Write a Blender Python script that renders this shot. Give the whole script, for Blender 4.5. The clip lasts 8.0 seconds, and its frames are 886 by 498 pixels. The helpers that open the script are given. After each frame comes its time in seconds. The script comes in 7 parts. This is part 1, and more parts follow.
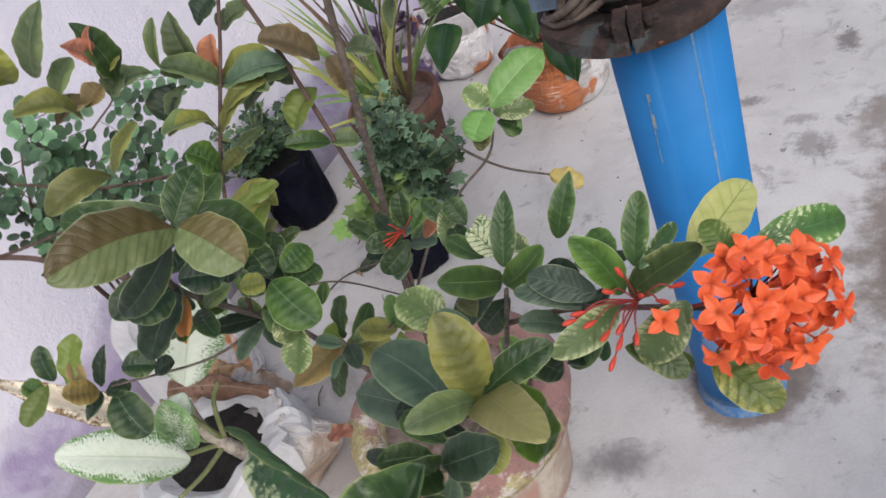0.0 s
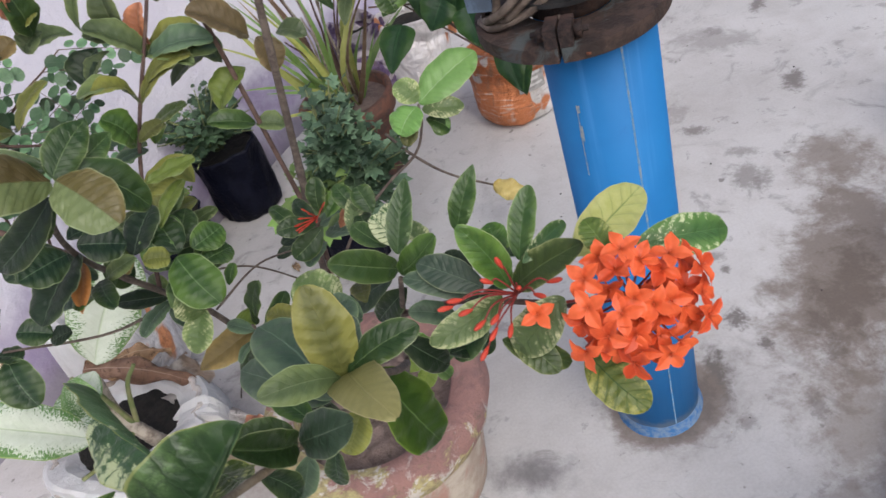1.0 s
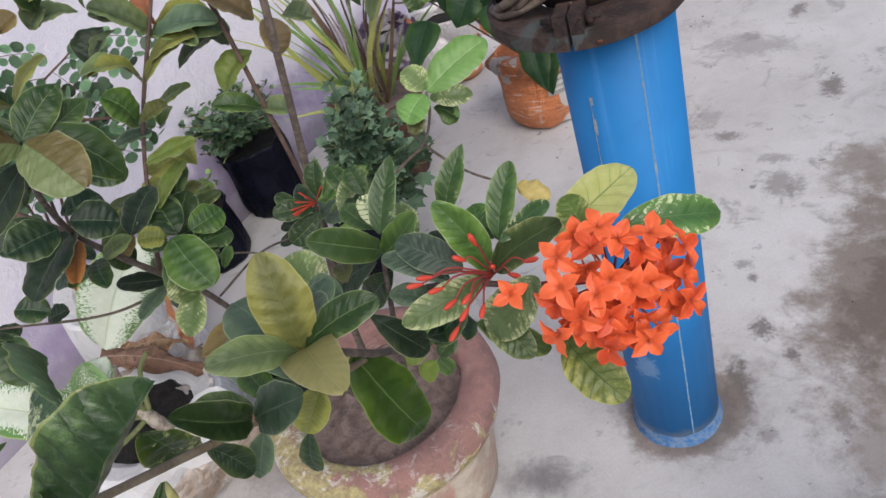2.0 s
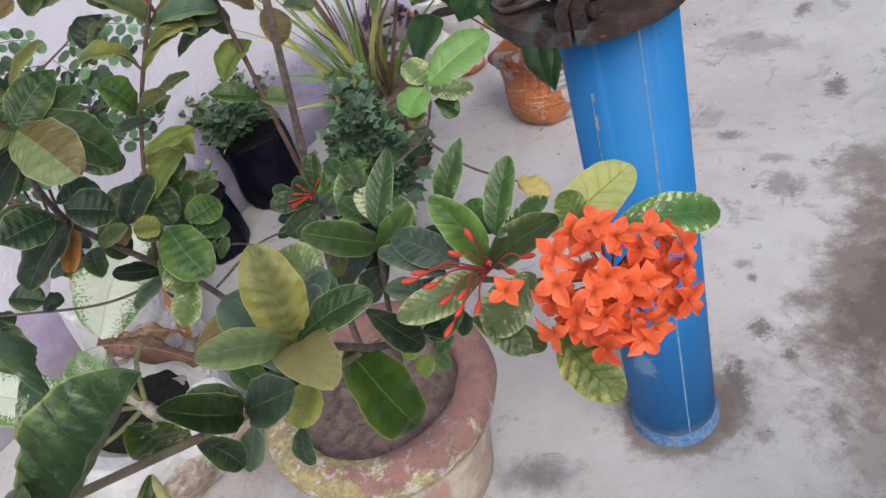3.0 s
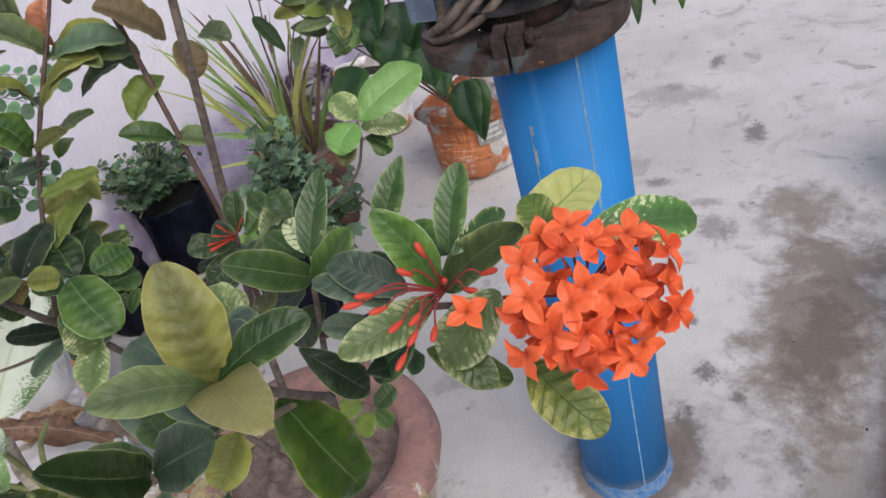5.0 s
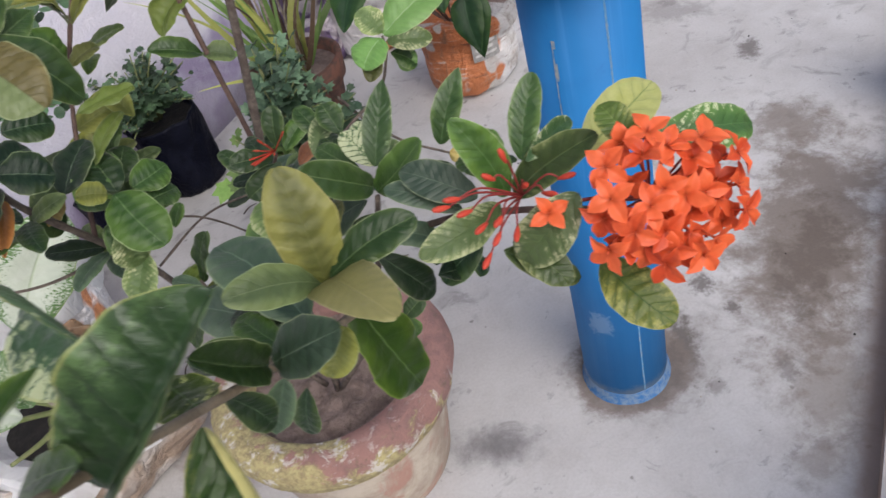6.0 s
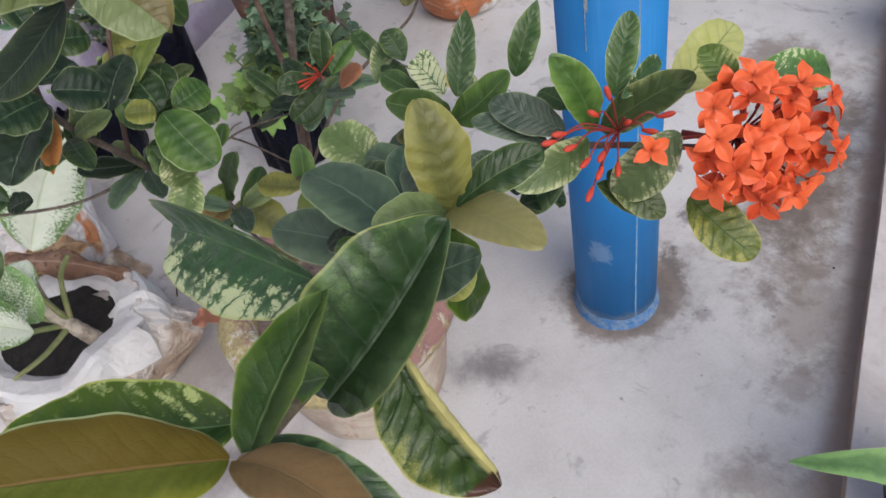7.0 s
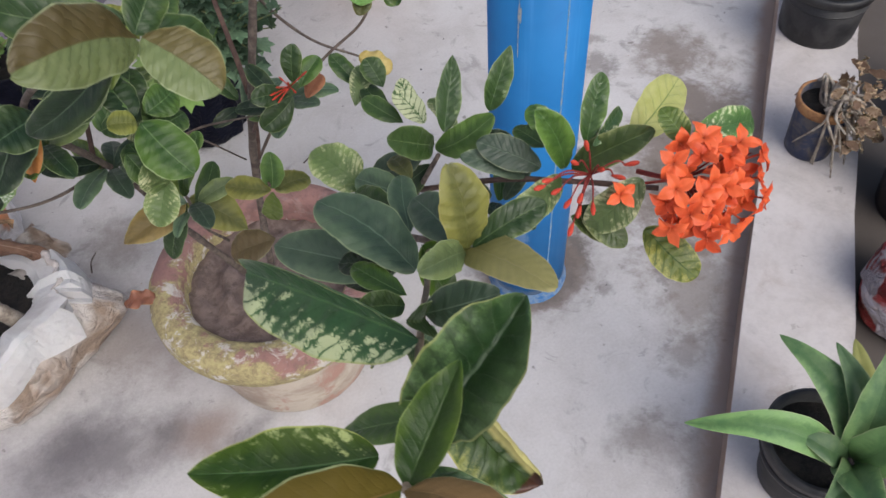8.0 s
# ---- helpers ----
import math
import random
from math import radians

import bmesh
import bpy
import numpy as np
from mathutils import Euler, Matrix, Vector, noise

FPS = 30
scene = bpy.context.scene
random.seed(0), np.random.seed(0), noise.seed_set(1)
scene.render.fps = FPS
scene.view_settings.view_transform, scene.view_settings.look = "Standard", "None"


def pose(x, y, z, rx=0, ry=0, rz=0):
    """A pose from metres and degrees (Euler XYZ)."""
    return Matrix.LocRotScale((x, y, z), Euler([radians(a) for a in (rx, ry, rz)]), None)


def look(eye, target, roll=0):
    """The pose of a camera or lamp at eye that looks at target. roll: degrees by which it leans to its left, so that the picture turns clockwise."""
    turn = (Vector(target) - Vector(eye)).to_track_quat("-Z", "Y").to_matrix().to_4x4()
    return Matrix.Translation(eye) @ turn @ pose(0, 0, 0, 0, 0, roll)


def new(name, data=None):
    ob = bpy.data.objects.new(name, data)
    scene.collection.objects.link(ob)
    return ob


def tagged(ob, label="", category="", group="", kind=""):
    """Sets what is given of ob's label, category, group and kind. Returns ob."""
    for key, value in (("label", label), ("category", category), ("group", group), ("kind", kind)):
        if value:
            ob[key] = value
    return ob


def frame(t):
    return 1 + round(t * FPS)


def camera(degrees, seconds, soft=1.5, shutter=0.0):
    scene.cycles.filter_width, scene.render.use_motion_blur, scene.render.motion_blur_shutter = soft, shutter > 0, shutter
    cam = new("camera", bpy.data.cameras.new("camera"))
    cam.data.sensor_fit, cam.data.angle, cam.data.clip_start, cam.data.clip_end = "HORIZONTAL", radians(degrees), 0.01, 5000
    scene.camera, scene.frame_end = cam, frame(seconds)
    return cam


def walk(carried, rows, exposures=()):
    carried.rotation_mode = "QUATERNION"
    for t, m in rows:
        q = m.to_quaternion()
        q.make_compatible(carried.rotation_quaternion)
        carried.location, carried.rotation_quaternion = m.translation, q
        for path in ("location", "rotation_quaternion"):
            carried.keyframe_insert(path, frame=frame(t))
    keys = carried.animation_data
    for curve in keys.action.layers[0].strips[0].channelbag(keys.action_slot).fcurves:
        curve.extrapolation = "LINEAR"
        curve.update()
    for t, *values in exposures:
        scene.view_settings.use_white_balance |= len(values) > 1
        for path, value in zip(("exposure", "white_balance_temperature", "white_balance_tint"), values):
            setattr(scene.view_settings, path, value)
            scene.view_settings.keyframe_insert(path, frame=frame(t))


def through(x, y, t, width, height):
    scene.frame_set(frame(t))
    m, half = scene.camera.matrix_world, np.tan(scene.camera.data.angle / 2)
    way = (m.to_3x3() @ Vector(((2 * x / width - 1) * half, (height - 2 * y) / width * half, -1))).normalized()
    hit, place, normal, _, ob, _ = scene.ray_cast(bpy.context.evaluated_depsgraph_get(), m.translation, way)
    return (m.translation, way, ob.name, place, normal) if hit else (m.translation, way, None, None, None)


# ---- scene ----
cam = camera(58.48, 8.0, shutter=0.35)
# seconds, eye x y z, yaw, pitch, roll
ROWS = [
    (0, -0.0576, 0.0218, 1.4408, 1.53, -39.85, -28.40),
    (0.5, -0.0343, 0.0092, 1.4315, 0.33, -40.58, -23.05),
    (1, -0.0181, -0.0022, 1.4066, -2.49, -40.36, -21.15),
    (1.5, -0.0024, -0.0082, 1.3773, -3.54, -40.28, -21.50),
    (1.7, 0.0081, -0.0105, 1.3667, -0.72, -38.86, -22.09),
    (2.8, 0.0206, 0.0027, 1.3597, 1.49, -39.18, -20.95),
    (3, 0.0183, -0.0042, 1.3585, 0.77, -39.14, -20.56),
    (3.5, 0.0002, 0.0001, 1.3666, -0.00, -40.18, -19.53),
    (4, -0.0075, 0.0062, 1.3423, -1.28, -37.80, -18.93),
    (4.5, -0.0090, 0.0381, 1.3077, -4.99, -34.85, -17.74),
    (4.7, -0.0002, 0.0404, 1.2932, -6.53, -35.05, -17.78),
    (5.8, -0.0455, 0.0327, 1.3032, -7.50, -41.19, -18.15),
    (6, -0.0675, 0.0319, 1.3188, -7.46, -42.10, -18.44),
    (6.5, -0.1179, 0.0382, 1.3393, -7.79, -44.03, -17.83),
    (7, -0.1534, 0.0505, 1.3557, -9.76, -48.33, -15.28),
    (7.5, -0.1877, 0.0520, 1.4035, -16.62, -51.56, -9.69),
    (8, -0.2263, 0.0661, 1.4643, -22.18, -53.09, -5.56),
]
walk(cam, [(t, pose(x, y, z, 90 + pitch, 0, yaw) @ pose(0, 0, 0, 0, 0, roll)) for t, x, y, z, yaw, pitch, roll in ROWS])

# ---- light: open shade under a bright, hazy sky ----
world = bpy.data.worlds.new("sky")
scene.world = world
world.use_nodes = True
wn = world.node_tree
sky = wn.nodes.new("ShaderNodeTexSky")
sky.sky_type, sky.sun_disc = "NISHITA", False
sky.sun_elevation, sky.sun_rotation = radians(46), radians(168)
sky.air_density, sky.dust_density, sky.ozone_density = 1.0, 3.3, 1.1
wn.links.new(sky.outputs[0], wn.nodes["Background"].inputs[0])
wn.nodes["Background"].inputs[1].default_value = 0.128
sun = new("sun", bpy.data.lights.new("sun", "SUN"))
sun.data.energy, sun.data.angle, sun.data.color = 1.85, radians(48), (1.0, 0.995, 0.985)
sun.matrix_basis = look((math.sin(radians(168)) * 4, math.cos(radians(168)) * 4, 4.15), (0, 0, 0))
scene.view_settings.exposure = 0.15


# ---- small helpers ----
def world_of(ob):
    m = ob.matrix_basis.copy()
    while ob.parent:
        ob = ob.parent
        m = ob.matrix_basis @ m
    return m


def mesh_of(name, bm, material, smooth=True):
    bmesh.ops.recalc_face_normals(bm, faces=bm.faces)
    me = bpy.data.meshes.new(name)
    bm.to_mesh(me)
    bm.free()
    me.materials.append(material)
    if smooth:
        me.polygons.foreach_set("use_smooth", [True] * len(me.polygons))
    return me


def part(name, bm, material, parent, label="", smooth=True):
    """Links a bmesh, in the parent's own space, as one mesh object under it."""
    ob = new(name, mesh_of(name, bm, material, smooth))
    ob.parent = parent
    if label:
        tagged(ob, label)
    return ob


def thing(name, x, y, z, label, category, group="", rz=0.0):
    ob = tagged(new(name), label, category, group)
    ob.empty_display_size = 0.05
    ob.matrix_basis = pose(x, y, z, 0, 0, rz)
    return ob


def structure(name, bm, material, label, smooth=False):
    return tagged(new(name, mesh_of(name, bm, material, smooth)), label, kind="structure")


def box(bm, x0, y0, z0, x1, y1, z1, m=None):
    vs = [bm.verts.new((x, y, z)) for z in (z0, z1) for x, y in ((x0, y0), (x1, y0), (x1, y1), (x0, y1))]
    for f in ((3, 2, 1, 0), (4, 5, 6, 7), (0, 1, 5, 4), (1, 2, 6, 5), (2, 3, 7, 6), (3, 0, 4, 7)):
        bm.faces.new([vs[i] for i in f])
    if m is not None:
        bmesh.ops.transform(bm, matrix=m, verts=vs)
    return vs


def soften(bm, w, seg=2):
    edges = [e for e in bm.edges if e.is_manifold and e.calc_face_angle(0) > 0.5]
    bmesh.ops.bevel(bm, geom=edges, offset=w, segments=seg, affect="EDGES", profile=0.6)


def lathe(bm, profile, seg=48, wob=0.0, freq=2.5, seed=0.0, squash=1.0):
    """Turns (radius, height) pairs round z; wob shakes the radius."""
    rings = []
    for r, z in profile:
        if r <= 0:
            rings.append([bm.verts.new((0, 0, z))])
            continue
        ring = []
        for i in range(seg):
            a = 2 * math.pi * i / seg
            k = 1 + wob * noise.noise((math.cos(a) * freq, math.sin(a) * freq, z * 9 + seed))
            ring.append(bm.verts.new((r * k * math.cos(a), r * k * math.sin(a) * squash, z)))
        rings.append(ring)
    for a, b in zip(rings, rings[1:]):
        n = max(len(a), len(b))
        for i in range(n):
            j = (i + 1) % n
            if len(a) == 1:
                bm.faces.new((a[0], b[i], b[j]))
            elif len(b) == 1:
                bm.faces.new((a[i], a[j], b[0]))
            else:
                bm.faces.new((a[i], a[j], b[j], b[i]))


def spline(points, per=8):
    """A smooth line through the points."""
    ps = [Vector(p) for p in points]
    ps = [2 * ps[0] - ps[1], *ps, 2 * ps[-1] - ps[-2]]
    out = []
    for i in range(1, len(ps) - 2):
        a, b, c, d = ps[i - 1 : i + 3]
        for k in range(per):
            t = k / per
            out.append(0.5 * (2 * b + (c - a) * t + (2 * a - 5 * b + 4 * c - d) * t * t + (3 * b - a - 3 * c + d) * t ** 3))
    return out + [ps[-2]]


def tube(bm, points, r0, r1=None, seg=8, per=6, knots=0.0):
    """A round, tapering rod along a smooth line; knots thicken it here and there."""
    r1 = r0 if r1 is None else r1
    line = spline(points, per)
    rings, up = [], Vector((0.3, 0.2, 1)).normalized()
    for i, p in enumerate(line):
        way = (line[min(i + 1, len(line) - 1)] - line[max(i - 1, 0)]).normalized()
        side = way.cross(up)
        side = side.normalized() if side.length > 0.05 else way.orthogonal().normalized()
        over = side.cross(way)
        t = i / (len(line) - 1)
        r = (r0 + (r1 - r0) * t) * (1 + knots * max(0, noise.noise(p * 60)))
        rings.append([bm.verts.new(p + r * (math.cos(a) * side + math.sin(a) * over)) for a in (2 * math.pi * k / seg for k in range(seg))])
    for a, b in zip(rings, rings[1:]):
        for k in range(seg):
            bm.faces.new((a[k], a[(k + 1) % seg], b[(k + 1) % seg], b[k]))
    bm.faces.new(rings[0])
    bm.faces.new(rings[-1])


# ---- materials ----
class Nodes:
    """Short words for building a node material."""

    def __init__(self, name, roughness=0.6, metallic=0.0):
        self.m = bpy.data.materials.new(name)
        self.m.use_nodes = True
        self.t = self.m.node_tree
        self.b = self.t.nodes["Principled BSDF"]
        self.b.inputs["Roughness"].default_value, self.b.inputs["Metallic"].default_value = roughness, metallic

    def put(self, socket, value):
        if hasattr(value, "is_linked"):
            self.t.links.new(value, socket)
        elif value is not None:
            if isinstance(value, (tuple, list)) and len(value) == 3 and socket.type == "RGBA":
                value = (*value, 1)
            socket.default_value = value

    def node(self, kind, *values, **named):
        n = self.t.nodes.new("ShaderNode" + kind)
        for i, v in enumerate(values):
            self.put(n.inputs[i], v)
        for k, v in named.items():
            self.put(n.inputs[k.replace("_", " ").title()], v)
        return n

    def pos(self, what="Object"):
        return self.node("TexCoord").outputs[what]

    def noise(self, p, scale, detail=4.0, rough=0.6, distort=0.0):
        return self.node("TexNoise", Vector=p, Scale=scale, Detail=detail, Roughness=rough, Distortion=distort).outputs[0]

    def math(self, op, a, b=0.0, c=0.0, clamp=False):
        n = self.t.nodes.new("ShaderNodeMath")
        n.operation, n.use_clamp = op, clamp
        for i, v in enumerate((a, b, c)):
            self.put(n.inputs[i], v)
        return n.outputs[0]

    def span(self, v, a, b, lo=0.0, hi=1.0):
        n = self.t.nodes.new("ShaderNodeMapRange")
        for i, x in enumerate((v, a, b, lo, hi)):
            self.put(n.inputs[i], x)
        n.interpolation_type = "SMOOTHSTEP"
        return n.outputs[0]

    def mix(self, f, a, b, blend="MIX"):
        n = self.t.nodes.new("ShaderNodeMix")
        n.data_type, n.blend_type = "RGBA", blend
        self.put(n.inputs[0], f)
        self.put(n.inputs[6], a)
        self.put(n.inputs[7], b)
        return n.outputs[2]

    def color(self, c):
        self.put(self.b.inputs["Base Color"], c)
        return self

    def bump(self, h, strength=0.3, distance=0.01):
        n = self.node("Bump", Strength=strength, Distance=distance, Height=h)
        self.t.links.new(n.outputs[0], self.b.inputs["Normal"])
        return self

    def rough(self, r):
        self.put(self.b.inputs["Roughness"], r)
        return self


def stained_concrete():
    n = Nodes("worn concrete", 0.85)
    p = n.pos()
    big, mid, fine = n.noise(p, 1.3, 5), n.noise(p, 7, 6, 0.65, 0.4), n.noise(p, 160, 3, 0.7)
    c = n.mix(n.span(big, 0.35, 0.68), (0.535, 0.522, 0.524), (0.435, 0.42, 0.418))
    c = n.mix(n.span(mid, 0.42, 0.72, 0, 0.35), c, (0.31, 0.28, 0.265))
    c = n.mix(n.span(n.noise(p, 3.2, 7, 0.7, 1.2), 0.56, 0.68, 0, 0.4), c, (0.22, 0.2, 0.195))
    c = n.mix(n.span(n.noise(p, 9, 6, 0.65, 0.8), 0.57, 0.67, 0, 0.6), c, (0.24, 0.225, 0.225))
    c = n.mix(n.span(n.noise(p, 15, 6, 0.7, 0.5), 0.63, 0.66, 0, 0.5), c, (0.25, 0.235, 0.24))
    c = n.mix(n.span(n.noise(p, 5.5, 7, 0.72, 0.3), 0.62, 0.67, 0, 0.4), c, (0.27, 0.26, 0.275))
    spots = n.noise(p, 26, 2, 0.5)
    c = n.mix(n.span(spots, 0.7, 0.76, 0, 0.65), c, (0.12, 0.105, 0.1))
    c = n.mix(n.span(n.noise(p, 55, 2), 0.72, 0.78, 0, 0.6), c, (0.14, 0.12, 0.11))

    def stain(c, x, y, rx, ry, turn, tint, strength, grain=6.0, ragged=2.1, outer=1.2, inner=0.0):
        move = n.node("Mapping", Vector=p)
        move.vector_type = "TEXTURE"
        move.inputs["Location"].default_value = (x, y, 0)
        move.inputs["Rotation"].default_value = (0, 0, radians(turn))
        move.inputs["Scale"].default_value = (rx, ry, 1)
        far = n.node("VectorMath", move.outputs[0])
        far.operation = "LENGTH"
        uneven = n.math("ADD", far.outputs["Value"], n.math("MULTIPLY_ADD", n.noise(p, grain * 1.2, 9, 0.74, 0.2), ragged, -0.5 * ragged))
        return n.mix(n.span(uneven, outer, inner, 0, strength), c, tint)

    brown, grey, dark = (0.185, 0.150, 0.128), (0.17, 0.16, 0.165), (0.15, 0.132, 0.125)
    # the damp brown patch along the kerb and its ragged border
    c = stain(c, 0.845, 1.05, 0.165, 0.42, -44, brown, 0.9, 9, 2.6, 1.2, 0.4)
    c = stain(c, 1.05, 1.40, 0.13, 0.11, 0, brown, 0.75, 10, 2.6, 1.1, 0.3)
    c = stain(c, 0.62, 0.71, 0.09, 0.16, -44, brown, 0.6, 10, 2.6, 1.1, 0.3)
    c = stain(c, 0.80, 1.00, 0.10, 0.26, -44, (0.125, 0.098, 0.082), 0.8, 15, 3.0, 0.95, 0.2)
    # smaller marks: place, half sizes, turn, strength
    for x, y, rx, ry, turn, amount in ((1.12, 2.09, 0.15, 0.08, -40, 0.45), (1.176, 1.744, 0.034, 0.06, -30, 0.85), (0.841, 1.703, 0.045, 0.024, -34, 0.75), (0.84, 1.814, 0.04, 0.05, -35, 0.4), (0.849, 1.446, 0.05, 0.06, -20, 0.6),
                                       (0.572, 1.05, 0.027, 0.03, -50, 0.9), (0.588, 0.963, 0.016, 0.018, 0, 0.9), (0.631, 1.192, 0.012, 0.015, 0, 0.8), (0.634, 1.239, 0.024, 0.017, -28, 0.6), (1.34, 2.18, 0.025, 0.05, -42, 0.8),
                                       (0.888, 1.55, 0.05, 0.022, -33, 0.5), (0.45, 0.814, 0.022, 0.02, 0, 0.5), (0.584, 0.783, 0.018, 0.036, -23, 0.6)):
        c = stain(c, x, y, rx, ry, turn, dark, amount, 2.6 / (rx + ry), 3.4, 1.25, 0.35)
    c = stain(c, 0.453, 0.929, 0.036, 0.095, -24, (0.10, 0.085, 0.078), 0.9, 26, 2.8, 1.1, 0.3)
    c = stain(c, 0.36, 0.93, 0.17, 0.15, 0, (0.17, 0.145, 0.13), 0.7, 16)
    # damp gritty ring round the foot of the pipe
    c = stain(c, 0.333, 0.932, 0.138, 0.128, 15, (0.185, 0.15, 0.132), 0.85, 11, 0.9, 1.0, 0.78)
    c = stain(c, 0.335, 0.93, 0.112, 0.108, 0, (0.135, 0.112, 0.10), 0.75, 26, 1.1, 1.05, 0.7)
    c = stain(c, 0.02, 0.90, 0.11, 0.055, -25, grey, 0.95, 10)
    c = stain(c, 0.31, 0.50, 0.07, 0.05, 0, (0.19, 0.17, 0.16), 0.7, 14)
    c = stain(c, -0.38, 0.86, 0.10, 0.05, 10, grey, 0.7, 12)
    c = stain(c, -0.62, 0.95, 0.16, 0.1, 0, grey, 0.85, 10)
    c = stain(c, 0.36, 0.46, 0.09, 0.10, 0, (0.23, 0.2, 0.19), 0.6, 14)
    c = stain(c, -0.48, 1.48, 0.11, 0.13, 20, (0.2, 0.175, 0.165), 0.8, 12)
    c = stain(c, -0.78, 0.97, 0.36, 0.22, 0, (0.19, 0.175, 0.185), 0.6, 7)
    c = stain(c, -0.70, 0.99, 0.15, 0.09, 20, (0.13, 0.12, 0.13), 0.9, 9, 1.6)
    c = stain(c, -0.49, 0.93, 0.09, 0.07, 0, (0.15, 0.135, 0.14), 0.85, 13, 1.4)
    c = stain(c, -0.43, 0.91, 0.08, 0.07, 0, (0.25, 0.19, 0.165), 0.8, 11, 1.2)
    c = stain(c, -0.50, 1.20, 0.14, 0.22, 30, (0.27, 0.225, 0.205), 0.7, 7, 1.6)
    for x, y, rx, ry, turn in ((0.62, 0.52, 0.11, 0.06, 50), (0.50, 0.60, 0.07, 0.05, 20), (0.40, 0.40, 0.10, 0.05, 40), (0.72, 0.62, 0.06, 0.12, -44)):
        c = stain(c, x, y, rx, ry, turn, (0.22, 0.19, 0.175), 0.6, 16, 2.6, 1.1, 0.2)
    c = stain(c, 2.1, 2.9, 0.5, 0.4, 0, (0.24, 0.16, 0.11), 0.7, 5)
    c = n.mix(n.span(fine, 0.35, 0.7, 0, 0.16), c, n.mix(1.0, c, (0.5, 0.48, 0.47), "MULTIPLY"))
    c = n.mix(n.span(n.noise(p, 300, 3, 0.7), 0.55, 0.75, 0, 0.12), c, n.mix(1.0, c, (0.45, 0.43, 0.42), "MULTIPLY"))
    # the damp, dirty strip along the foot of the kerb
    along = n.node("VectorMath", p, (0.715, -0.70, 0.0))
    along.operation = "DOT_PRODUCT"
    edge = n.math("ADD", along.outputs["Value"], n.math("MULTIPLY_ADD", n.noise(p, 12, 5), 0.05, -0.025))
    c = n.mix(n.span(edge, -0.02, 0.02, 0, 0.8), c, (0.30, 0.215, 0.165))
    c = n.mix(n.span(along.outputs["Value"], 0.23, 0.27, 0, 0.9), c, (0.06, 0.052, 0.047))
    n.color(c)
    h = n.math("ADD", n.math("MULTIPLY", fine, 0.5), n.math("MULTIPLY", mid, 1.2))
    return n.bump(h, 0.22, 0.004).rough(n.span(mid, 0.3, 0.7, 0.9, 0.72)).m


def plaster():
    n = Nodes("whitewashed plaster", 0.9)
    p = n.pos()
    big, mid, fine = n.noise(p, 1.1, 4), n.noise(p, 9, 6, 0.7, 0.6), n.noise(p, 70, 5, 0.75)
    c = n.mix(n.span(big, 0.3, 0.7), (0.73, 0.71, 0.79), (0.65, 0.62, 0.72))
    c = n.mix(n.span(mid, 0.58, 0.74, 0, 0.4), c, (0.46, 0.44, 0.48))
    c = n.mix(n.span(fine, 0.64, 0.77, 0, 0.3), c, (0.36, 0.34, 0.36))
    up = n.node("SeparateXYZ", p).outputs[2]
    damp = n.math("ADD", up, n.math("MULTIPLY_ADD", n.noise(p, 5, 4, 0.6, 0.4), 0.3, -0.15))
    c = n.mix(n.span(damp, 0.34, 0.24, 0, 0.9), c, n.mix(n.span(n.noise(p, 4.2, 4, 0.6, 0.5), 0.42, 0.58), (0.30, 0.24, 0.40), (0.44, 0.40, 0.53)))
    c = n.mix(n.span(damp, 0.16, 0.03, 0, 0.8), c, (0.22, 0.2, 0.24))
    n.color(c)
    return n.bump(n.math("ADD", mid, n.math("MULTIPLY", fine, 0.7)), 0.6, 0.012).m


def kerb_paint():
    n = Nodes("chalky white kerb", 0.9)
    p = n.pos()
    mid, fine = n.noise(p, 6, 6, 0.65, 0.5), n.noise(p, 60, 4, 0.7)
    c = n.mix(n.span(mid, 0.35, 0.7), (0.54, 0.505, 0.495), (0.43, 0.395, 0.38))
    c = n.mix(n.span(n.noise(p, 18, 5, 0.7), 0.62, 0.68, 0, 0.5), c, (0.27, 0.24, 0.22))
    c = n.mix(n.span(n.noise(p, 3.5, 7, 0.7, 0.4), 0.56, 0.68, 0, 0.45), c, (0.30, 0.28, 0.285))
    c = n.mix(n.span(fine, 0.4, 0.7, 0, 0.16), c, (0.26, 0.24, 0.235))
    c = n.mix(n.span(n.noise(p, 300, 3, 0.7), 0.55, 0.75, 0, 0.12), c, (0.24, 0.22, 0.215))
    # earth splashed up the upright face and over its worn edge
    up = n.node("SeparateXYZ", p).outputs[2]
    splash = n.math("ADD", up, n.math("MULTIPLY_ADD", n.noise(p, 9, 6, 0.65, 0.4), 0.03, -0.015))
    c = n.mix(n.span(splash, 0.058, 0.046, 0, 0.9), c, n.mix(n.span(mid, 0.4, 0.62), (0.22, 0.145, 0.105), (0.32, 0.245, 0.20)))
    n.color(c)
    return n.bump(n.math("ADD", mid, n.math("MULTIPLY", fine, 0.5)), 0.4, 0.005).m


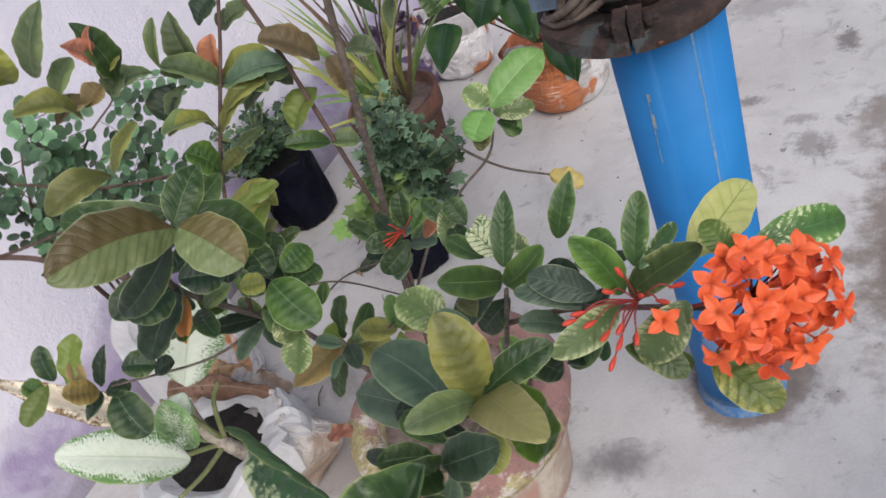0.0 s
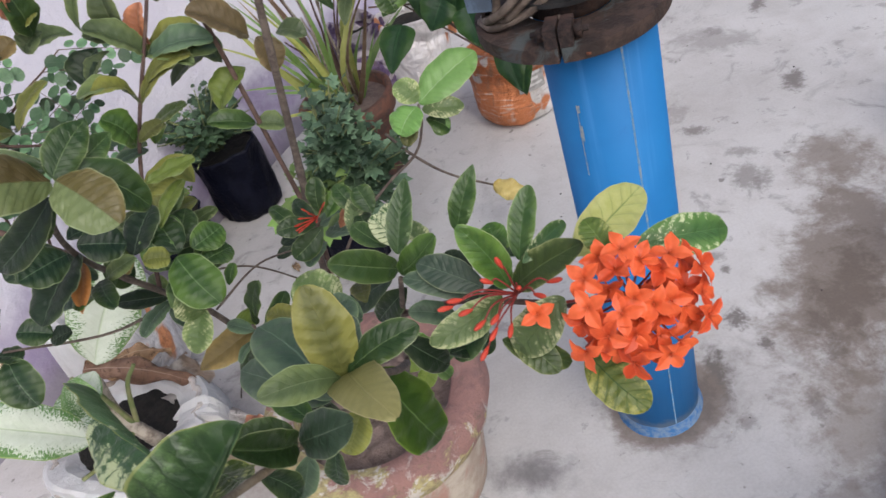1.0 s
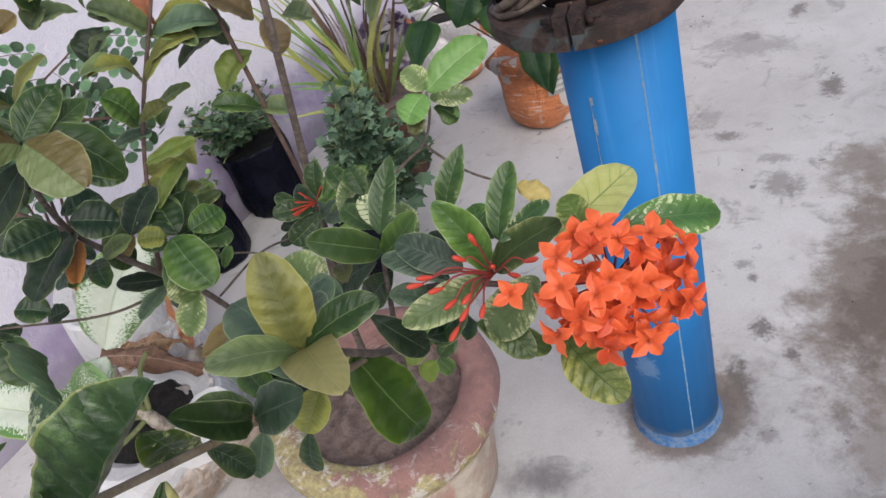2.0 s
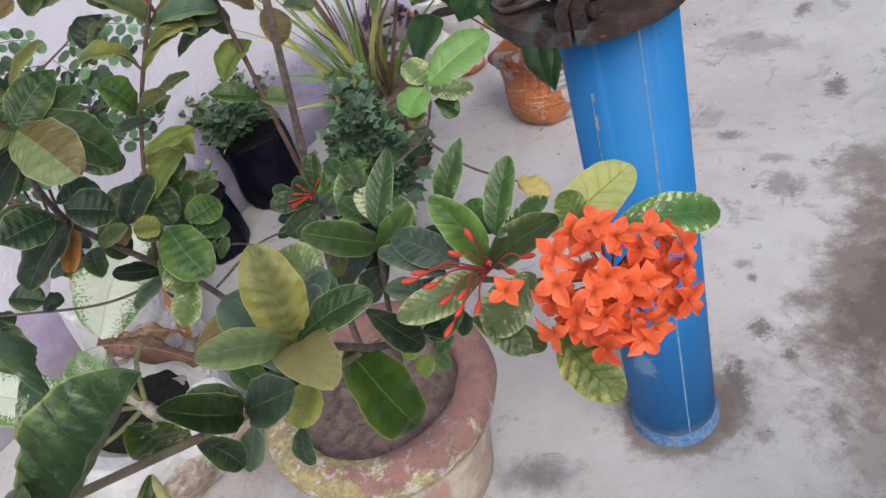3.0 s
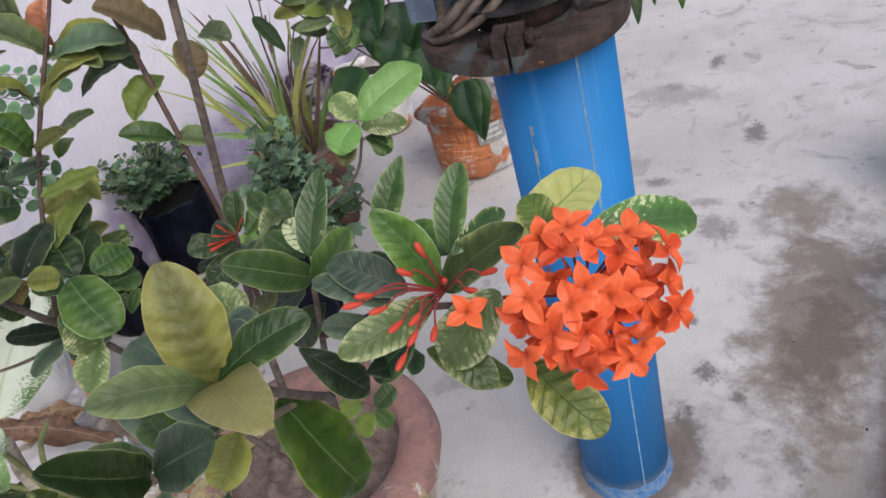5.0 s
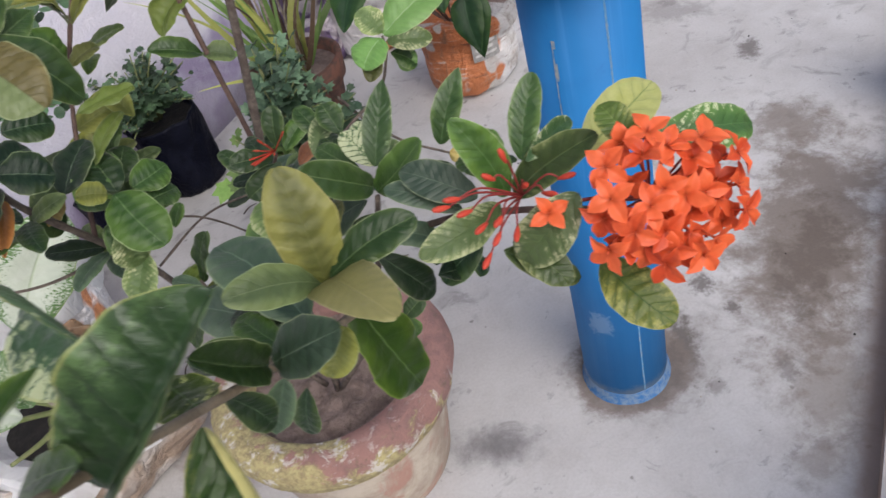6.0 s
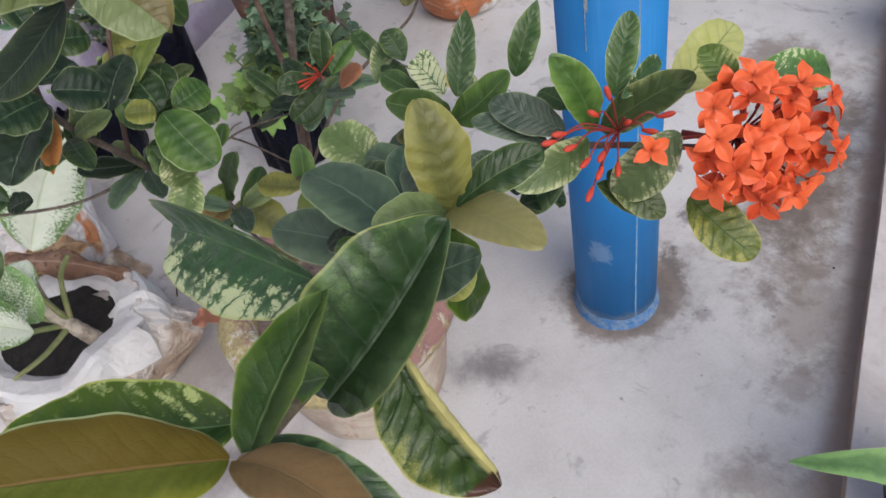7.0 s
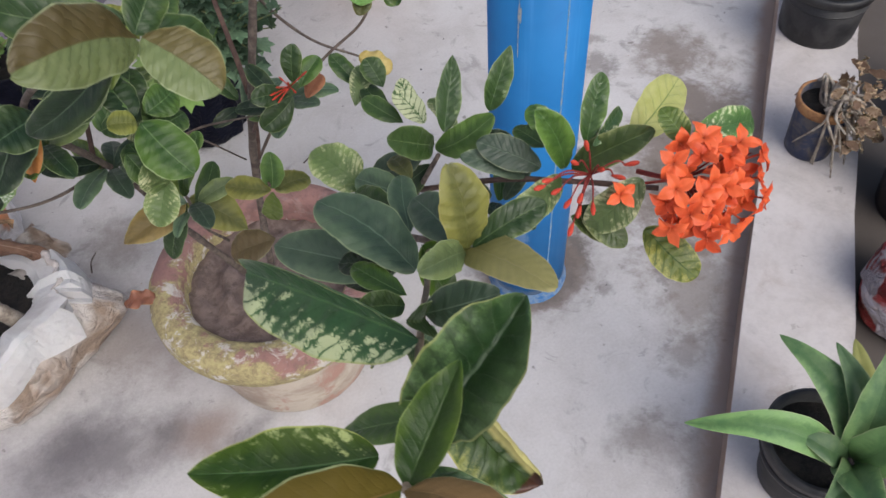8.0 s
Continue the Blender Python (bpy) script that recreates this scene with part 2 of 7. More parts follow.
def blue_plastic():
    n = Nodes("blue pipe plastic", 0.6)
    n.b.inputs["Specular IOR Level"].default_value = 0.3
    p = n.pos()
    wide, streak = n.noise(p, 5, 4), n.noise(n.node("Mapping", p, Scale=(30, 30, 1.2)).outputs[0], 1, 4, 0.6)
    c = n.mix(n.span(wide, 0.3, 0.7), (0.011, 0.145, 0.40), (0.016, 0.18, 0.47))
    c = n.mix(n.span(streak, 0.58, 0.75, 0, 0.35), c, (0.10, 0.30, 0.66))
    c = n.mix(n.span(n.noise(p, 24, 5, 0.7), 0.66, 0.76, 0, 0.3), c, (0.01, 0.09, 0.33))
    up = n.node("SeparateXYZ", p).outputs[2]
    # a scuffed patch low on one side, and cement smeared round the foot
    move = n.node("Mapping", Vector=p)
    move.vector_type = "TEXTURE"
    move.inputs["Location"].default_value = (-0.061, -0.053, 0.232)
    move.inputs["Scale"].default_value = (0.026, 0.026, 0.034)
    far = n.node("VectorMath", move.outputs[0])
    far.operation = "LENGTH"
    scuff = n.math("ADD", far.outputs["Value"], n.math("MULTIPLY_ADD", n.noise(p, 60, 6, 0.7, 0.4), 2.4, -1.2))
    c = n.mix(n.span(scuff, 1.0, 0.55, 0, 0.7), c, (0.20, 0.34, 0.56))
    foot = n.math("ADD", up, n.math("MULTIPLY_ADD", n.noise(p, 22, 5, 0.7), 0.07, -0.035))
    n.color(n.mix(n.span(foot, 0.052, 0.028, 0, 0.75), c, (0.26, 0.33, 0.42)))
    return n.bump(n.noise(p, 120, 2), 0.05, 0.002).rough(n.span(streak, 0.3, 0.8, 0.55, 0.7)).m


def speckled(name, a, b, scale=20.0, roughness=0.8, bump=0.4, distance=0.004, third=None, metallic=0.0, lo=0.4, hi=0.62):
    n = Nodes(name, roughness, metallic)
    p = n.pos()
    f = n.noise(p, scale, 6, 0.68, 0.4)
    c = n.mix(n.span(f, lo, hi), a, b)
    if third:
        c = n.mix(n.span(n.noise(p, scale * 0.45, 5, 0.7, 0.8), 0.55, 0.64, 0, 0.9), c, third)
    n.color(c)
    return n.bump(n.math("ADD", f, n.noise(p, scale * 6, 3)), bump, distance).m


def pot_paint():
    n = Nodes("flaking red pot paint with lichen", 0.88)
    p = n.pos()
    fine, mid, wide = n.noise(p, 90, 4, 0.7), n.noise(p, 26, 6, 0.7, 0.6), n.noise(p, 8, 5, 0.65, 0.4)
    c = n.mix(n.span(mid, 0.4, 0.65), (0.29, 0.155, 0.135), (0.21, 0.120, 0.11))
    flat = n.node("SeparateXYZ", p)
    front = n.math("MULTIPLY_ADD", flat.outputs[1], -1.1, n.math("MULTIPLY", flat.outputs[0], -1.7))
    low = n.math("MULTIPLY_ADD", flat.outputs[2], -4.5, 1.33)
    crust = n.math("ADD", n.math("ADD", n.math("MULTIPLY", wide, 1.3), n.math("MULTIPLY", mid, 0.9)), n.math("ADD", n.math("MULTIPLY", front, 0.7), low))
    c = n.mix(n.span(crust, 1.16, 1.30), c, n.mix(n.span(fine, 0.35, 0.65), (0.43, 0.37, 0.175), (0.26, 0.21, 0.115)))
    c = n.mix(n.math("MULTIPLY", n.span(n.noise(p, 22, 6, 0.75, 0.5), 0.54, 0.60), n.span(crust, 1.0, 1.3, 0.12, 1)), c, (0.54, 0.50, 0.45))
    c = n.mix(n.span(n.noise(p, 16, 7, 0.7, 0.3), 0.66, 0.69, 0, 0.9), c, (0.50, 0.46, 0.40))
    c = n.mix(n.span(n.noise(p, 40, 6, 0.75), 0.58, 0.68, 0, 0.7), c, (0.15, 0.11, 0.08))
    n.color(c)
    return n.bump(n.math("ADD", crust, n.math("MULTIPLY", fine, 0.7)), 0.75, 0.007).m


def sack(name, base, print_color, lo=0.47, hi=0.53, scale=4.5, soil=0.65, split=0.0, weave_amount=0.12, fold=0.7, creased=0.0):
    """Woven plastic sack: fine weave, folds of dirt and a worn print."""
    n = Nodes(name, 0.55)
    p = n.pos()
    weave = n.node("TexWave", Vector=p, Scale=170.0, Distortion=0.6, Detail=1.0).outputs[1]
    blot, dirt = n.noise(p, scale, 3, 0.5, 0.5), n.noise(n.node("Mapping", p, Scale=(1, 1, 0.45)).outputs[0], 13, 7, 0.72, 0.6)
    c = n.mix(n.span(blot, lo, hi), base, print_color)
    if split:
        c = n.mix(n.span(n.math("ADD", n.node("SeparateXYZ", p).outputs[0], n.math("MULTIPLY_ADD", blot, 0.16, -0.08)), split, split + 0.012), c, (0.70, 0.68, 0.68))
    lines = n.noise(n.node("Mapping", p, Scale=(7, 7, 62)).outputs[0], 1.0, 5, 0.65, 0.9)
    # wrinkle light and shade put into the colour: pale ridges, dark troughs
    if creased:
        c = n.mix(n.span(lines, 0.56, 0.66, 0, 0.75 * creased), c, (0.62, 0.50, 0.44))
        c = n.mix(n.span(lines, 0.44, 0.34, 0, 0.8 * creased), c, (0.16, 0.06, 0.035))
    c = n.mix(n.span(dirt, 0.52, 0.68, 0, soil), c, (0.2, 0.15, 0.11))
    n.color(n.mix(n.span(weave, 0.3, 0.9, 0, weave_amount), c, (0.1, 0.08, 0.07)))
    folds = n.math("ABSOLUTE", n.math("SUBTRACT", n.noise(p, 13, 2, 0.4, 0.8), 0.5))
    folds = n.math("ADD", folds, n.math("MULTIPLY", lines, 0.5 * creased))
    folds = n.math("ADD", n.math("MULTIPLY", folds, 1.6), n.math("ABSOLUTE", n.math("SUBTRACT", n.noise(p, 34, 2, 0.4, 0.5), 0.5)))
    return n.bump(n.math("ADD", n.math("MULTIPLY", folds, 3.0), n.math("MULTIPLY", weave, 0.1)), fold, 0.02).m


def leaf_skin(name, dark, light, vein=(0.25, 0.36, 0.12), ribs=11.0, vein_amount=0.5, rough=0.36, blotch=None, blotch_lo=0.5, blotch_hi=0.6,
              half=None, quilt=0.7, through=0.07, edge=(0.30, 0.36, 0.18), band=0.10, rim=0.16, lower=0.0, net=0.5, age=0.4, island=False, tip=None, border=0.0, flecks=False, side_vein=0.12, gloss=0.34):
    """Leaf: midrib, slanting side veins and a fine net by the leaf's own coordinates, patches between the veins, and a little light through it."""
    n = Nodes(name, rough)
    uv = n.node("UVMap").outputs[0]
    parts = n.node("SeparateXYZ", uv)
    u, v = parts.outputs[0], parts.outputs[1]
    p = n.pos()
    own = n.node("NewGeometry").outputs["Random Per Island"] if island else n.node("ObjectInfo").outputs["Random"]
    signed = n.math("MULTIPLY_ADD", u, 2.0, -1.0)
    a = n.math("ABSOLUTE", signed)
    slant = n.math("MULTIPLY", n.math("SUBTRACT", v, n.math("MULTIPLY", n.math("POWER", a, 0.8), 0.2)), ribs)
    slant = n.math("ADD", slant, n.math("MULTIPLY", n.noise(p, 60, 4), 0.7))
    wave = n.math("ABSOLUTE", n.math("MULTIPLY_ADD", n.math("FRACT", slant), 2.0, -1.0))
    side = n.math("MULTIPLY", n.span(wave, 0.86, 0.99, 0, side_vein), n.span(a, 0.95, 0.2, 0.1, 1))
    mid = n.span(a, n.math("MULTIPLY_ADD", v, -0.028, 0.06), 0.01)
    f, wide = n.noise(p, 60, 5, 0.62, 0.3), n.noise(p, 18, 3, 0.5, 0.4)
    tone = n.math("ADD", n.math("MULTIPLY", f, 0.5), n.math("MULTIPLY", wide, 0.5))
    c = n.mix(n.span(n.math("ADD", tone, n.math("MULTIPLY_ADD", own, 0.2, -0.1)), 0.36, 0.64), dark, light)
    shake = n.node("VectorMath", n.node("TexNoise", Vector=p, Scale=150.0).outputs[1], (0.006, 0.006, 0.006))
    shake.operation = "MULTIPLY"
    web = n.node("TexVoronoi", Vector=n.node("VectorMath", p, shake.outputs[0]).outputs[0], Scale=430.0)
    web.feature = "DISTANCE_TO_EDGE"
    lines = n.span(web.outputs[0], 0.10, 0.0)
    c = n.mix(n.math("MULTIPLY", n.span(wave, 0.15, 0.95), n.span(a, 1.0, 0.25, 0.2, band)), c, tuple(0.4 * k for k in dark))
    c = n.mix(n.math("MULTIPLY", n.noise(p, 500, 3, 0.7), 0.3), c, tuple(0.55 * k for k in dark))
    c = n.mix(n.math("MULTIPLY", lines, 0.1), c, tuple(0.5 * k for k in dark))
    if age:
        rimmed = n.math("ADD", n.math("MULTIPLY", a, 0.55), n.math("ADD", n.math("MULTIPLY", n.noise(p, 26, 5, 0.65, 0.6), 0.9), n.math("MULTIPLY_ADD", own, 0.3, -0.15)))
        c = n.mix(n.span(rimmed, 0.70, 1.05, 0, age), c, tuple(2.2 * k + 0.02 * (1.5 - i) for i, k in enumerate(light)))
    if half:
        c = n.mix(n.span(u, 0.49, 0.515), c, half)
    if blotch:
        if flecks:
            grain = n.noise(n.node("Mapping", uv, Scale=(16, 75, 1)).outputs[0], 1.0, 4, 0.6, 0.3)
            spread = n.math("ADD", grain, n.math("MULTIPLY_ADD", wide, 0.5, -0.25))
        else:
            spread = n.math("ADD", n.noise(p, 210, 4, 0.6, 0.5), n.math("MULTIPLY_ADD", n.noise(p, 55, 3, 0.5), 0.85, -0.425))
            spread = n.math("ADD", spread, n.math("MULTIPLY_ADD", n.math("POWER", wave, 3.0), -0.24, 0.05))
            spread = n.math("ADD", spread, n.math("MULTIPLY_ADD", lines, -0.16, 0.02))
            spread = n.math("SUBTRACT", spread, n.span(wave, 0.84, 0.97, 0, 0.3))
        spread = n.math("ADD", spread, n.math("MULTIPLY_ADD", a, rim, -0.55 * rim))
        spread = n.math("ADD", spread, n.math("MULTIPLY", signed, lower))
        c = n.mix(n.math("MULTIPLY", n.span(spread, blotch_lo, blotch_hi), n.span(mid, 1, 0.2)), c, blotch)
    c = n.mix(n.math("MULTIPLY", n.math("MAXIMUM", side, mid), vein_amount), c, vein)
    if border:
        c = n.mix(n.span(n.math("ADD", n.math("ADD", n.math("MULTIPLY", signed, 1.0 if border > 0 else -1.0), n.math("MULTIPLY", wide, 0.5)), n.math("MULTIPLY", f, 0.2)), 1.15 - abs(border), 1.3 - abs(border)), c, edge)
    if tip:
        c = n.mix(n.span(n.math("ADD", v, n.math("MULTIPLY", f, 0.12)), 0.955, 0.975), c, tip)
    if edge:
        c = n.mix(n.span(n.math("ADD", a, n.math("MULTIPLY", f, 0.03)), 0.955, 0.99, 0, n.span(wide, 0.35, 0.65, 0.35, 0.85)), c, edge)
    tone = n.node("HueSaturation", Hue=n.math("MULTIPLY_ADD", own, 0.02, 0.49), Saturation=n.math("MULTIPLY_ADD", own, 0.16, 0.88), Value=n.math("MULTIPLY_ADD", own, 0.9 if island else 0.24, 0.45 if island else 0.9), Color=c).outputs[0]
    n.color(tone)
    puff = n.math("MULTIPLY", n.math("POWER", wave, 3.0), -0.5 * quilt)
    relief = n.math("ADD", n.math("ADD", puff, n.math("MULTIPLY", lines, -0.2 * net)), n.math("ADD", n.math("MULTIPLY", mid, -1.2), n.math("ADD", n.math("MULTIPLY", f, 0.6), n.math("MULTIPLY", wide, 2.2))))
    relief = n.math("ADD", relief, n.math("ADD", n.math("MULTIPLY", n.noise(p, 420, 3, 0.6), 0.35), n.math("MULTIPLY", side, -0.6)))
    n.bump(relief, 0.42, 0.0013)
    n.rough(n.span(f, 0.3, 0.7, rough - 0.06, rough + 0.1))
    n.b.inputs["Specular IOR Level"].default_value = gloss
    glow = n.node("BsdfTranslucent", n.mix(0.5, tone, (0.22, 0.34, 0.04)))
    m = n.node("MixShader", through, n.b.outputs[0], glow.outputs[0])
    n.t.links.new(m.outputs[0], n.t.nodes["Material Output"].inputs[0])
    return n.m


CONCRETE, PLASTER, KERB, BLUE = stained_concrete(), plaster(), kerb_paint(), blue_plastic()
RUST = speckled("rusty iron", (0.028, 0.018, 0.016), (0.070, 0.043, 0.035), 34, 0.8, 0.5, 0.004, (0.07, 0.085, 0.088), 0.1)
RUST_DARK = speckled("dark rusty steel", (0.03, 0.022, 0.022), (0.085, 0.05, 0.042), 50, 0.7, 0.9, 0.005, None, 0.4)
RUST_SPOT = speckled("orange rust", (0.17, 0.055, 0.028), (0.10, 0.045, 0.03), 90, 0.85)
CABLE = speckled("dusty rubber cable", (0.155, 0.118, 0.096), (0.06, 0.043, 0.035), 40, 0.62, 0.2, 0.001)
ZINC = speckled("weathered grey-blue sheet steel", (0.17, 0.23, 0.33), (0.11, 0.14, 0.20), 30, 0.5, 0.3, 0.002, (0.20, 0.12, 0.08), 0.6)
SEAM = speckled("scuffed pale seam", (0.07, 0.24, 0.46), (0.24, 0.30, 0.36), 60, 0.7)
FOOT_SMEAR = speckled("grey cement smear on blue plastic", (0.16, 0.24, 0.36), (0.03, 0.14, 0.36), 50, 0.8)
PRINT = speckled("faded pale print", (0.36, 0.37, 0.36), (0.12, 0.25, 0.42), 120, 0.7)
POT, POT_BODY = pot_paint(), speckled("limewashed cement", (0.47, 0.41, 0.34), (0.32, 0.25, 0.2), 12, 0.9, 0.5, 0.006, (0.36, 0.2, 0.16), 0, 0.38, 0.66)
SOIL = speckled("dry garden soil", (0.24, 0.178, 0.156), (0.15, 0.108, 0.094), 40, 0.95, 0.7, 0.010, (0.14, 0.105, 0.09))
DARK_SOIL = speckled("dark potting soil", (0.007, 0.006, 0.0055), (0.020, 0.016, 0.013), 55, 0.95, 1.0, 0.012)
BLACK = speckled("black plastic film", (0.003, 0.0035, 0.009), (0.007, 0.008, 0.017), 14, 0.42, 0.5, 0.008)
BLACK_POT = speckled("dusty black plastic", (0.008, 0.008, 0.010), (0.028, 0.027, 0.028), 16, 0.5, 0.3, 0.003)
CLAY = speckled("dull terracotta", (0.17, 0.072, 0.048), (0.085, 0.048, 0.038), 22, 0.85, 0.4, 0.004)
RUSTY_TIN = speckled("rusty orange rim", (0.38, 0.19, 0.075), (0.24, 0.11, 0.05), 40, 0.8, 0.5, 0.003)
TIN_BODY = speckled("stained dark tin", (0.018, 0.026, 0.062), (0.085, 0.075, 0.072), 26, 0.6, 0.4, 0.003, (0.05, 0.06, 0.09))
SACK_WHITE = sack("white plastic film of the sack", (0.88, 0.88, 0.89), (0.84, 0.83, 0.84), soil=0.12, weave_amount=0.02, fold=0.22)
SACK_DIRTY = sack("soiled white sack", (0.64, 0.59, 0.56), (0.36, 0.27, 0.21), 0.46, 0.62, 8, fold=0.55)
SACK_PRINT = sack("white and orange printed sack", (0.80, 0.77, 0.78), (0.62, 0.25, 0.11), 0.53, 0.57, 5.5, soil=0.35, fold=0.4)
SACK_ORANGE = sack("orange printed sack", (0.52, 0.17, 0.060), (0.56, 0.53, 0.51), 0.56, 0.60, 7, split=0.055, fold=0.5, creased=1.0)
SACK_MAUVE = sack("mauve printed sack", (0.58, 0.52, 0.58), (0.14, 0.09, 0.20), 0.48, 0.52, 9)
BARK = speckled("grey-brown bark", (0.085, 0.064, 0.054), (0.165, 0.13, 0.108), 60, 0.85, 0.7, 0.003)
BARK_PALE = speckled("smooth olive-brown bark", (0.24, 0.19, 0.13), (0.15, 0.115, 0.08), 60, 0.75, 0.5, 0.002)
BARK_RED = speckled("young brown bark", (0.075, 0.042, 0.036), (0.13, 0.08, 0.062), 70, 0.75, 0.5, 0.002)
GREEN_STEM = speckled("green stem", (0.14, 0.18, 0.06), (0.22, 0.22, 0.10), 40, 0.6, 0.2, 0.001)
STRAW = speckled("dead straw", (0.40, 0.35, 0.29), (0.19, 0.15, 0.12), 40, 0.9)

L_GREEN = leaf_skin("glossy green leaf", (0.015, 0.046, 0.009), (0.046, 0.090, 0.021), (0.17, 0.25, 0.10), through=0.045)
L_MID = leaf_skin("fresh green leaf", (0.030, 0.074, 0.016), (0.064, 0.118, 0.031), (0.22, 0.30, 0.12))
L_DARK = leaf_skin("deep bluish green leaf", (0.006, 0.020, 0.008), (0.019, 0.043, 0.017), (0.12, 0.18, 0.10), rough=0.38, gloss=0.36, through=0.03)
L_BLUE = leaf_skin("dull blue-green leaf", (0.030, 0.062, 0.038), (0.068, 0.112, 0.066), (0.16, 0.23, 0.15), rough=0.43, gloss=0.45)
L_QUILT = leaf_skin("glossy green leaf puckered between its veins", (0.026, 0.076, 0.014), (0.072, 0.140, 0.030), (0.12, 0.21, 0.08), ribs=10, quilt=1.0, band=0.14, gloss=0.42, rough=0.34, edge=(0.34, 0.40, 0.22), side_vein=0.0,
                    blotch=(0.20, 0.30, 0.12), blotch_lo=0.72, blotch_hi=1.0, rim=0.4)
L_FLECKED = leaf_skin("green leaf flecked with cream near its rim", (0.030, 0.085, 0.026), (0.065, 0.13, 0.040), (0.10, 0.18, 0.07), blotch=(0.46, 0.50, 0.30), blotch_lo=0.60, blotch_hi=0.70, rim=0.22)
L_DULL = leaf_skin("dull grey-green leaf", (0.050, 0.078, 0.030), (0.095, 0.128, 0.052), (0.17, 0.21, 0.11), ribs=10, rough=0.42)
L_FRESH = leaf_skin("light green young leaf", (0.13, 0.26, 0.065), (0.18, 0.32, 0.095), (0.34, 0.42, 0.24), through=0.08, band=0.06, age=0.0)
L_OLIVE = leaf_skin("olive bronze leaf", (0.070, 0.082, 0.020), (0.130, 0.128, 0.040), (0.13, 0.13, 0.05), band=0.20, ribs=9, quilt=0.6, rough=0.43, edge=(0.30, 0.26, 0.10), side_vein=0.1)
L_OLIVB = leaf_skin("dull olive leaf", (0.085, 0.10, 0.018), (0.14, 0.145, 0.035), (0.16, 0.17, 0.06), band=0.2, ribs=10, rough=0.45)
L_KHAKI = leaf_skin("khaki young leaf", (0.24, 0.225, 0.070), (0.325, 0.30, 0.105), (0.34, 0.31, 0.13), vein_amount=0.35, quilt=0.15, side_vein=0.04, band=0.06, edge=(0.38, 0.34, 0.16), age=0.0)
L_BRONZE = leaf_skin("bronze leaf back", (0.12, 0.085, 0.03), (0.18, 0.125, 0.045), (0.16, 0.13, 0.06), ribs=12, vein_amount=0.3, rough=0.5)
L_TWO = leaf_skin("bronze and pale green leaf", (0.135, 0.185, 0.055), (0.205, 0.245, 0.085), (0.12, 0.15, 0.05), band=0.3, ribs=13, half=(0.090, 0.068, 0.018), vein_amount=0.4, quilt=1.3, age=0.0)
L_PINK = leaf_skin("pinkish bronze leaf", (0.21, 0.128, 0.042), (0.26, 0.158, 0.058), (0.2, 0.14, 0.07), vein_amount=0.2, side_vein=0.0, quilt=0.1, band=0.03, age=0.0, gloss=0.14, rough=0.5)
L_YELLOW = leaf_skin("yellowing leaf with fine green veins", (0.40, 0.42, 0.11), (0.54, 0.55, 0.21), (0.10, 0.19, 0.05), ribs=7, vein_amount=0.75, through=0.2, band=0.05, side_vein=0.6, edge=(0.5, 0.5, 0.2), age=0.0)
L_LIME = leaf_skin("yellow-green leaf", (0.11, 0.165, 0.022), (0.19, 0.24, 0.05), (0.06, 0.12, 0.02), ribs=8, vein_amount=0.5, through=0.16, age=0.0)
L_WARM = leaf_skin("yellowish green leaf, darker along its midrib", (0.036, 0.070, 0.013), (0.078, 0.118, 0.028), (0.16, 0.22, 0.08), blotch=(0.20, 0.24, 0.08), blotch_lo=0.60, blotch_hi=1.0, rim=0.5, ribs=9, quilt=1.0, edge=(0.34, 0.36, 0.16))
L_LIMED = leaf_skin("quilted green leaf with a yellow rim", (0.070, 0.125, 0.020), (0.125, 0.18, 0.035), (0.18, 0.26, 0.07), ribs=8, vein_amount=0.6, blotch=(0.30, 0.31, 0.09), blotch_lo=0.60, blotch_hi=1.0, rim=0.5, quilt=1.0, band=0.15, edge=(0.36, 0.34, 0.12), age=0.0)
L_MOTTLED = leaf_skin("mottled pale and green leaf", (0.080, 0.135, 0.038), (0.140, 0.200, 0.068), (0.07, 0.13, 0.035), blotch=(0.43, 0.45, 0.23), blotch_lo=0.48, blotch_hi=0.86, rim=0.45)
L_WHITE = leaf_skin("pale cream leaf netted with green veins", (0.05, 0.13, 0.03), (0.08, 0.17, 0.045), (0.06, 0.15, 0.035), ribs=7, vein_amount=0.8, side_vein=0.7, blotch=(0.56, 0.60, 0.34), blotch_lo=0.28, blotch_hi=0.42, age=0.0)
L_PATCHY = leaf_skin("green leaf with cream patches", (0.018, 0.070, 0.022), (0.045, 0.118, 0.042), (0.10, 0.20, 0.07), ribs=13, blotch=(0.46, 0.52, 0.28), blotch_lo=0.60, blotch_hi=0.74, edge=(0.38, 0.40, 0.11), lower=-0.20, rim=0.22, quilt=0.8)
L_EDGED = leaf_skin("green leaf with a pale edge", (0.008, 0.036, 0.009), (0.034, 0.086, 0.022), (0.13, 0.19, 0.10), edge=(0.36, 0.38, 0.12), quilt=1.0, band=0.10, ribs=8, side_vein=0.3, gloss=0.5, rough=0.40, through=0.06, blotch=(0.085, 0.165, 0.050), blotch_lo=0.50, blotch_hi=1.0, rim=0.55)
L_BROWN = leaf_skin("russet dying leaf", (0.26, 0.09, 0.035), (0.34, 0.13, 0.05), (0.18, 0.07, 0.03))
L_RED = leaf_skin("young red leaf", (0.24, 0.075, 0.05), (0.34, 0.13, 0.085), (0.3, 0.12, 0.08), vein_amount=0.2, edge=(0.3, 0.16, 0.1))
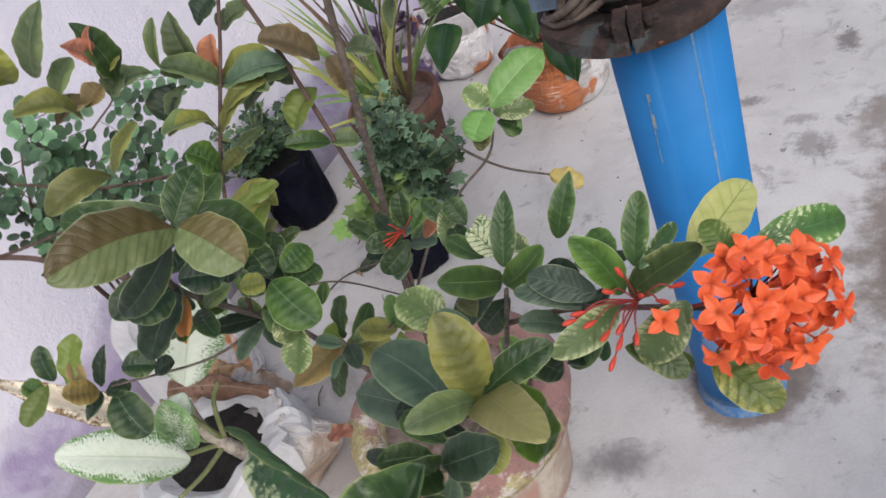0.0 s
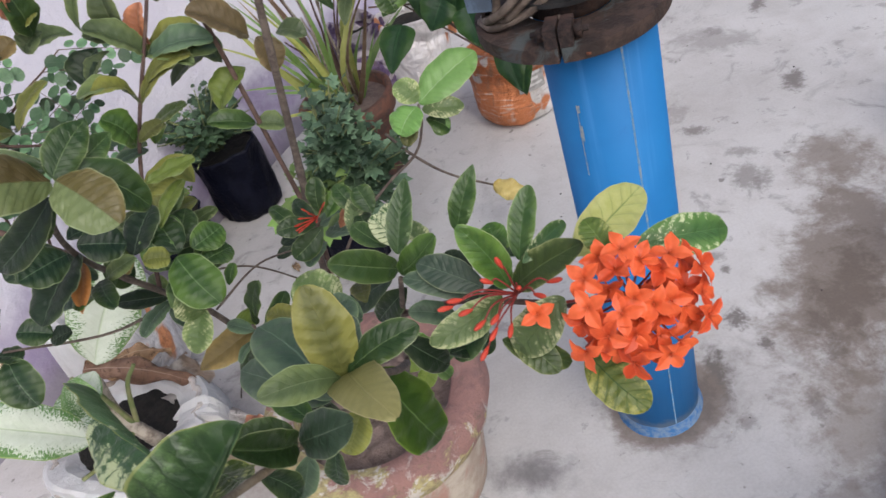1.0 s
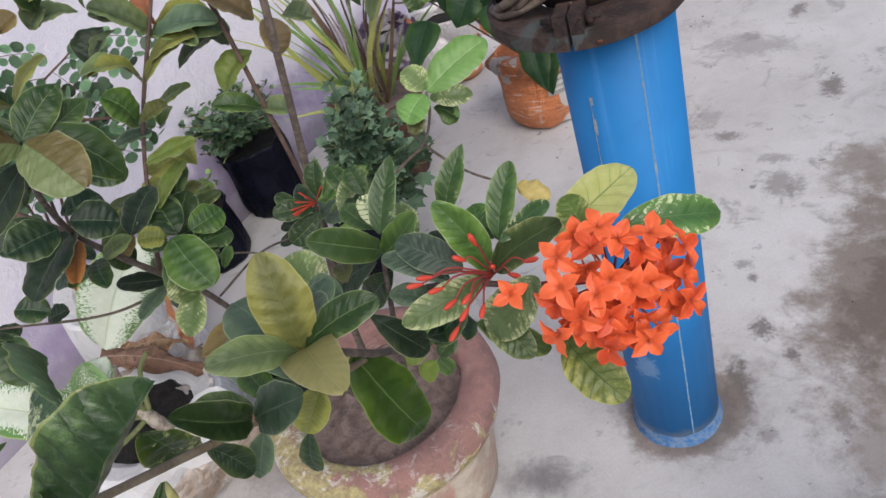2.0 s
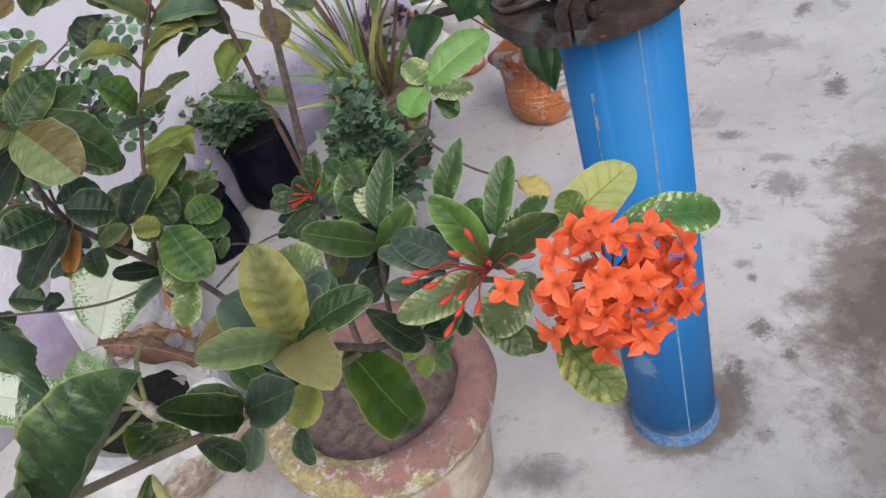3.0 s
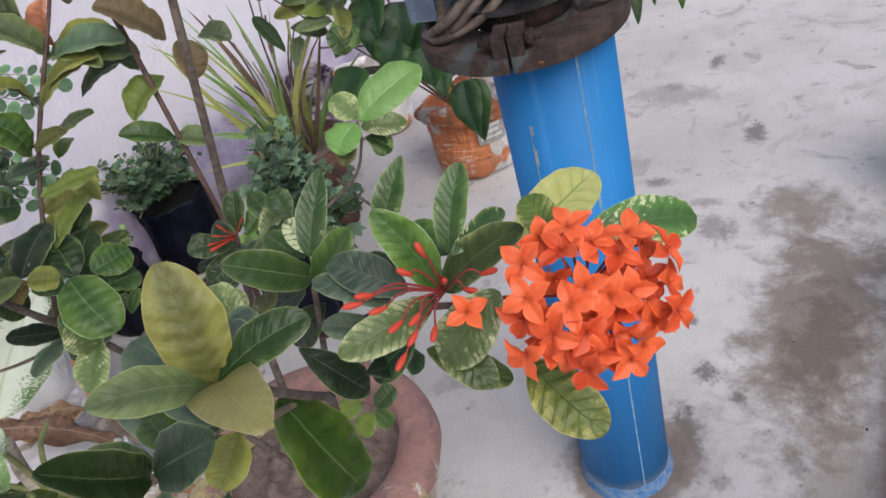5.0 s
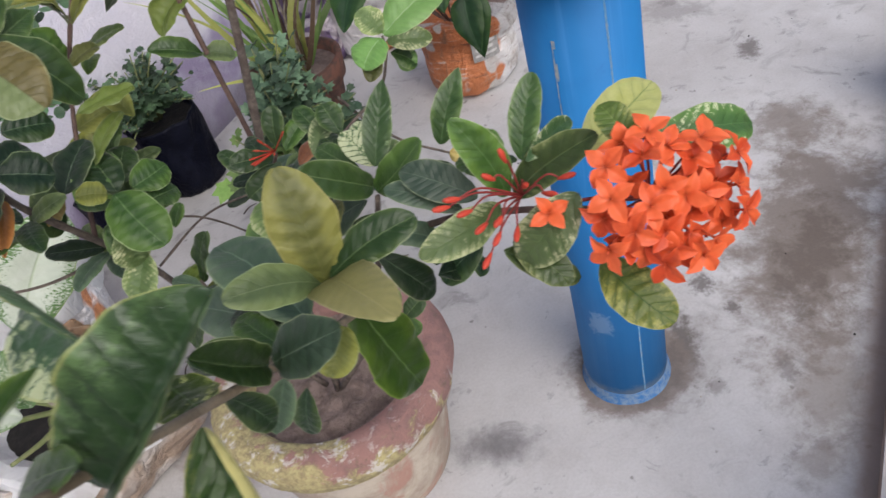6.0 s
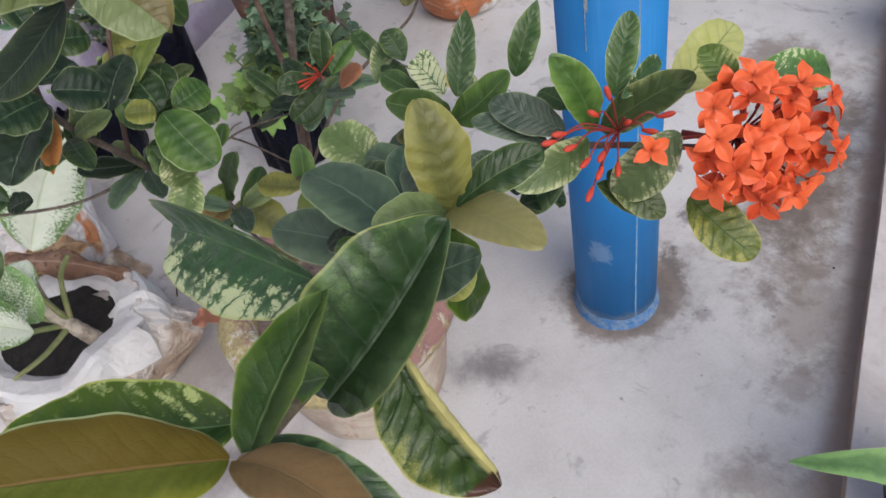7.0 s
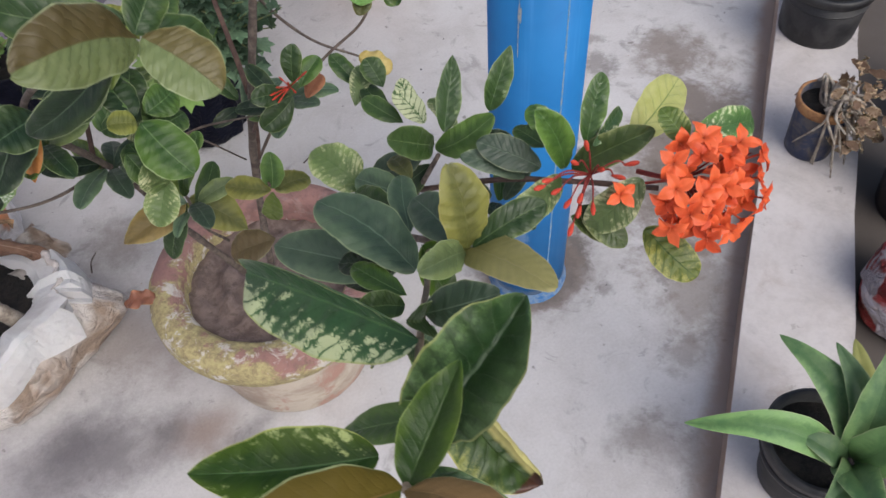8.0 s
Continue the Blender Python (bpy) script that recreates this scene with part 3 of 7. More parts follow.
L_YELD = leaf_skin("leaf yellowing from its margins, with dark veins", (0.065, 0.100, 0.018), (0.13, 0.155, 0.032), (0.03, 0.07, 0.02), ribs=7, vein_amount=0.8, side_vein=0.7, through=0.12, edge=(0.36, 0.36, 0.12), blotch=(0.33, 0.31, 0.075), blotch_lo=0.36, blotch_hi=1.02, rim=0.5, age=0.0)
L_GOLD = leaf_skin("fallen yellow leaf", (0.50, 0.36, 0.10), (0.60, 0.47, 0.17), (0.5, 0.36, 0.09), vein_amount=0.3, band=0.05, age=0.0)
L_CREAM = leaf_skin("cream leaf flecked with green", (0.62, 0.69, 0.56), (0.72, 0.77, 0.67), (0.36, 0.48, 0.24), ribs=14, vein_amount=0.5, side_vein=0.05, blotch=(0.10, 0.22, 0.06), blotch_lo=0.565, blotch_hi=0.64, edge=(0.30, 0.40, 0.14), through=0.07, band=0.03, rim=0.40, flecks=True, age=0.0)
L_STRAP = leaf_skin("pale green strap leaf", (0.13, 0.24, 0.06), (0.22, 0.33, 0.10), (0.2, 0.33, 0.1), ribs=0.5, vein_amount=0.2, through=0.2, age=0.0)
L_STRAPY = leaf_skin("yellowing strap leaf", (0.30, 0.32, 0.08), (0.42, 0.42, 0.13), (0.3, 0.3, 0.1), ribs=0.5, vein_amount=0.2, through=0.2, age=0.0)
L_AGAVE = leaf_skin("grey-green fleshy leaf", (0.052, 0.130, 0.046), (0.115, 0.205, 0.075), (0.11, 0.2, 0.08), ribs=0.5, vein_amount=0.1, rough=0.45, through=0.04, band=0.0)
L_MUM = leaf_skin("greyish lobed leaf", (0.055, 0.125, 0.070), (0.18, 0.27, 0.17), (0.14, 0.22, 0.1), rough=0.6, edge=None, island=True)
L_MUMD = leaf_skin("dark lobed leaf", (0.035, 0.080, 0.042), (0.10, 0.165, 0.09), (0.1, 0.16, 0.08), rough=0.6, edge=None, island=True)
L_MUMY = leaf_skin("light lobed leaf", (0.14, 0.25, 0.06), (0.23, 0.34, 0.10), (0.2, 0.3, 0.1), rough=0.6, edge=None, island=True, age=0.0)
L_ROUND = leaf_skin("small round blue-green leaf", (0.045, 0.11, 0.052), (0.11, 0.20, 0.105), (0.12, 0.22, 0.08), ribs=6, vein_amount=0.2, edge=None, island=True)
L_HEART = leaf_skin("dark heart leaf", (0.005, 0.022, 0.008), (0.012, 0.042, 0.015), (0.03, 0.08, 0.03), ribs=7, edge=None, gloss=0.2)


def petal_skin(name, a, b):
    n = Nodes(name, 0.42)
    p = n.pos()
    own = n.node("ObjectInfo").outputs["Random"]
    f = n.math("ADD", n.noise(p, 60, 4), n.math("MULTIPLY_ADD", own, 0.4, -0.2))
    c = n.mix(n.span(f, 0.32, 0.66), a, b)
    v = n.node("SeparateXYZ", n.node("UVMap").outputs[0])
    side = n.math("ABSOLUTE", n.math("MULTIPLY_ADD", v.outputs[0], 2.0, -1.0))
    # shading of the floret's middle put into the colour: darker petal base
    c = n.mix(n.span(v.outputs[1], 0.30, 0.0, 0, 0.6), c, tuple(k * 0.5 for k in a))
    c = n.mix(n.span(side, 0.5, 1.0, 0, 0.35), c, tuple(min(1.0, k * 1.15 + 0.03) for k in b))
    n.color(c).bump(n.math("ADD", n.noise(p, 300, 2), n.math("MULTIPLY", side, 1.5)), 0.2, 0.0012)
    n.b.inputs["Specular IOR Level"].default_value = 0.3
    glow = n.node("BsdfTranslucent", c)
    m = n.node("MixShader", 0.22, n.b.outputs[0], glow.outputs[0])
    n.t.links.new(m.outputs[0], n.t.nodes["Material Output"].inputs[0])
    return n.m


PETAL = petal_skin("orange red petal", (0.59, 0.070, 0.022), (0.82, 0.150, 0.051))
BUD = petal_skin("red bud", (0.62, 0.055, 0.03), (0.78, 0.09, 0.05))
RED_STEM = petal_skin("dark red flower stalk", (0.26, 0.03, 0.03), (0.36, 0.05, 0.04))

# ---- the yard: ground, wall, kerb ----
ALONG, ACROSS = Vector((0.70, 0.714, 0)).normalized(), Vector((0.714, -0.70, 0)).normalized()
bm = bmesh.new()
bmesh.ops.create_grid(bm, x_segments=40, y_segments=40, size=60)
structure("ground", bm, CONCRETE, "worn grey concrete yard with damp brown stains")


def run(name, c0, c1, z0, z1, a0, a1, material, label, bevel=0.0, wobble=0.0):
    """A long block beside the yard: from c0 to c1 across it, a0 to a1 along it."""
    b = bmesh.new()
    n = 60
    rings = []
    for i in range(n + 1):
        s = a0 + (a1 - a0) * i / n
        ring = []
        for c, z in ((c0, z0), (c1, z0), (c1, z1), (c0, z1)):
            k = wobble * noise.noise((s * 5, c * 9, z * 7))
            ring.append(b.verts.new(ALONG * s + ACROSS * (c + k) + Vector((0, 0, z + (k * 0.5 if z > z0 else 0)))))
        rings.append(ring)
    for p, q in zip(rings, rings[1:]):
        for k in range(4):
            b.faces.new((p[k], p[(k + 1) % 4], q[(k + 1) % 4], q[k]))
    b.faces.new(rings[0])
    b.faces.new(rings[-1])
    if bevel:
        bmesh.ops.bevel(b, geom=[e for e in b.edges if e.is_manifold and e.calc_face_angle(0) > 0.8], offset=bevel, segments=2, affect="EDGES")
    return structure(name, b, material, label)


run("wall_back", -2.12, -1.95, -0.05, 2.6, -6, 4.2, PLASTER, "rough whitewashed plaster wall, lilac and stained near the ground")
run("kerb", 0.035, 0.245, -0.02, 0.06, -9, 9, KERB, "low chalky white concrete kerb with dirty edges", 0.012, 0.008)

# ---- the well: blue pipe and its iron clamp ----
WX, WY = 0.3254, 0.9351
well = thing("well_pipe", WX, WY, 0, "blue plastic borewell pipe standing out of the concrete", "pipe")
bm = bmesh.new()
lathe(bm, [(0.074, 0.0), (0.08, 0.0), (0.0803, 0.4), (0.08, 0.915), (0.074, 0.915)], 72, 0.006, 1.5)
part("tube", bm, BLUE, well)


def on_pipe(bm, turn, z0, z1, wide, r=0.0808, wander=0.0, steps=24, drop=0.0012):
    """A thin strip laid on the pipe, upright, at an angle round it."""
    rows = []
    for i in range(steps + 1):
        z = z0 + (z1 - z0) * i / steps
        a = radians(turn) + wander * noise.noise((z * 4, turn, 0)) / r
        w = wide / r / 2 * (1 + 0.4 * noise.noise((z * 30, turn, 3)))
        rows.append([bm.verts.new((math.cos(a + k * w) * (r - drop * abs(k)), math.sin(a + k * w) * (r - drop * abs(k)), z)) for k in (-1, 0, 1)])
    for p, q in zip(rows, rows[1:]):
        for k in (0, 1):
            bm.faces.new((p[k], p[k + 1], q[k + 1], q[k]))


bm = bmesh.new()
on_pipe(bm, -90.5, 0.03, 0.89, 0.0034, 0.0812, 0.0015)
part("seam", bm, SEAM, well, "pale scuffed seam line")
bm = bmesh.new()
on_pipe(bm, -143, 0.672, 0.79, 0.0016, 0.0812, 0.010, 30, 0.0)
on_pipe(bm, -142, 0.735, 0.762, 0.0050, 0.0812, 0.004, 8, 0.0)
on_pipe(bm, -141.5, 0.784, 0.796, 0.0056, 0.0812, 0.002, 4, 0.0)
part("printed_mark", bm, PRINT, well, "faded pale printed mark")
bm = bmesh.new()
lathe(bm, [(0.0800, 0.028), (0.0822, 0.022), (0.083, 0.006), (0.088, -0.002)], 60, 0.02, 4)
part("foot_ring", bm, FOOT_SMEAR, well, "pale cement-smeared ring at the foot")

CX, CY = WX - 0.026, WY + 0.008
clamp = thing("well_clamp", CX, CY, 0.900, "rusty two-piece iron clamp flange on the pipe", "flange")
for side, turn in (("a", 0), ("b", 180)):
    bm = bmesh.new()
    pts_out, pts_in = [], []
    for i in range(33):
        a = radians(1.2 + 177.6 * i / 32)
        pts_out.append((0.130 * math.cos(a), 0.130 * math.sin(a)))
        pts_in.append((0.062 * math.cos(a), 0.062 * math.sin(a)))
    lower = [bm.verts.new((x, y, 0)) for x, y in pts_out + pts_in[::-1]]
    upper = [bm.verts.new((x, y, 0.02)) for x, y in pts_out + pts_in[::-1]]
    n = len(lower)
    for i in range(32):
        for row, flip in ((lower, 1), (upper, 0)):
            q = (row[i], row[i + 1], row[n - 2 - i], row[n - 1 - i])
            bm.faces.new(q[::-1] if flip else q)
    for i in range(n):
        bm.faces.new((lower[i], lower[(i + 1) % n], upper[(i + 1) % n], upper[i]))
    soften(bm, 0.0009, 1)
    ob = part("half_ring", bm, RUST, clamp, "", False)
    ob.matrix_basis = pose(0, 0, 0, 0, 0, turn + 61)
for k, s in enumerate((-1, 1)):
    bm = bmesh.new()
    box(bm, 0.092, 0.0015, 0.0, 0.1285, 0.0175, 0.042)
    soften(bm, 0.002, 1)
    lug = part("lug", bm, RUST_DARK, clamp, "", False)
    lug.matrix_basis = pose(0, 0, 0.003, 0, 0, 241) @ Matrix.Diagonal((1, s, 1, 1))
bm = bmesh.new()
tube(bm, [(0.110, -0.036, 0.03), (0.110, 0.036, 0.03)], 0.004, None, 10, 2)
for s in (-1, 1):
    box(bm, 0.1025, s * 0.0235 - 0.0045, 0.0225, 0.1175, s * 0.0235 + 0.0045, 0.0375)
ob = part("bolt", bm, RUST_DARK, clamp, "black rusted bolt and nuts")
ob.matrix_basis = pose(0, 0, 0.003, 0, 0, 241)
bm = bmesh.new()
box(bm, 0.1285, 0.031, 0.006, 0.1291, 0.037, 0.010)
soften(bm, 0.0004, 1)
ob = part("rust_spot", bm, RUST_SPOT, clamp, "bright orange rust spot")
ob.matrix_basis = pose(0, 0, 0, 0, 0, 241)

riser = thing("riser_pipe", CX, CY, 0.92, "grey steel riser pipe rising from the clamp", "pipe")
bm = bmesh.new()
lathe(bm, [(0.0, 0), (0.0605, 0), (0.0605, 0.029), (0.05, 0.03), (0.05, 0.40), (0.0, 0.40)], 40)
part("sleeve", bm, RUST_DARK, riser)
bm = bmesh.new()
lathe(bm, [(0.049, 0.030), (0.084, 0.030), (0.084, 0.036), (0.049, 0.036)], 48)
part("collar", bm, BLACK_POT, riser, "flat grey metal collar", False)

coil = thing("cable_coil", CX, CY, 0.92, "dusty brown power cable wound round the well head", "cable")
# strands hang from the head, rest on the plate and slip under the box
for line, r in ((((-0.096, -0.04, 0.12), (-0.101, -0.040, 0.090), (-0.103, -0.035, 0.062), (-0.106, -0.02, 0.03), (-0.10, 0.03, 0.008)), 0.0052),
                (((-0.050, -0.045, 0.13), (-0.060, -0.054, 0.080), (-0.092, -0.047, 0.046), (-0.114, -0.010, 0.018), (-0.113, 0.025, 0.006)), 0.0060),
                (((-0.035, -0.045, 0.12), (-0.049, -0.055, 0.074), (-0.063, -0.054, 0.054), (-0.080, -0.046, 0.038), (-0.100, -0.02, 0.014), (-0.104, 0.02, 0.006)), 0.0052),
                (((-0.005, -0.050, 0.10), (-0.033, -0.058, 0.058), (-0.055, -0.054, 0.037), (-0.078, -0.038, 0.020), (-0.112, -0.014, 0.007), (-0.120, 0.02, 0.006)), 0.0055),
                (((-0.060, -0.035, 0.115), (-0.045, -0.054, 0.082), (-0.022, -0.062, 0.058), (-0.004, -0.060, 0.062), (0.006, -0.050, 0.090)), 0.0060),
                (((-0.010, -0.053, 0.085), (0.015, -0.062, 0.052), (0.036, -0.072, 0.036), (0.063, -0.074, 0.014), (0.089, -0.070, 0.011), (0.102, -0.055, 0.030), (0.085, -0.02, 0.08)), 0.0055),
                (((-0.046, -0.084, 0.008), (-0.047, -0.074, 0.016), (-0.040, -0.066, 0.014), (-0.036, -0.060, 0.006)), 0.0036)):
    bm = bmesh.new()
    tube(bm, line, r, None, 10, 7)
    part("strand", bm, CABLE, coil)
for k in range(3):
    bm = bmesh.new()
    r, z = 0.056 + 0.004 * (k % 2), 0.075 + 0.012 * k
    pts = []
    for i in range(15):
        a = 0.9 * k + 2 * math.pi * i / 14
        rr = r * (1 + 0.1 * noise.noise((math.cos(a) * 1.5, math.sin(a) * 1.5, k)))
        pts.append((rr * math.cos(a), rr * math.sin(a), z + 0.018 * math.sin(a + k * 1.3)))
    tube(bm, pts, 0.0056, None, 10, 4)
    part("loop", bm, CABLE, coil)

plate = thing("switch_box", CX - 0.105, CY + 0.01, 0.9205, "small weathered grey-blue sheet steel box with rust", "box", rz=52)
bm = bmesh.new()
box(bm, -0.03, -0.018, 0.034, 0.03, 0.018, 0.20)
soften(bm, 0.002, 1)
part("housing", bm, ZINC, plate, "", False)
bm = bmesh.new()
box(bm, -0.012, 0.004, 0.0, 0.012, 0.009, 0.036)
part("bracket", bm, RUST_DARK, plate, "rusty bracket", False)
bm = bmesh.new()
lathe(bm, [(0.0, 0.0), (0.010, 0.0), (0.009, 0.0006), (0.0, 0.0008)], 20, 0.5, 4)
ob = part("rust_patch", bm, RUST_SPOT, plate)
ob.matrix_basis = pose(0.004, -0.0178, 0.085, 90)

# ---- the large painted pot ----
POTX, POTY = -0.20, 1.00
pot = thing("flower_pot", POTX, POTY, 0, "round cement pot with flaking red rim and yellow lichen", "pot")
bm = bmesh.new()
lathe(bm, [(0.0, 0.0), (0.150, 0.0), (0.156, 0.012), (0.170, 0.09), (0.186, 0.19), (0.188, 0.225), (0.15, 0.225), (0.14, 0.10), (0.0, 0.10)], 72, 0.012, 3)
part("body", bm, POT_BODY, pot, "limewashed cement body, stained pink and grey")
bm = bmesh.new()
lathe(bm, [(0.160, 0.222), (0.196, 0.222), (0.213, 0.235), (0.221, 0.262), (0.219, 0.286), (0.207, 0.301), (0.190, 0.306), (0.164, 0.302), (0.155, 0.29), (0.154, 0.225)], 96, 0.016, 5)
part("rim", bm, POT, pot, "thick red rim crusted with yellow and white lichen")
bm = bmesh.new()
prof = [(0.157, 0.250)] + [(0.157 * (1 - i / 14), 0.248 + 0.006 * math.sin(i * 1.3)) for i in range(1, 14)] + [(0, 0.252)]
lathe(bm, prof, 64)
for v in bm.verts:
    v.co.z += 0.014 * noise.noise(v.co * 28) + 0.009 * noise.noise(v.co * 75)
part("soil", bm, SOIL, pot, "dry crumbly brown soil")
BLACK.node_tree.nodes["Principled BSDF"].inputs["Specular IOR Level"].default_value = 0.1


# ---- the ixora in the large pot ----
SHAPES = {"o": (0.85, 0.55), "e": (0.62, 0.55), "p": (0.62, 0.85), "r": (0.5, 0.42), "l": (0.22, 0.75), "a": (0.42, 0.72), "b": (0.30, 0.50), "h": (0.36, 0.95), "t": (0.95, 1.12), "c": (0.50, 0.56)}


def leaf_blade(length, width, arch=0.05, fold=0.3, shape="o", wave=0.025, seed=0, nv=18, nu=8, curl=0.0, roll=0.28, bend=0.0, sides=None, pucker=0.0, ribs=9):
    """A blade in its own space: base at the origin, tip at +y, upper side to +z, with uv along and across it.
    sides: for the half at -x and the half at +x, its tilt at the midrib and at the margin, in degrees; pucker: bulges between the side veins."""
    b = bmesh.new()
    uvs = b.loops.layers.uv.new("uv")
    p, q = SHAPES[shape]
    most = (p / (p + q)) ** p * (q / (p + q)) ** q
    rnd = random.Random(seed)
    ph, lean = rnd.uniform(0, 6), rnd.uniform(-0.05, 0.05)
    nick = [rnd.uniform(0, 6) for k in range(3)]
    half = nu // 2
    section = []
    for k in (0, 1):
        x = z = 0.0
        line = [(0.0, 0.0)]
        for j in range(half):
            if sides:
                a = radians(sides[k][0] + (sides[k][1] - sides[k][0]) * (j + 0.5) / half)
                x, z = x + math.cos(a) / half, z + math.sin(a) / half
            else:
                u = (j + 1) / half
                x, z = u, fold * u - roll * u ** 3
            line.append((x, z))
        section.append(line)
    grid = []
    for i in range(nv + 1):
        v = 0.003 + 0.994 * (0.45 * i / nv + 0.55 * (0.5 - 0.5 * math.cos(math.pi * i / nv)))
        w = width / 2 * v ** p * (1 - v) ** q / most
        w *= 1 + 0.02 * math.sin(v * 9 + nick[0]) + 0.012 * math.sin(v * 23 + nick[1])
        row = []
        for j in range(nu + 1):
            u = 2 * j / nu - 1
            sx, sz = section[1 if u > 0 else 0][abs(j - half)]
            x = math.copysign(sx, u) * w * (1 + 0.018 * math.sin(v * 17 + ph + u)) + (lean + bend) * length * math.sin(math.pi * v)
            z = arch * length * 4 * v * (1 - v) + sz * w - curl * length * v ** 3
            z += wave * width * u * u * math.sin(v * 15 + ph + u * 1.3) + 0.012 * width * math.sin(v * 40 + 3 * u)
            if pucker:
                step = (v - 0.16 * abs(u)) * ribs + 0.25 * math.sin(v * 11 + nick[2])
                z += pucker * w * math.cos(2 * math.pi * step) * 4 * abs(u) ** 0.8 * max(0.0, 1.08 - abs(u)) * min(1.0, 6 * v, 5 * (1 - v))
            row.append((b.verts.new((x, length * v, z)), (j / nu, v)))
        grid.append(row)
    for i in range(nv):
        for j in range(nu):
            quad = (grid[i][j], grid[i][j + 1], grid[i + 1][j + 1], grid[i + 1][j])
            face = b.faces.new([k[0] for k in quad])
            face.smooth = True
            for loop, k in zip(face.loops, quad):
                loop[uvs].uv = k[1]
    return b


def leaf_pose(base, tip, normal):
    base, tip, z = Vector(base), Vector(tip), Vector(normal)
    y = (tip - base).normalized()
    z = (z - y * z.dot(y)).normalized()
    x = y.cross(z)
    return Matrix(((x.x, y.x, z.x, base.x), (x.y, y.y, z.y, base.y), (x.z, y.z, z.z, base.z), (0, 0, 0, 1)))


PUCKER = {}


def blade(owner, skin, base, tip, width, normal, arch=0.06, fold=0.32, shape="o", wave=0.03, name="leaf", nv=None, nu=10, curl=0.0, bend=0.0, sides=None, pucker=None):
    length = (Vector(tip) - Vector(base)).length
    seed = int(abs(base[0] * 7919 + tip[1] * 104729 + width * 31) * 1000) % 100003
    bulge, ribs = PUCKER.get(skin.name, (0.02, 9))
    bulge = bulge if pucker is None else pucker
    nv = nv or (34 if bulge else 18)
    b = leaf_blade(length, width, arch, fold, shape, wave, seed, nv, nu, curl, 0.28, bend, sides, bulge, ribs)
    ob = part(name, b, skin, owner)
    ob.matrix_basis = world_of(owner).inverted() @ leaf_pose(base, tip, normal)
    if not sides:
        ob.matrix_basis = ob.matrix_basis @ Matrix.Rotation(random.Random(seed).uniform(-0.32, 0.32), 4, "Y")
    return ob


def rod(owner, points, r0, r1, material=None, name="branch", knots=0.3):
    """A branch through points of the yard."""
    at = world_of(owner).inverted()
    b = bmesh.new()
    tube(b, [at @ Vector(p) for p in points], r0, r1, 8, 8, knots)
    return part(name, b, material or BARK, owner)


ixora = thing("ixora_plant", POTX, POTY, 0.27, "leafy ixora shrub with one orange flower head in the pot", "plant")
FOOT = (POTX, POTY - 0.02, 0.240)
rod(ixora, [FOOT, (-0.170, 0.935, 0.55), (-0.149, 0.913, 0.70), (-0.109, 0.871, 0.90), (-0.070, 0.829, 1.10), (-0.030, 0.787, 1.30)], 0.0062, 0.0040, name="main_stem")
rod(ixora, [(-0.165, 0.93, 0.58), (-0.138, 0.925, 0.72), (-0.139, 0.938, 0.90), (-0.147, 0.963, 1.10), (-0.165, 0.985, 1.24)], 0.0040, 0.0025, BARK_RED)
rod(ixora, [(-0.150, 0.915, 0.69), (-0.135, 0.85, 0.78), (-0.108, 0.765, 0.87)], 0.0025, 0.0019, BARK_RED)
rod(ixora, [(-0.19, 0.965, 0.265), (-0.12, 0.80, 0.50), (-0.075, 0.60, 0.76), (-0.070, 0.44, 0.93), (-0.092, 0.355, 1.036)], 0.0053, 0.0025)
rod(ixora, [(-0.075, 0.60, 0.76), (-0.055, 0.55, 0.87), (-0.039, 0.515, 0.955)], 0.0031, 0.0022)
rod(ixora, [(-0.050, 0.54, 0.89), (0.0, 0.47, 0.945), (0.038, 0.415, 0.975), (0.085, 0.37, 0.985)], 0.0028, 0.0022, BARK_RED)
rod(ixora, [(-0.075, 0.47, 0.90), (-0.11, 0.39, 0.965), (-0.137, 0.335, 1.012), (-0.172, 0.255, 1.085), (-0.205, 0.182, 1.152)], 0.0026, 0.0022, BARK_PALE)
rod(ixora, [(-0.215, 0.985, 0.265), (-0.29, 0.95, 0.52), (-0.323, 0.902, 0.70), (-0.337, 0.844, 0.80), (-0.368, 0.79, 0.92), (-0.33, 0.69, 1.03), (-0.240, 0.53, 1.145)], 0.0053, 0.0028)
rod(ixora, [(-0.34, 0.84, 0.81), (-0.315, 0.885, 0.89), (-0.275, 0.92, 0.98), (-0.20, 0.95, 1.10), (-0.155, 0.965, 1.18)], 0.0031, 0.0019, BARK_RED)
rod(ixora, [(-0.33, 0.86, 0.775), (-0.41, 0.81, 0.80), (-0.514, 0.78, 0.857)], 0.0022, 0.0015, BARK)
rod(ixora, [(-0.372, 0.79, 0.93), (-0.448, 0.785, 1.032), (-0.49, 0.784, 1.072), (-0.60, 0.77, 1.15)], 0.0036, 0.0027, BARK_RED)
rod(ixora, [(-0.16, 0.925, 0.62), (-0.09, 0.93, 0.71), (-0.021, 0.92, 0.770), (0.034, 0.92, 0.801), (0.056, 0.915, 0.845), (0.060, 0.912, 0.876)], 0.0024, 0.0016, BARK)
rod(ixora, [(-0.24, 0.96, 0.45), (-0.262, 0.87, 0.60), (-0.264, 0.836, 0.70)], 0.0025, 0.0019)
rod(ixora, [(-0.155, 0.92, 0.62), (-0.165, 0.78, 0.74), (-0.172, 0.68, 0.825)], 0.0022, 0.0015, BARK_RED)
rod(ixora, [(-0.275, 0.92, 0.98), (-0.38, 0.86, 1.05), (-0.44, 0.82, 1.12)], 0.0019, 0.0014, BARK_RED)
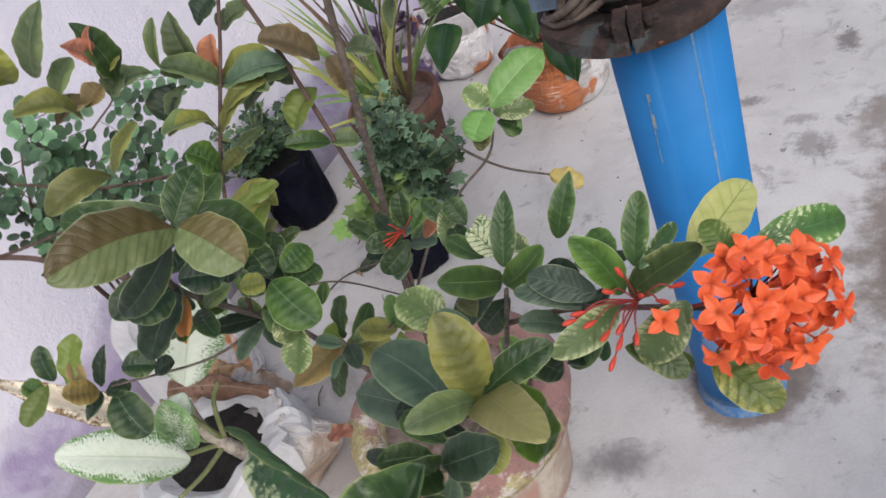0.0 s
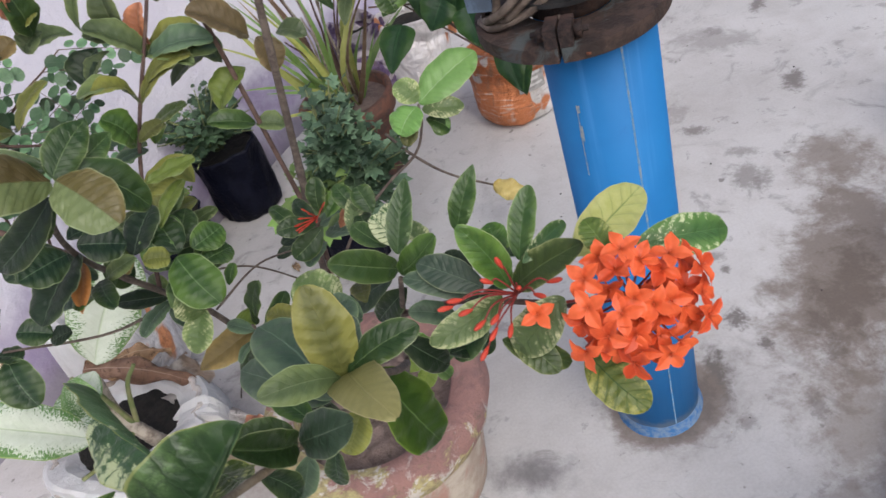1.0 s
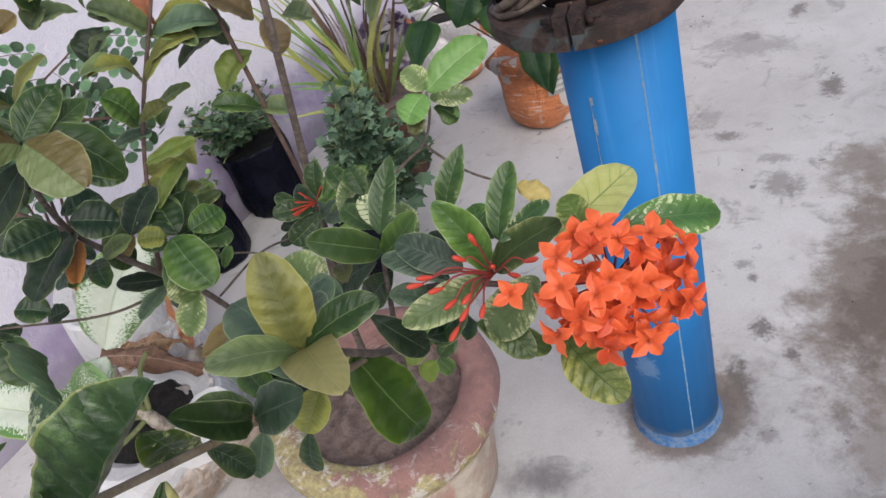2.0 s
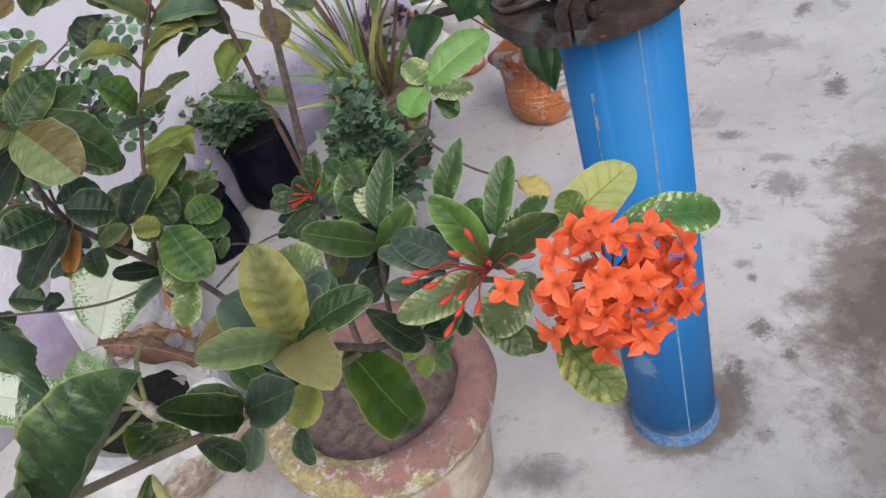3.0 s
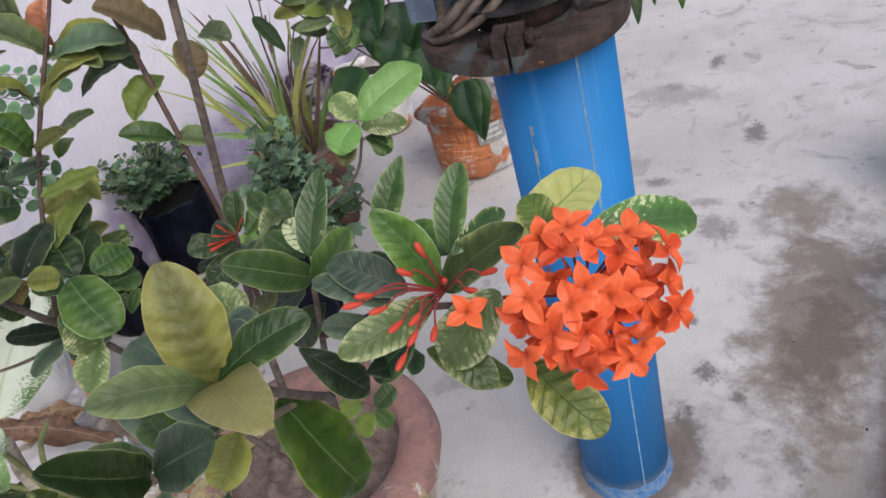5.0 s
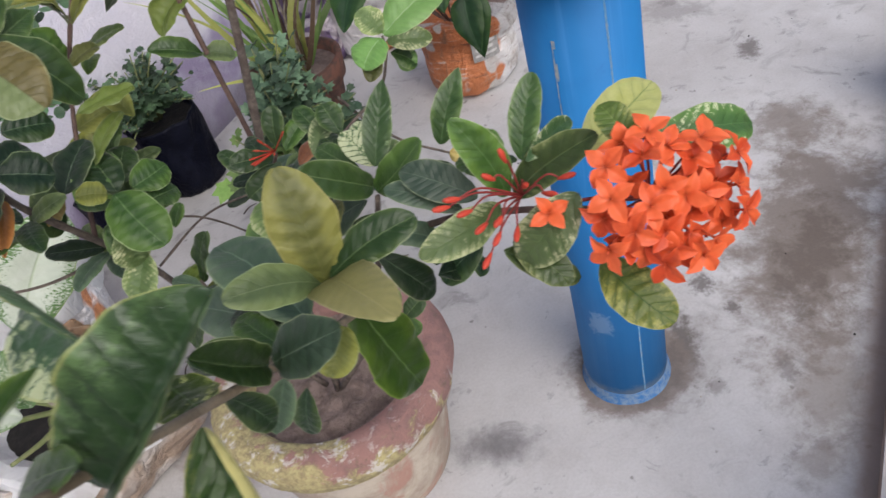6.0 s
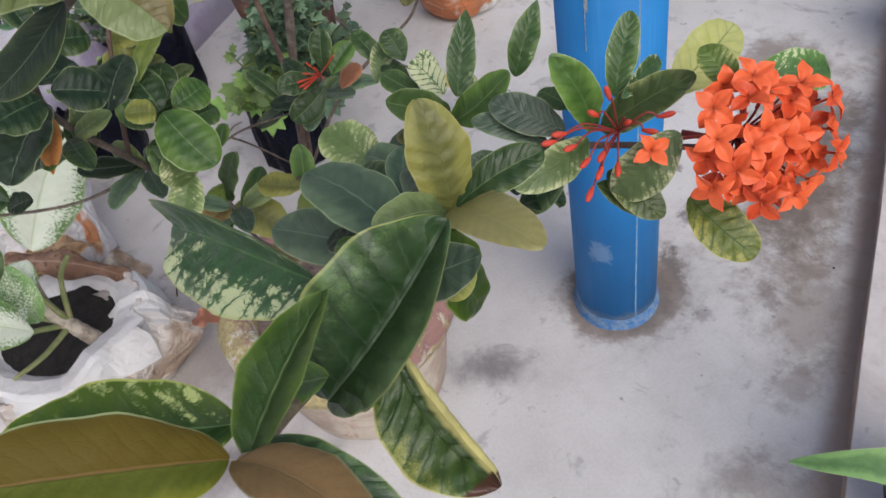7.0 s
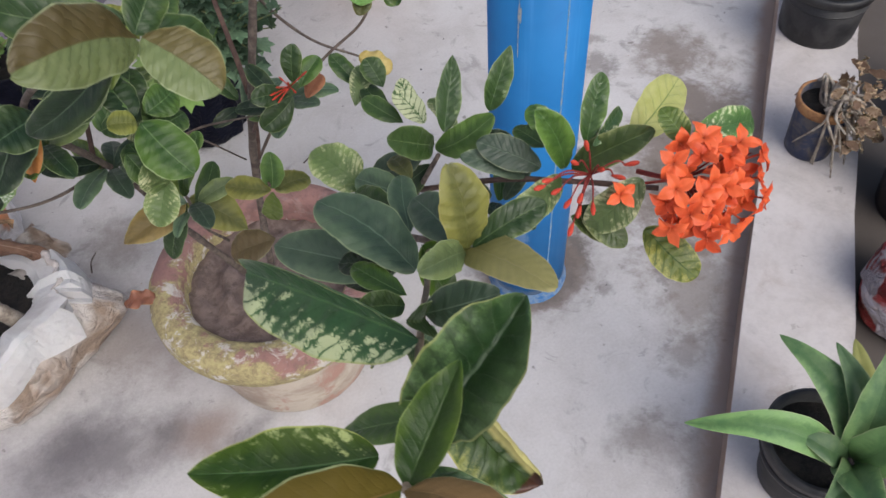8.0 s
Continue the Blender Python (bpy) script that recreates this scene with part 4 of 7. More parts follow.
rod(ixora, [(-0.42, 0.81, 1.05), (-0.50, 0.75, 1.10), (-0.55, 0.74, 1.18)], 0.0019, 0.0014, BARK_RED)
rod(ixora, [(-0.315, 0.905, 0.695), (-0.233, 0.905, 0.74), (-0.150, 0.83, 0.795)], 0.0017, 0.0012, BARK)
rod(ixora, [(-0.30, 0.90, 0.77), (-0.233, 0.905, 0.738), (-0.168, 0.955, 0.61)], 0.0016, 0.0012, BARK)

L_CREAMG = leaf_skin("green leaf flecked with cream", (0.055, 0.125, 0.042), (0.095, 0.175, 0.065), (0.45, 0.5, 0.3), ribs=14, vein_amount=0.4, side_vein=0.1, blotch=(0.54, 0.58, 0.44), blotch_lo=0.54, blotch_hi=0.62, through=0.2, rim=-0.10, flecks=True)
L_DRYL = leaf_skin("withered brown and tan leaf", (0.13, 0.075, 0.045), (0.32, 0.23, 0.165), (0.16, 0.09, 0.05), ribs=5, vein_amount=0.3, rough=0.8, blotch=(0.13, 0.07, 0.04), blotch_lo=0.52, blotch_hi=0.62, quilt=1.2)
L_BRONZB = leaf_skin("large bronze leaf", (0.068, 0.084, 0.012), (0.105, 0.115, 0.018), (0.20, 0.10, 0.05), ribs=12, vein_amount=0.5, side_vein=0.02, half=(0.088, 0.062, 0.011), rough=0.55, band=0.12, quilt=0.5, gloss=0.1)
L_HUSK = leaf_skin("withered brown leaf sheath", (0.20, 0.105, 0.06), (0.36, 0.22, 0.14), (0.45, 0.34, 0.25), ribs=3, vein_amount=0.5, rough=0.8, blotch=(0.10, 0.055, 0.035), blotch_lo=0.50, blotch_hi=0.66, quilt=1.0, edge=(0.14, 0.07, 0.04))
L_DRYC = leaf_skin("withered cream leaf with brown margins", (0.50, 0.42, 0.33), (0.60, 0.53, 0.44), (0.3, 0.2, 0.13), ribs=4, vein_amount=0.3, rough=0.8, blotch=(0.20, 0.11, 0.06), blotch_lo=0.55, blotch_hi=0.66, rim=0.35, edge=(0.16, 0.09, 0.05))
L_TIPPED = leaf_skin("dark green leaf with cream patches towards its end", (0.010, 0.030, 0.005), (0.028, 0.058, 0.010), (0.12, 0.2, 0.08), ribs=9, blotch=(0.32, 0.36, 0.14), blotch_lo=0.58, blotch_hi=0.82, edge=(0.34, 0.36, 0.10), quilt=0.6, gloss=0.2, through=0.04)
L_EDGEG = leaf_skin("fresh leaf with a pale edge", (0.014, 0.042, 0.005), (0.036, 0.076, 0.011), (0.13, 0.20, 0.07), edge=(0.20, 0.27, 0.06), ribs=11, quilt=0.35, band=0.08, gloss=0.22)
L_LIMEG = leaf_skin("green leaf with a yellow rolled edge and a withered tip", (0.026, 0.070, 0.011), (0.085, 0.135, 0.026), (0.02, 0.05, 0.012), ribs=9, band=0.5, blotch=(0.24, 0.26, 0.05), blotch_lo=0.46, blotch_hi=1.05, rim=0.65, edge=(0.58, 0.53, 0.17), quilt=1.4, border=-0.70, tip=(0.075, 0.03, 0.02))
L_KHAKG = leaf_skin("khaki and pale green leaf", (0.125, 0.105, 0.028), (0.165, 0.135, 0.040), (0.12, 0.14, 0.06), ribs=12, half=(0.15, 0.20, 0.072), vein_amount=0.4, quilt=1.0)


for skin, bulge, ribs in ((L_OLIVE, 0.055, 9), (L_QUILT, 0.06, 10), (L_GREEN, 0.022, 9), (L_MID, 0.02, 8), (L_EDGED, 0.035, 8), (L_TWO, 0.06, 13), (L_KHAKG, 0.05, 12), (L_YELD, 0.045, 7), (L_YELLOW, 0.02, 7),
                          (L_PINK, 0, 9), (L_BRONZB, 0.008, 12), (L_STRAP, 0, 9), (L_STRAPY, 0, 9), (L_AGAVE, 0, 9), (L_HEART, 0, 9), (L_DRYL, 0, 9), (L_CREAM, 0, 9), (L_CREAMG, 0, 9), (L_DRYC, 0, 9), (L_HUSK, 0.05, 6)):
    PUCKER[skin.name] = (bulge, ribs)


def leaf(skin, base, tip, width, normal, **more):
    return blade(ixora, skin, base, tip, width, normal, **more)


# the open flower head: four-petalled florets on a dome
def floret_mesh(seed):
    b = bmesh.new()
    rnd = random.Random(seed)
    for k in range(4):
        turn = Matrix.Rotation(math.pi / 2 * k + rnd.uniform(-0.12, 0.12), 4, "Z") @ Matrix.Rotation(rnd.uniform(-0.30, 0.45), 4, "X")
        one = leaf_blade(rnd.uniform(0.0138, 0.0160), rnd.uniform(0.0088, 0.0102), rnd.uniform(0.0, 0.16), rnd.uniform(0.2, 0.6), "t", 0.05, seed * 4 + k, 10, 6, rnd.uniform(-0.05, 0.22), 0.1)
        one.transform(turn)
        me = bpy.data.meshes.new("petal")
        one.to_mesh(me)
        one.free()
        b.from_mesh(me)
        bpy.data.meshes.remove(me)
    tube(b, [(0, 0, 0.0), (0, 0.0006, -0.008), (0, 0.0, -0.016)], 0.0009, 0.0006, 6, 2)
    tube(b, [(0, 0, -0.001), (0.0003, 0, 0.0045)], 0.0006, 0.0004, 5, 2)
    return mesh_of("floret", b, PETAL)


FLORETS = [floret_mesh(k) for k in range(6)]
head = tagged(new("flower_head"), "dense orange-red flower head, fully open")
head.parent = ixora
HEAD = Matrix(((0.934, 0.351, -0.266, 0.1082), (-0.256, 0.516, -0.683, 0.3385), (-0.25, 0.782, 0.68, 1.0084), (0, 0, 0, 1)))
head.matrix_basis = world_of(ixora).inverted() @ HEAD
rnd = random.Random(5)
# place on the head in millimetres, and the turn of its petals
SPOTS = [(-14, 38, 20), (-1, 30, 60), (-19, 25, 40), (-40, 19, 50), (18, 33, 75), (13, 22, 60), (38, 23, 30), (-8, 5, 20), (5, 0, 72), (17, 1, 10), (27, -4, 40), (38, 4, 80), (-39, 0, 25),
         (-42, -11, 65), (-42, -30, 33), (-27, -20, 65), (-17, -5, 15), (-9, -20, 50), (41, -12, 50), (20, -27, 80), (8, -22, 20), (-6, -33, 5), (-11, -40, 60), (14, -37, 35), (-17, -31, 75)]
HUB = Vector((-0.004, 0.0, -0.045))


def on_head(a, c, drop=0.0):
    """A point of the shallow dome, which leans up towards the stem."""
    x, y = a / 1000, c / 1000
    rise = 0.004 - 0.23 * x + 3.0 * (x * x + y * y)
    return Vector((x + 0.07 * rise, 0.95 * y - 0.002 + 0.1 * rise, 0.004 - 5.0 * (x * x + y * y) + rise - drop))


for k, (a, c, turn) in enumerate(SPOTS):
    at = on_head(a, c, rnd.uniform(-0.003, 0.003) + (0.006 if k in (1, 5, 10, 13, 20, 24) else 0))
    out = ((at - HUB).normalized() + Vector((rnd.uniform(-0.35, 0.35), rnd.uniform(-0.35, 0.35), 0.15))).normalized()
    ob = new("floret", FLORETS[k % 6])
    ob.parent = head
    ob.matrix_basis = Matrix.Translation(at) @ Vector((0, 0, 1)).rotation_difference(out).to_matrix().to_4x4() @ pose(0, 0, 0, 0, 0, turn)
# florets that stand lower, seen between the upper ones
for k, (a, c) in enumerate(((-33, -10), (-4, -12), (-28, -28), (2, -32), (28, 28), (-28, 33), (31, -18), (-12, -26), (-6, 30), (10, -10), (29, 8), (-22, 10), (14, 9))):
    ob = new("floret", FLORETS[(k + 2) % 6])
    ob.parent = head
    ob.matrix_basis = Matrix.Translation(on_head(a, c, 0.014 if k < 11 else 0.024)) @ pose(0, 0, 0, rnd.uniform(-30, 30), rnd.uniform(-30, 30), 37 * k)
b = bmesh.new()
tube(b, [(-0.03, 0.004, -0.075), (-0.015, 0.0, -0.06), HUB], 0.0024, 0.002, 8, 4)
for a, c, turn in SPOTS:
    e = on_head(a, c, 0.012)
    tube(b, [HUB, HUB.lerp(e, 0.5) + Vector((0, 0, 0.006)), e], 0.0011, 0.0007, 6, 3)
part("stalk", b, RED_STEM, head, "branching dark red flower stalks")

# the bud head beside it, with a single open floret
buds = tagged(new("bud_head"), "spray of closed red buds with one open floret")
buds.parent = ixora
buds.matrix_basis = world_of(ixora).inverted() @ Matrix.Translation((0.038, 0.397, 1.005))


def bud(x, y, z, bend=0.006):
    tip = Vector((x, y, z)) - Vector((0.038, 0.397, 1.005))
    way = tip.normalized()
    b = bmesh.new()
    tube(b, [Vector((0, 0, -0.004)), tip * 0.5 + Vector((0, 0, bend)), tip - way * 0.009], 0.0008, 0.0006, 6, 4)
    stalk = part("bud_stalk", b, RED_STEM, buds)
    b = bmesh.new()
    lathe(b, [(0.0, -0.001), (0.0009, 0.0), (0.0018, 0.004), (0.0021, 0.0075), (0.0014, 0.0105), (0.0, 0.012)], 10)
    ob = part("bud", b, BUD, stalk)
    ob.matrix_basis = Matrix.Translation(tip - way * 0.0105) @ way.to_track_quat("Z", "Y").to_matrix().to_4x4()


bud(-0.019, 0.387, 1.026)
bud(-0.011, 0.389, 1.028)
bud(0.016, 0.393, 1.031)
bud(0.031, 0.399, 1.039)
bud(0.038, 0.383, 1.020)
bud(0.052, 0.374, 1.011)
bud(0.067, 0.379, 1.016)
bud(-0.001, 0.373, 1.009)
bud(0.011, 0.373, 1.008)
bud(0.019, 0.364, 0.999)
bud(-0.005, 0.359, 0.994, 0.002)
bud(0.006, 0.366, 1.001)
bud(-0.007, 0.382, 1.019)
ob = new("floret", FLORETS[2])
ob.parent = buds
ob.matrix_basis = Matrix.Translation((0.004, -0.033, 0.004)) @ Vector((-0.1, -0.7, 0.7)).to_track_quat("Z", "Y").to_matrix().to_4x4() @ pose(0, 0, 0, 0, 0, 20) @ Matrix.Diagonal((0.92, 0.92, 0.92, 1))
b = bmesh.new()
tube(b, [(0.005, -0.031, 0.002), (0.02, -0.028, 0.0), (0.045, -0.035, -0.002)], 0.001, 0.0012, 6, 4)
part("bud_stalk", b, RED_STEM, buds)

# the small red bud spray further back
far_buds = tagged(new("bud_head"), "small spray of thin red buds")
far_buds.parent = ixora
far_buds.matrix_basis = world_of(ixora).inverted() @ Matrix.Translation((-0.108, 0.76, 0.877))
for k in range(9):
    rnd = random.Random(k + 40)
    way = Vector((rnd.uniform(-1, 0.55), rnd.uniform(-0.8, -0.1), rnd.uniform(0.1, 1.1))).normalized()
    b = bmesh.new()
    tip = way * rnd.uniform(0.028, 0.045)
    tube(b, [Vector((0, 0, 0)), tip * 0.5, tip * 0.8], 0.0008, 0.0007, 6, 2)
    tube(b, [tip * 0.78, tip * 0.9, tip], 0.0013, 0.0008, 6, 3)
    part("bud", b, BUD, far_buds)

# inner leaves that fill the shoots from below
def inner(x, y, z, count, seed, reach=0.055, lift=0.3):
    rnd = random.Random(seed)
    for k in range(count):
        a = 6.283 * (k + rnd.uniform(-0.3, 0.3)) / count
        way = Vector((math.cos(a), math.sin(a), lift + rnd.uniform(-0.4, 0.3))).normalized()
        foot = Vector((x, y, z)) + way * 0.008 + Vector((0, 0, rnd.uniform(-0.03, 0.0)))
        skin = (L_BLUE, L_DULL, L_BLUE, L_BLUE, L_DARK, L_GREEN, L_WARM)[rnd.randrange(7)]
        far = reach * rnd.uniform(0.75, 1.2)
        blade(ixora, skin, foot, foot + way * far, far * rnd.uniform(0.40, 0.5), (rnd.uniform(-0.3, 0.3), -0.45, 0.85), arch=rnd.uniform(0.04, 0.14), shape="e")


inner(-0.115, 0.800, 0.830, 6, 7)
inner(-0.330, 0.850, 0.790, 8, 8, 0.06)
inner(-0.300, 0.900, 0.870, 6, 9)
inner(-0.262, 0.840, 0.690, 5, 10, 0.06)
inner(-0.150, 0.900, 0.760, 5, 11)
inner(-0.270, 0.930, 0.980, 5, 13)
inner(-0.370, 0.790, 0.900, 6, 14, 0.06)

inner(0.000, 0.475, 0.930, 5, 2, 0.045)

# ---- its leaves, shoot by shoot ----

# W1 top rosette
leaf(L_OLIVE, (-0.091, 0.355, 1.036), (-0.090, 0.377, 1.101), 0.036, (0.03, -0.95, 0.32), arch=.10, shape="e")
leaf(L_KHAKI, (-0.088, 0.356, 1.036), (-0.064, 0.287, 1.058), 0.036, (-0.07, 0.29, 0.96), arch=.12, shape="b", wave=.008, sides=((14, -4), (14, -6)), pucker=0)
leaf(L_DULL, (-0.093, 0.354, 1.037), (-0.137, 0.329, 1.074), 0.023, (0.71, -0.45, 0.54), arch=.12, fold=.3)
leaf(L_GREEN, (-0.088, 0.353, 1.040), (-0.034, 0.349, 1.059), 0.024, (-0.30, -0.64, 0.71), arch=.08, fold=.4)
leaf(L_EDGEG, (-0.088, 0.454, 0.925), (-0.065, 0.458, 0.799), 0.057, (0.56, -0.83, 0.08), arch=.05, shape="e", wave=.06)
leaf(L_DARK, (-0.059, 0.443, 0.966), (-0.029, 0.445, 0.905), 0.026, (0.60, -0.75, 0.27), arch=.08)
leaf(L_BLUE, (-0.115, 0.398, 0.975), (-0.158, 0.487, 0.990), 0.052, (-0.10, -0.25, 0.96), arch=.06, shape="e")
leaf(L_BLUE, (-0.122, 0.425, 0.945), (-0.200, 0.513, 0.929), 0.042, (-0.35, -0.14, 0.93), arch=.05, shape="e")
leaf(L_BLUE, (-0.103, 0.433, 0.975), (-0.084, 0.490, 0.977), 0.025, (-0.00, -0.04, 1.00), arch=.05)
leaf(L_MOTTLED, (-0.106, 0.547, 0.915), (-0.133, 0.596, 0.935), 0.041, (-0.09, -0.41, 0.91), arch=.1, shape="e")
leaf(L_OLIVE, (-0.073, 0.498, 0.959), (-0.076, 0.535, 0.953), 0.019, (-0.20, 0.14, 0.97))
leaf(L_GREEN, (-0.093, 0.468, 0.954), (-0.118, 0.521, 0.945), 0.028, (-0.40, -0.02, 0.92), arch=.06)
leaf(L_BLUE, (-0.085, 0.376, 1.010), (-0.094, 0.440, 1.005), 0.033, (-0.18, 0.07, 0.98), arch=.05)
leaf(L_DARK, (-0.122, 0.425, 0.913), (-0.156, 0.474, 0.897), 0.019, (-0.44, -0.01, 0.90), arch=.05)
leaf(L_DARK, (-0.124, 0.406, 0.974), (-0.163, 0.440, 0.966), 0.026, (-0.34, -0.19, 0.92))

# W2
leaf(L_DARK, (-0.148, 0.378, 0.985), (-0.193, 0.406, 0.975), 0.015, (-0.36, -0.28, 0.89), arch=.1)
leaf(L_GREEN, (-0.136, 0.338, 1.013), (-0.158, 0.3015, 1.074), 0.030, (0.25, -0.62, 0.74), arch=.05, shape="e", sides=((45, 30), (45, 30)))
leaf(L_BLUE, (-0.134, 0.337, 1.014), (-0.091, 0.309, 1.045), 0.031, (0.10, -0.62, 0.78), arch=.06, shape="e", sides=((12, -4), (14, 0)))
leaf(L_GREEN, (-0.140, 0.358, 0.999), (-0.175, 0.360, 1.018), 0.022, (0.1, -0.62, 0.78), arch=.05, shape="e", sides=((35, 20), (15, 0)))
leaf(L_BLUE, (-0.132, 0.332, 1.005), (-0.151, 0.328, 0.970), 0.018, (0.15, -0.75, 0.60), arch=.06, shape="p", sides=((20, 5), (20, 5)))
leaf(L_OLIVB, (-0.092, 0.347, 1.008), (-0.110, 0.329, 0.994), 0.023, (0.1, -0.62, 0.78), arch=.05, shape="r", sides=((12, 0), (14, 0)))
leaf(L_TIPPED, (-0.174, 0.3225, 1.018), (-0.172, 0.298, 1.074), 0.032, (0.15, -0.70, 0.65), arch=.05, shape="e", sides=((20, 5), (25, 5)))
leaf(L_GREEN, (-0.131, 0.379, 0.978), (-0.156, 0.425, 0.977), 0.023, (-0.03, 0.01, 1.00))
leaf(L_DARK, (-0.142, 0.429, 0.885), (-0.157, 0.429, 0.834), 0.021, (-0.44, -0.88, 0.14))

# branch towards the eye
leaf(L_EDGED, (-0.182, 0.226, 1.100), (-0.1163, 0.239, 1.155), 0.066, (-0.35, -0.78, 0.52), arch=.03, shape="c", wave=.03, sides=((34, 10), (74, 66)), nu=16, pucker=.05)
leaf(L_EDGEG, (-0.204, 0.184, 1.150), (-0.163, 0.2137, 1.1735), 0.026, (-0.17, -0.39, 0.90), arch=.08, shape="p", sides=((8, 0), (52, 30)), nu=12, pucker=.02)
leaf(L_PATCHY, (-0.166, 0.256, 1.128), (-0.229, 0.369, 1.088), 0.060, (-0.67, -0.03, 0.74), arch=.05, shape="r", sides=((14, -8), (38, 95)), nu=14, wave=.03, pucker=.05)
leaf(L_TIPPED, (-0.208, 0.208, 1.134), (-0.285, 0.236, 1.142), 0.036, (0.10, -0.31, 0.95), arch=.07, shape="p", sides=((22, 4), (30, 12)), nu=12)
leaf(L_BRONZB, (-0.207, 0.181, 1.158), (-0.267, 0.176, 1.202), 0.030, (0.59, -0.14, 0.80), arch=.1, shape="e")
leaf(L_PINK, (-0.206, 0.180, 1.158), (-0.174, 0.135, 1.168), 0.022, (-0.14, 0.11, 0.98), arch=.1, shape="e")
leaf(L_LIMEG, (-0.152, 0.252, 1.082), (-0.1330, 0.190, 1.045), 0.046, (0.13, -0.53, 0.84), arch=-.10, wave=.05, shape="e", bend=.06, sides=((5, 150), (12, -10)), nu=18, pucker=.05)
leaf(L_EDGED, (-0.198, 0.189, 1.148), (-0.163, 0.146, 1.130), 0.017, (0.14, -0.28, 0.95), arch=.08, shape="p")
leaf(L_GREEN, (-0.176, 0.215, 1.129), (-0.219, 0.244, 1.095), 0.020, (-0.61, 0.03, 0.79), shape="p")
leaf(L_DARK, (-0.159, 0.315, 1.030), (-0.145, 0.315, 0.992), 0.019, (0.56, -0.80, 0.20))

# flower branch
leaf(L_QUILT, (0.038, 0.431, 0.976), (0.016, 0.446, 1.041), 0.028, (-0.11, -0.65, 0.75), arch=.05, shape="e", sides=((22, 6), (26, 4)))
leaf(L_QUILT, (0.050, 0.423, 1.006), (0.077, 0.449, 1.048), 0.022, (-0.17, -0.66, 0.73), arch=.05, shape="e", sides=((26, 8), (26, 8)))
leaf(L_FLECKED, (0.050, 0.414, 1.011), (0.095, 0.442, 1.007), 0.015, (-0.18, -0.64, 0.75), arch=.1, shape="e", sides=((30, 50), (10, -20)))
leaf(L_WARM, (0.041, 0.426, 0.978), (0.092, 0.395, 1.025), 0.028, (-0.17, -0.62, 0.77), arch=.1, shape="e", sides=((20, -4), (24, 10)))
leaf(L_YELLOW, (0.089, 0.416, 0.996), (0.163, 0.454, 1.000), 0.038, (-0.25, -0.62, 0.74), arch=.06, shape="e", sides=((14, 0), (16, 4)))
leaf(L_LIMED, (0.103, 0.371, 1.026), (0.097, 0.399, 1.041), 0.022, (-0.24, -0.62, 0.75), arch=.08, shape="e", sides=((20, 6), (18, 0)))
leaf(L_MOTTLED, (0.030, 0.424, 0.977), (-0.035, 0.406, 0.978), 0.027, (-0.06, -0.61, 0.79), arch=.1, shape="e", sides=((12, -10), (22, 10)))
leaf(L_MOTTLED, (0.063, 0.366, 1.012), (0.021, 0.372, 0.972), 0.033, (-0.14, -0.58, 0.80), arch=.12, shape="e", sides=((10, -14), (16, 0)))
leaf(L_WARM, (0.025, 0.388, 0.980), (0.043, 0.348, 0.962), 0.024, (-0.12, -0.56, 0.82), arch=.08, shape="e", sides=((14, 0), (14, -6)))
leaf(L_YELD, (0.067, 0.357, 0.960), (0.089, 0.311, 0.933), 0.034, (-0.19, -0.50, 0.85), arch=.06, shape="e", sides=((14, 4), (18, 0)))
leaf(L_BLUE, (0.020, 0.440, 0.978), (-0.021, 0.475, 0.998), 0.028, (-0.15, -0.60, 0.78), arch=.05, shape="e", sides=((12, 0), (14, 2)))
leaf(L_BLUE, (0.008, 0.445, 0.968), (-0.036, 0.476, 0.988), 0.020, (-0.15, -0.60, 0.78), arch=.06, shape="e", sides=((16, 2), (12, 0)))
leaf(L_QUILT, (0.048, 0.470, 0.976), (0.046, 0.502, 0.985), 0.024, (-0.00, -0.28, 0.96), shape="e")
leaf(L_FLECKED, (0.128, 0.390, 1.008), (0.203, 0.398, 0.978), 0.031, (0.39, -0.66, 0.64), arch=.12, shape="e")
leaf(L_DARK, (-0.025, 0.424, 0.941), (-0.002, 0.438, 0.924), 0.018, (0.67, -0.41, 0.62))
leaf(L_WARM, (0.015, 0.386, 0.974), (0.058, 0.374, 0.934), 0.022, (0.27, -0.81, 0.53), shape="e")
leaf(L_MID, (0.050, 0.459, 0.979), (0.055, 0.479, 0.972), 0.018, (0.18, 0.25, 0.95), shape="r")
leaf(L_DARK, (0.017, 0.473, 0.962), (-0.000, 0.504, 0.970), 0.023, (-0.11, -0.29, 0.95), shape="e")
leaf(L_DARK, (0.012, 0.431, 0.946), (-0.022, 0.434, 0.922), 0.025, (-0.48, -0.64, 0.61), shape="e")
leaf(L_MID, (0.036, 0.459, 0.977), (0.026, 0.495, 0.974), 0.020, (-0.20, 0.02, 0.98), shape="e")

# W5
leaf(L_MID, (-0.037, 0.528, 0.954), (-0.088, 0.503, 1.010), 0.030, (0.03, -0.69, 0.73), arch=.06, shape="e", sides=((16, 2), (18, 4)))
leaf(L_MID, (-0.038, 0.521, 0.955), (0.001, 0.485, 1.009), 0.028, (-0.04, -0.68, 0.73), arch=.06, shape="e", sides=((12, 0), (26, 10)))
leaf(L_QUILT, (-0.033, 0.512, 0.983), (-0.002, 0.552, 1.025), 0.024, (-0.04, -0.71, 0.70), arch=.05, shape="p", sides=((30, 10), (28, 10)))
leaf(L_QUILT, (0.022, 0.533, 0.964), (0.057, 0.556, 1.008), 0.024, (-0.11, -0.70, 0.71), arch=.05, shape="p", sides=((26, 8), (24, 8)))
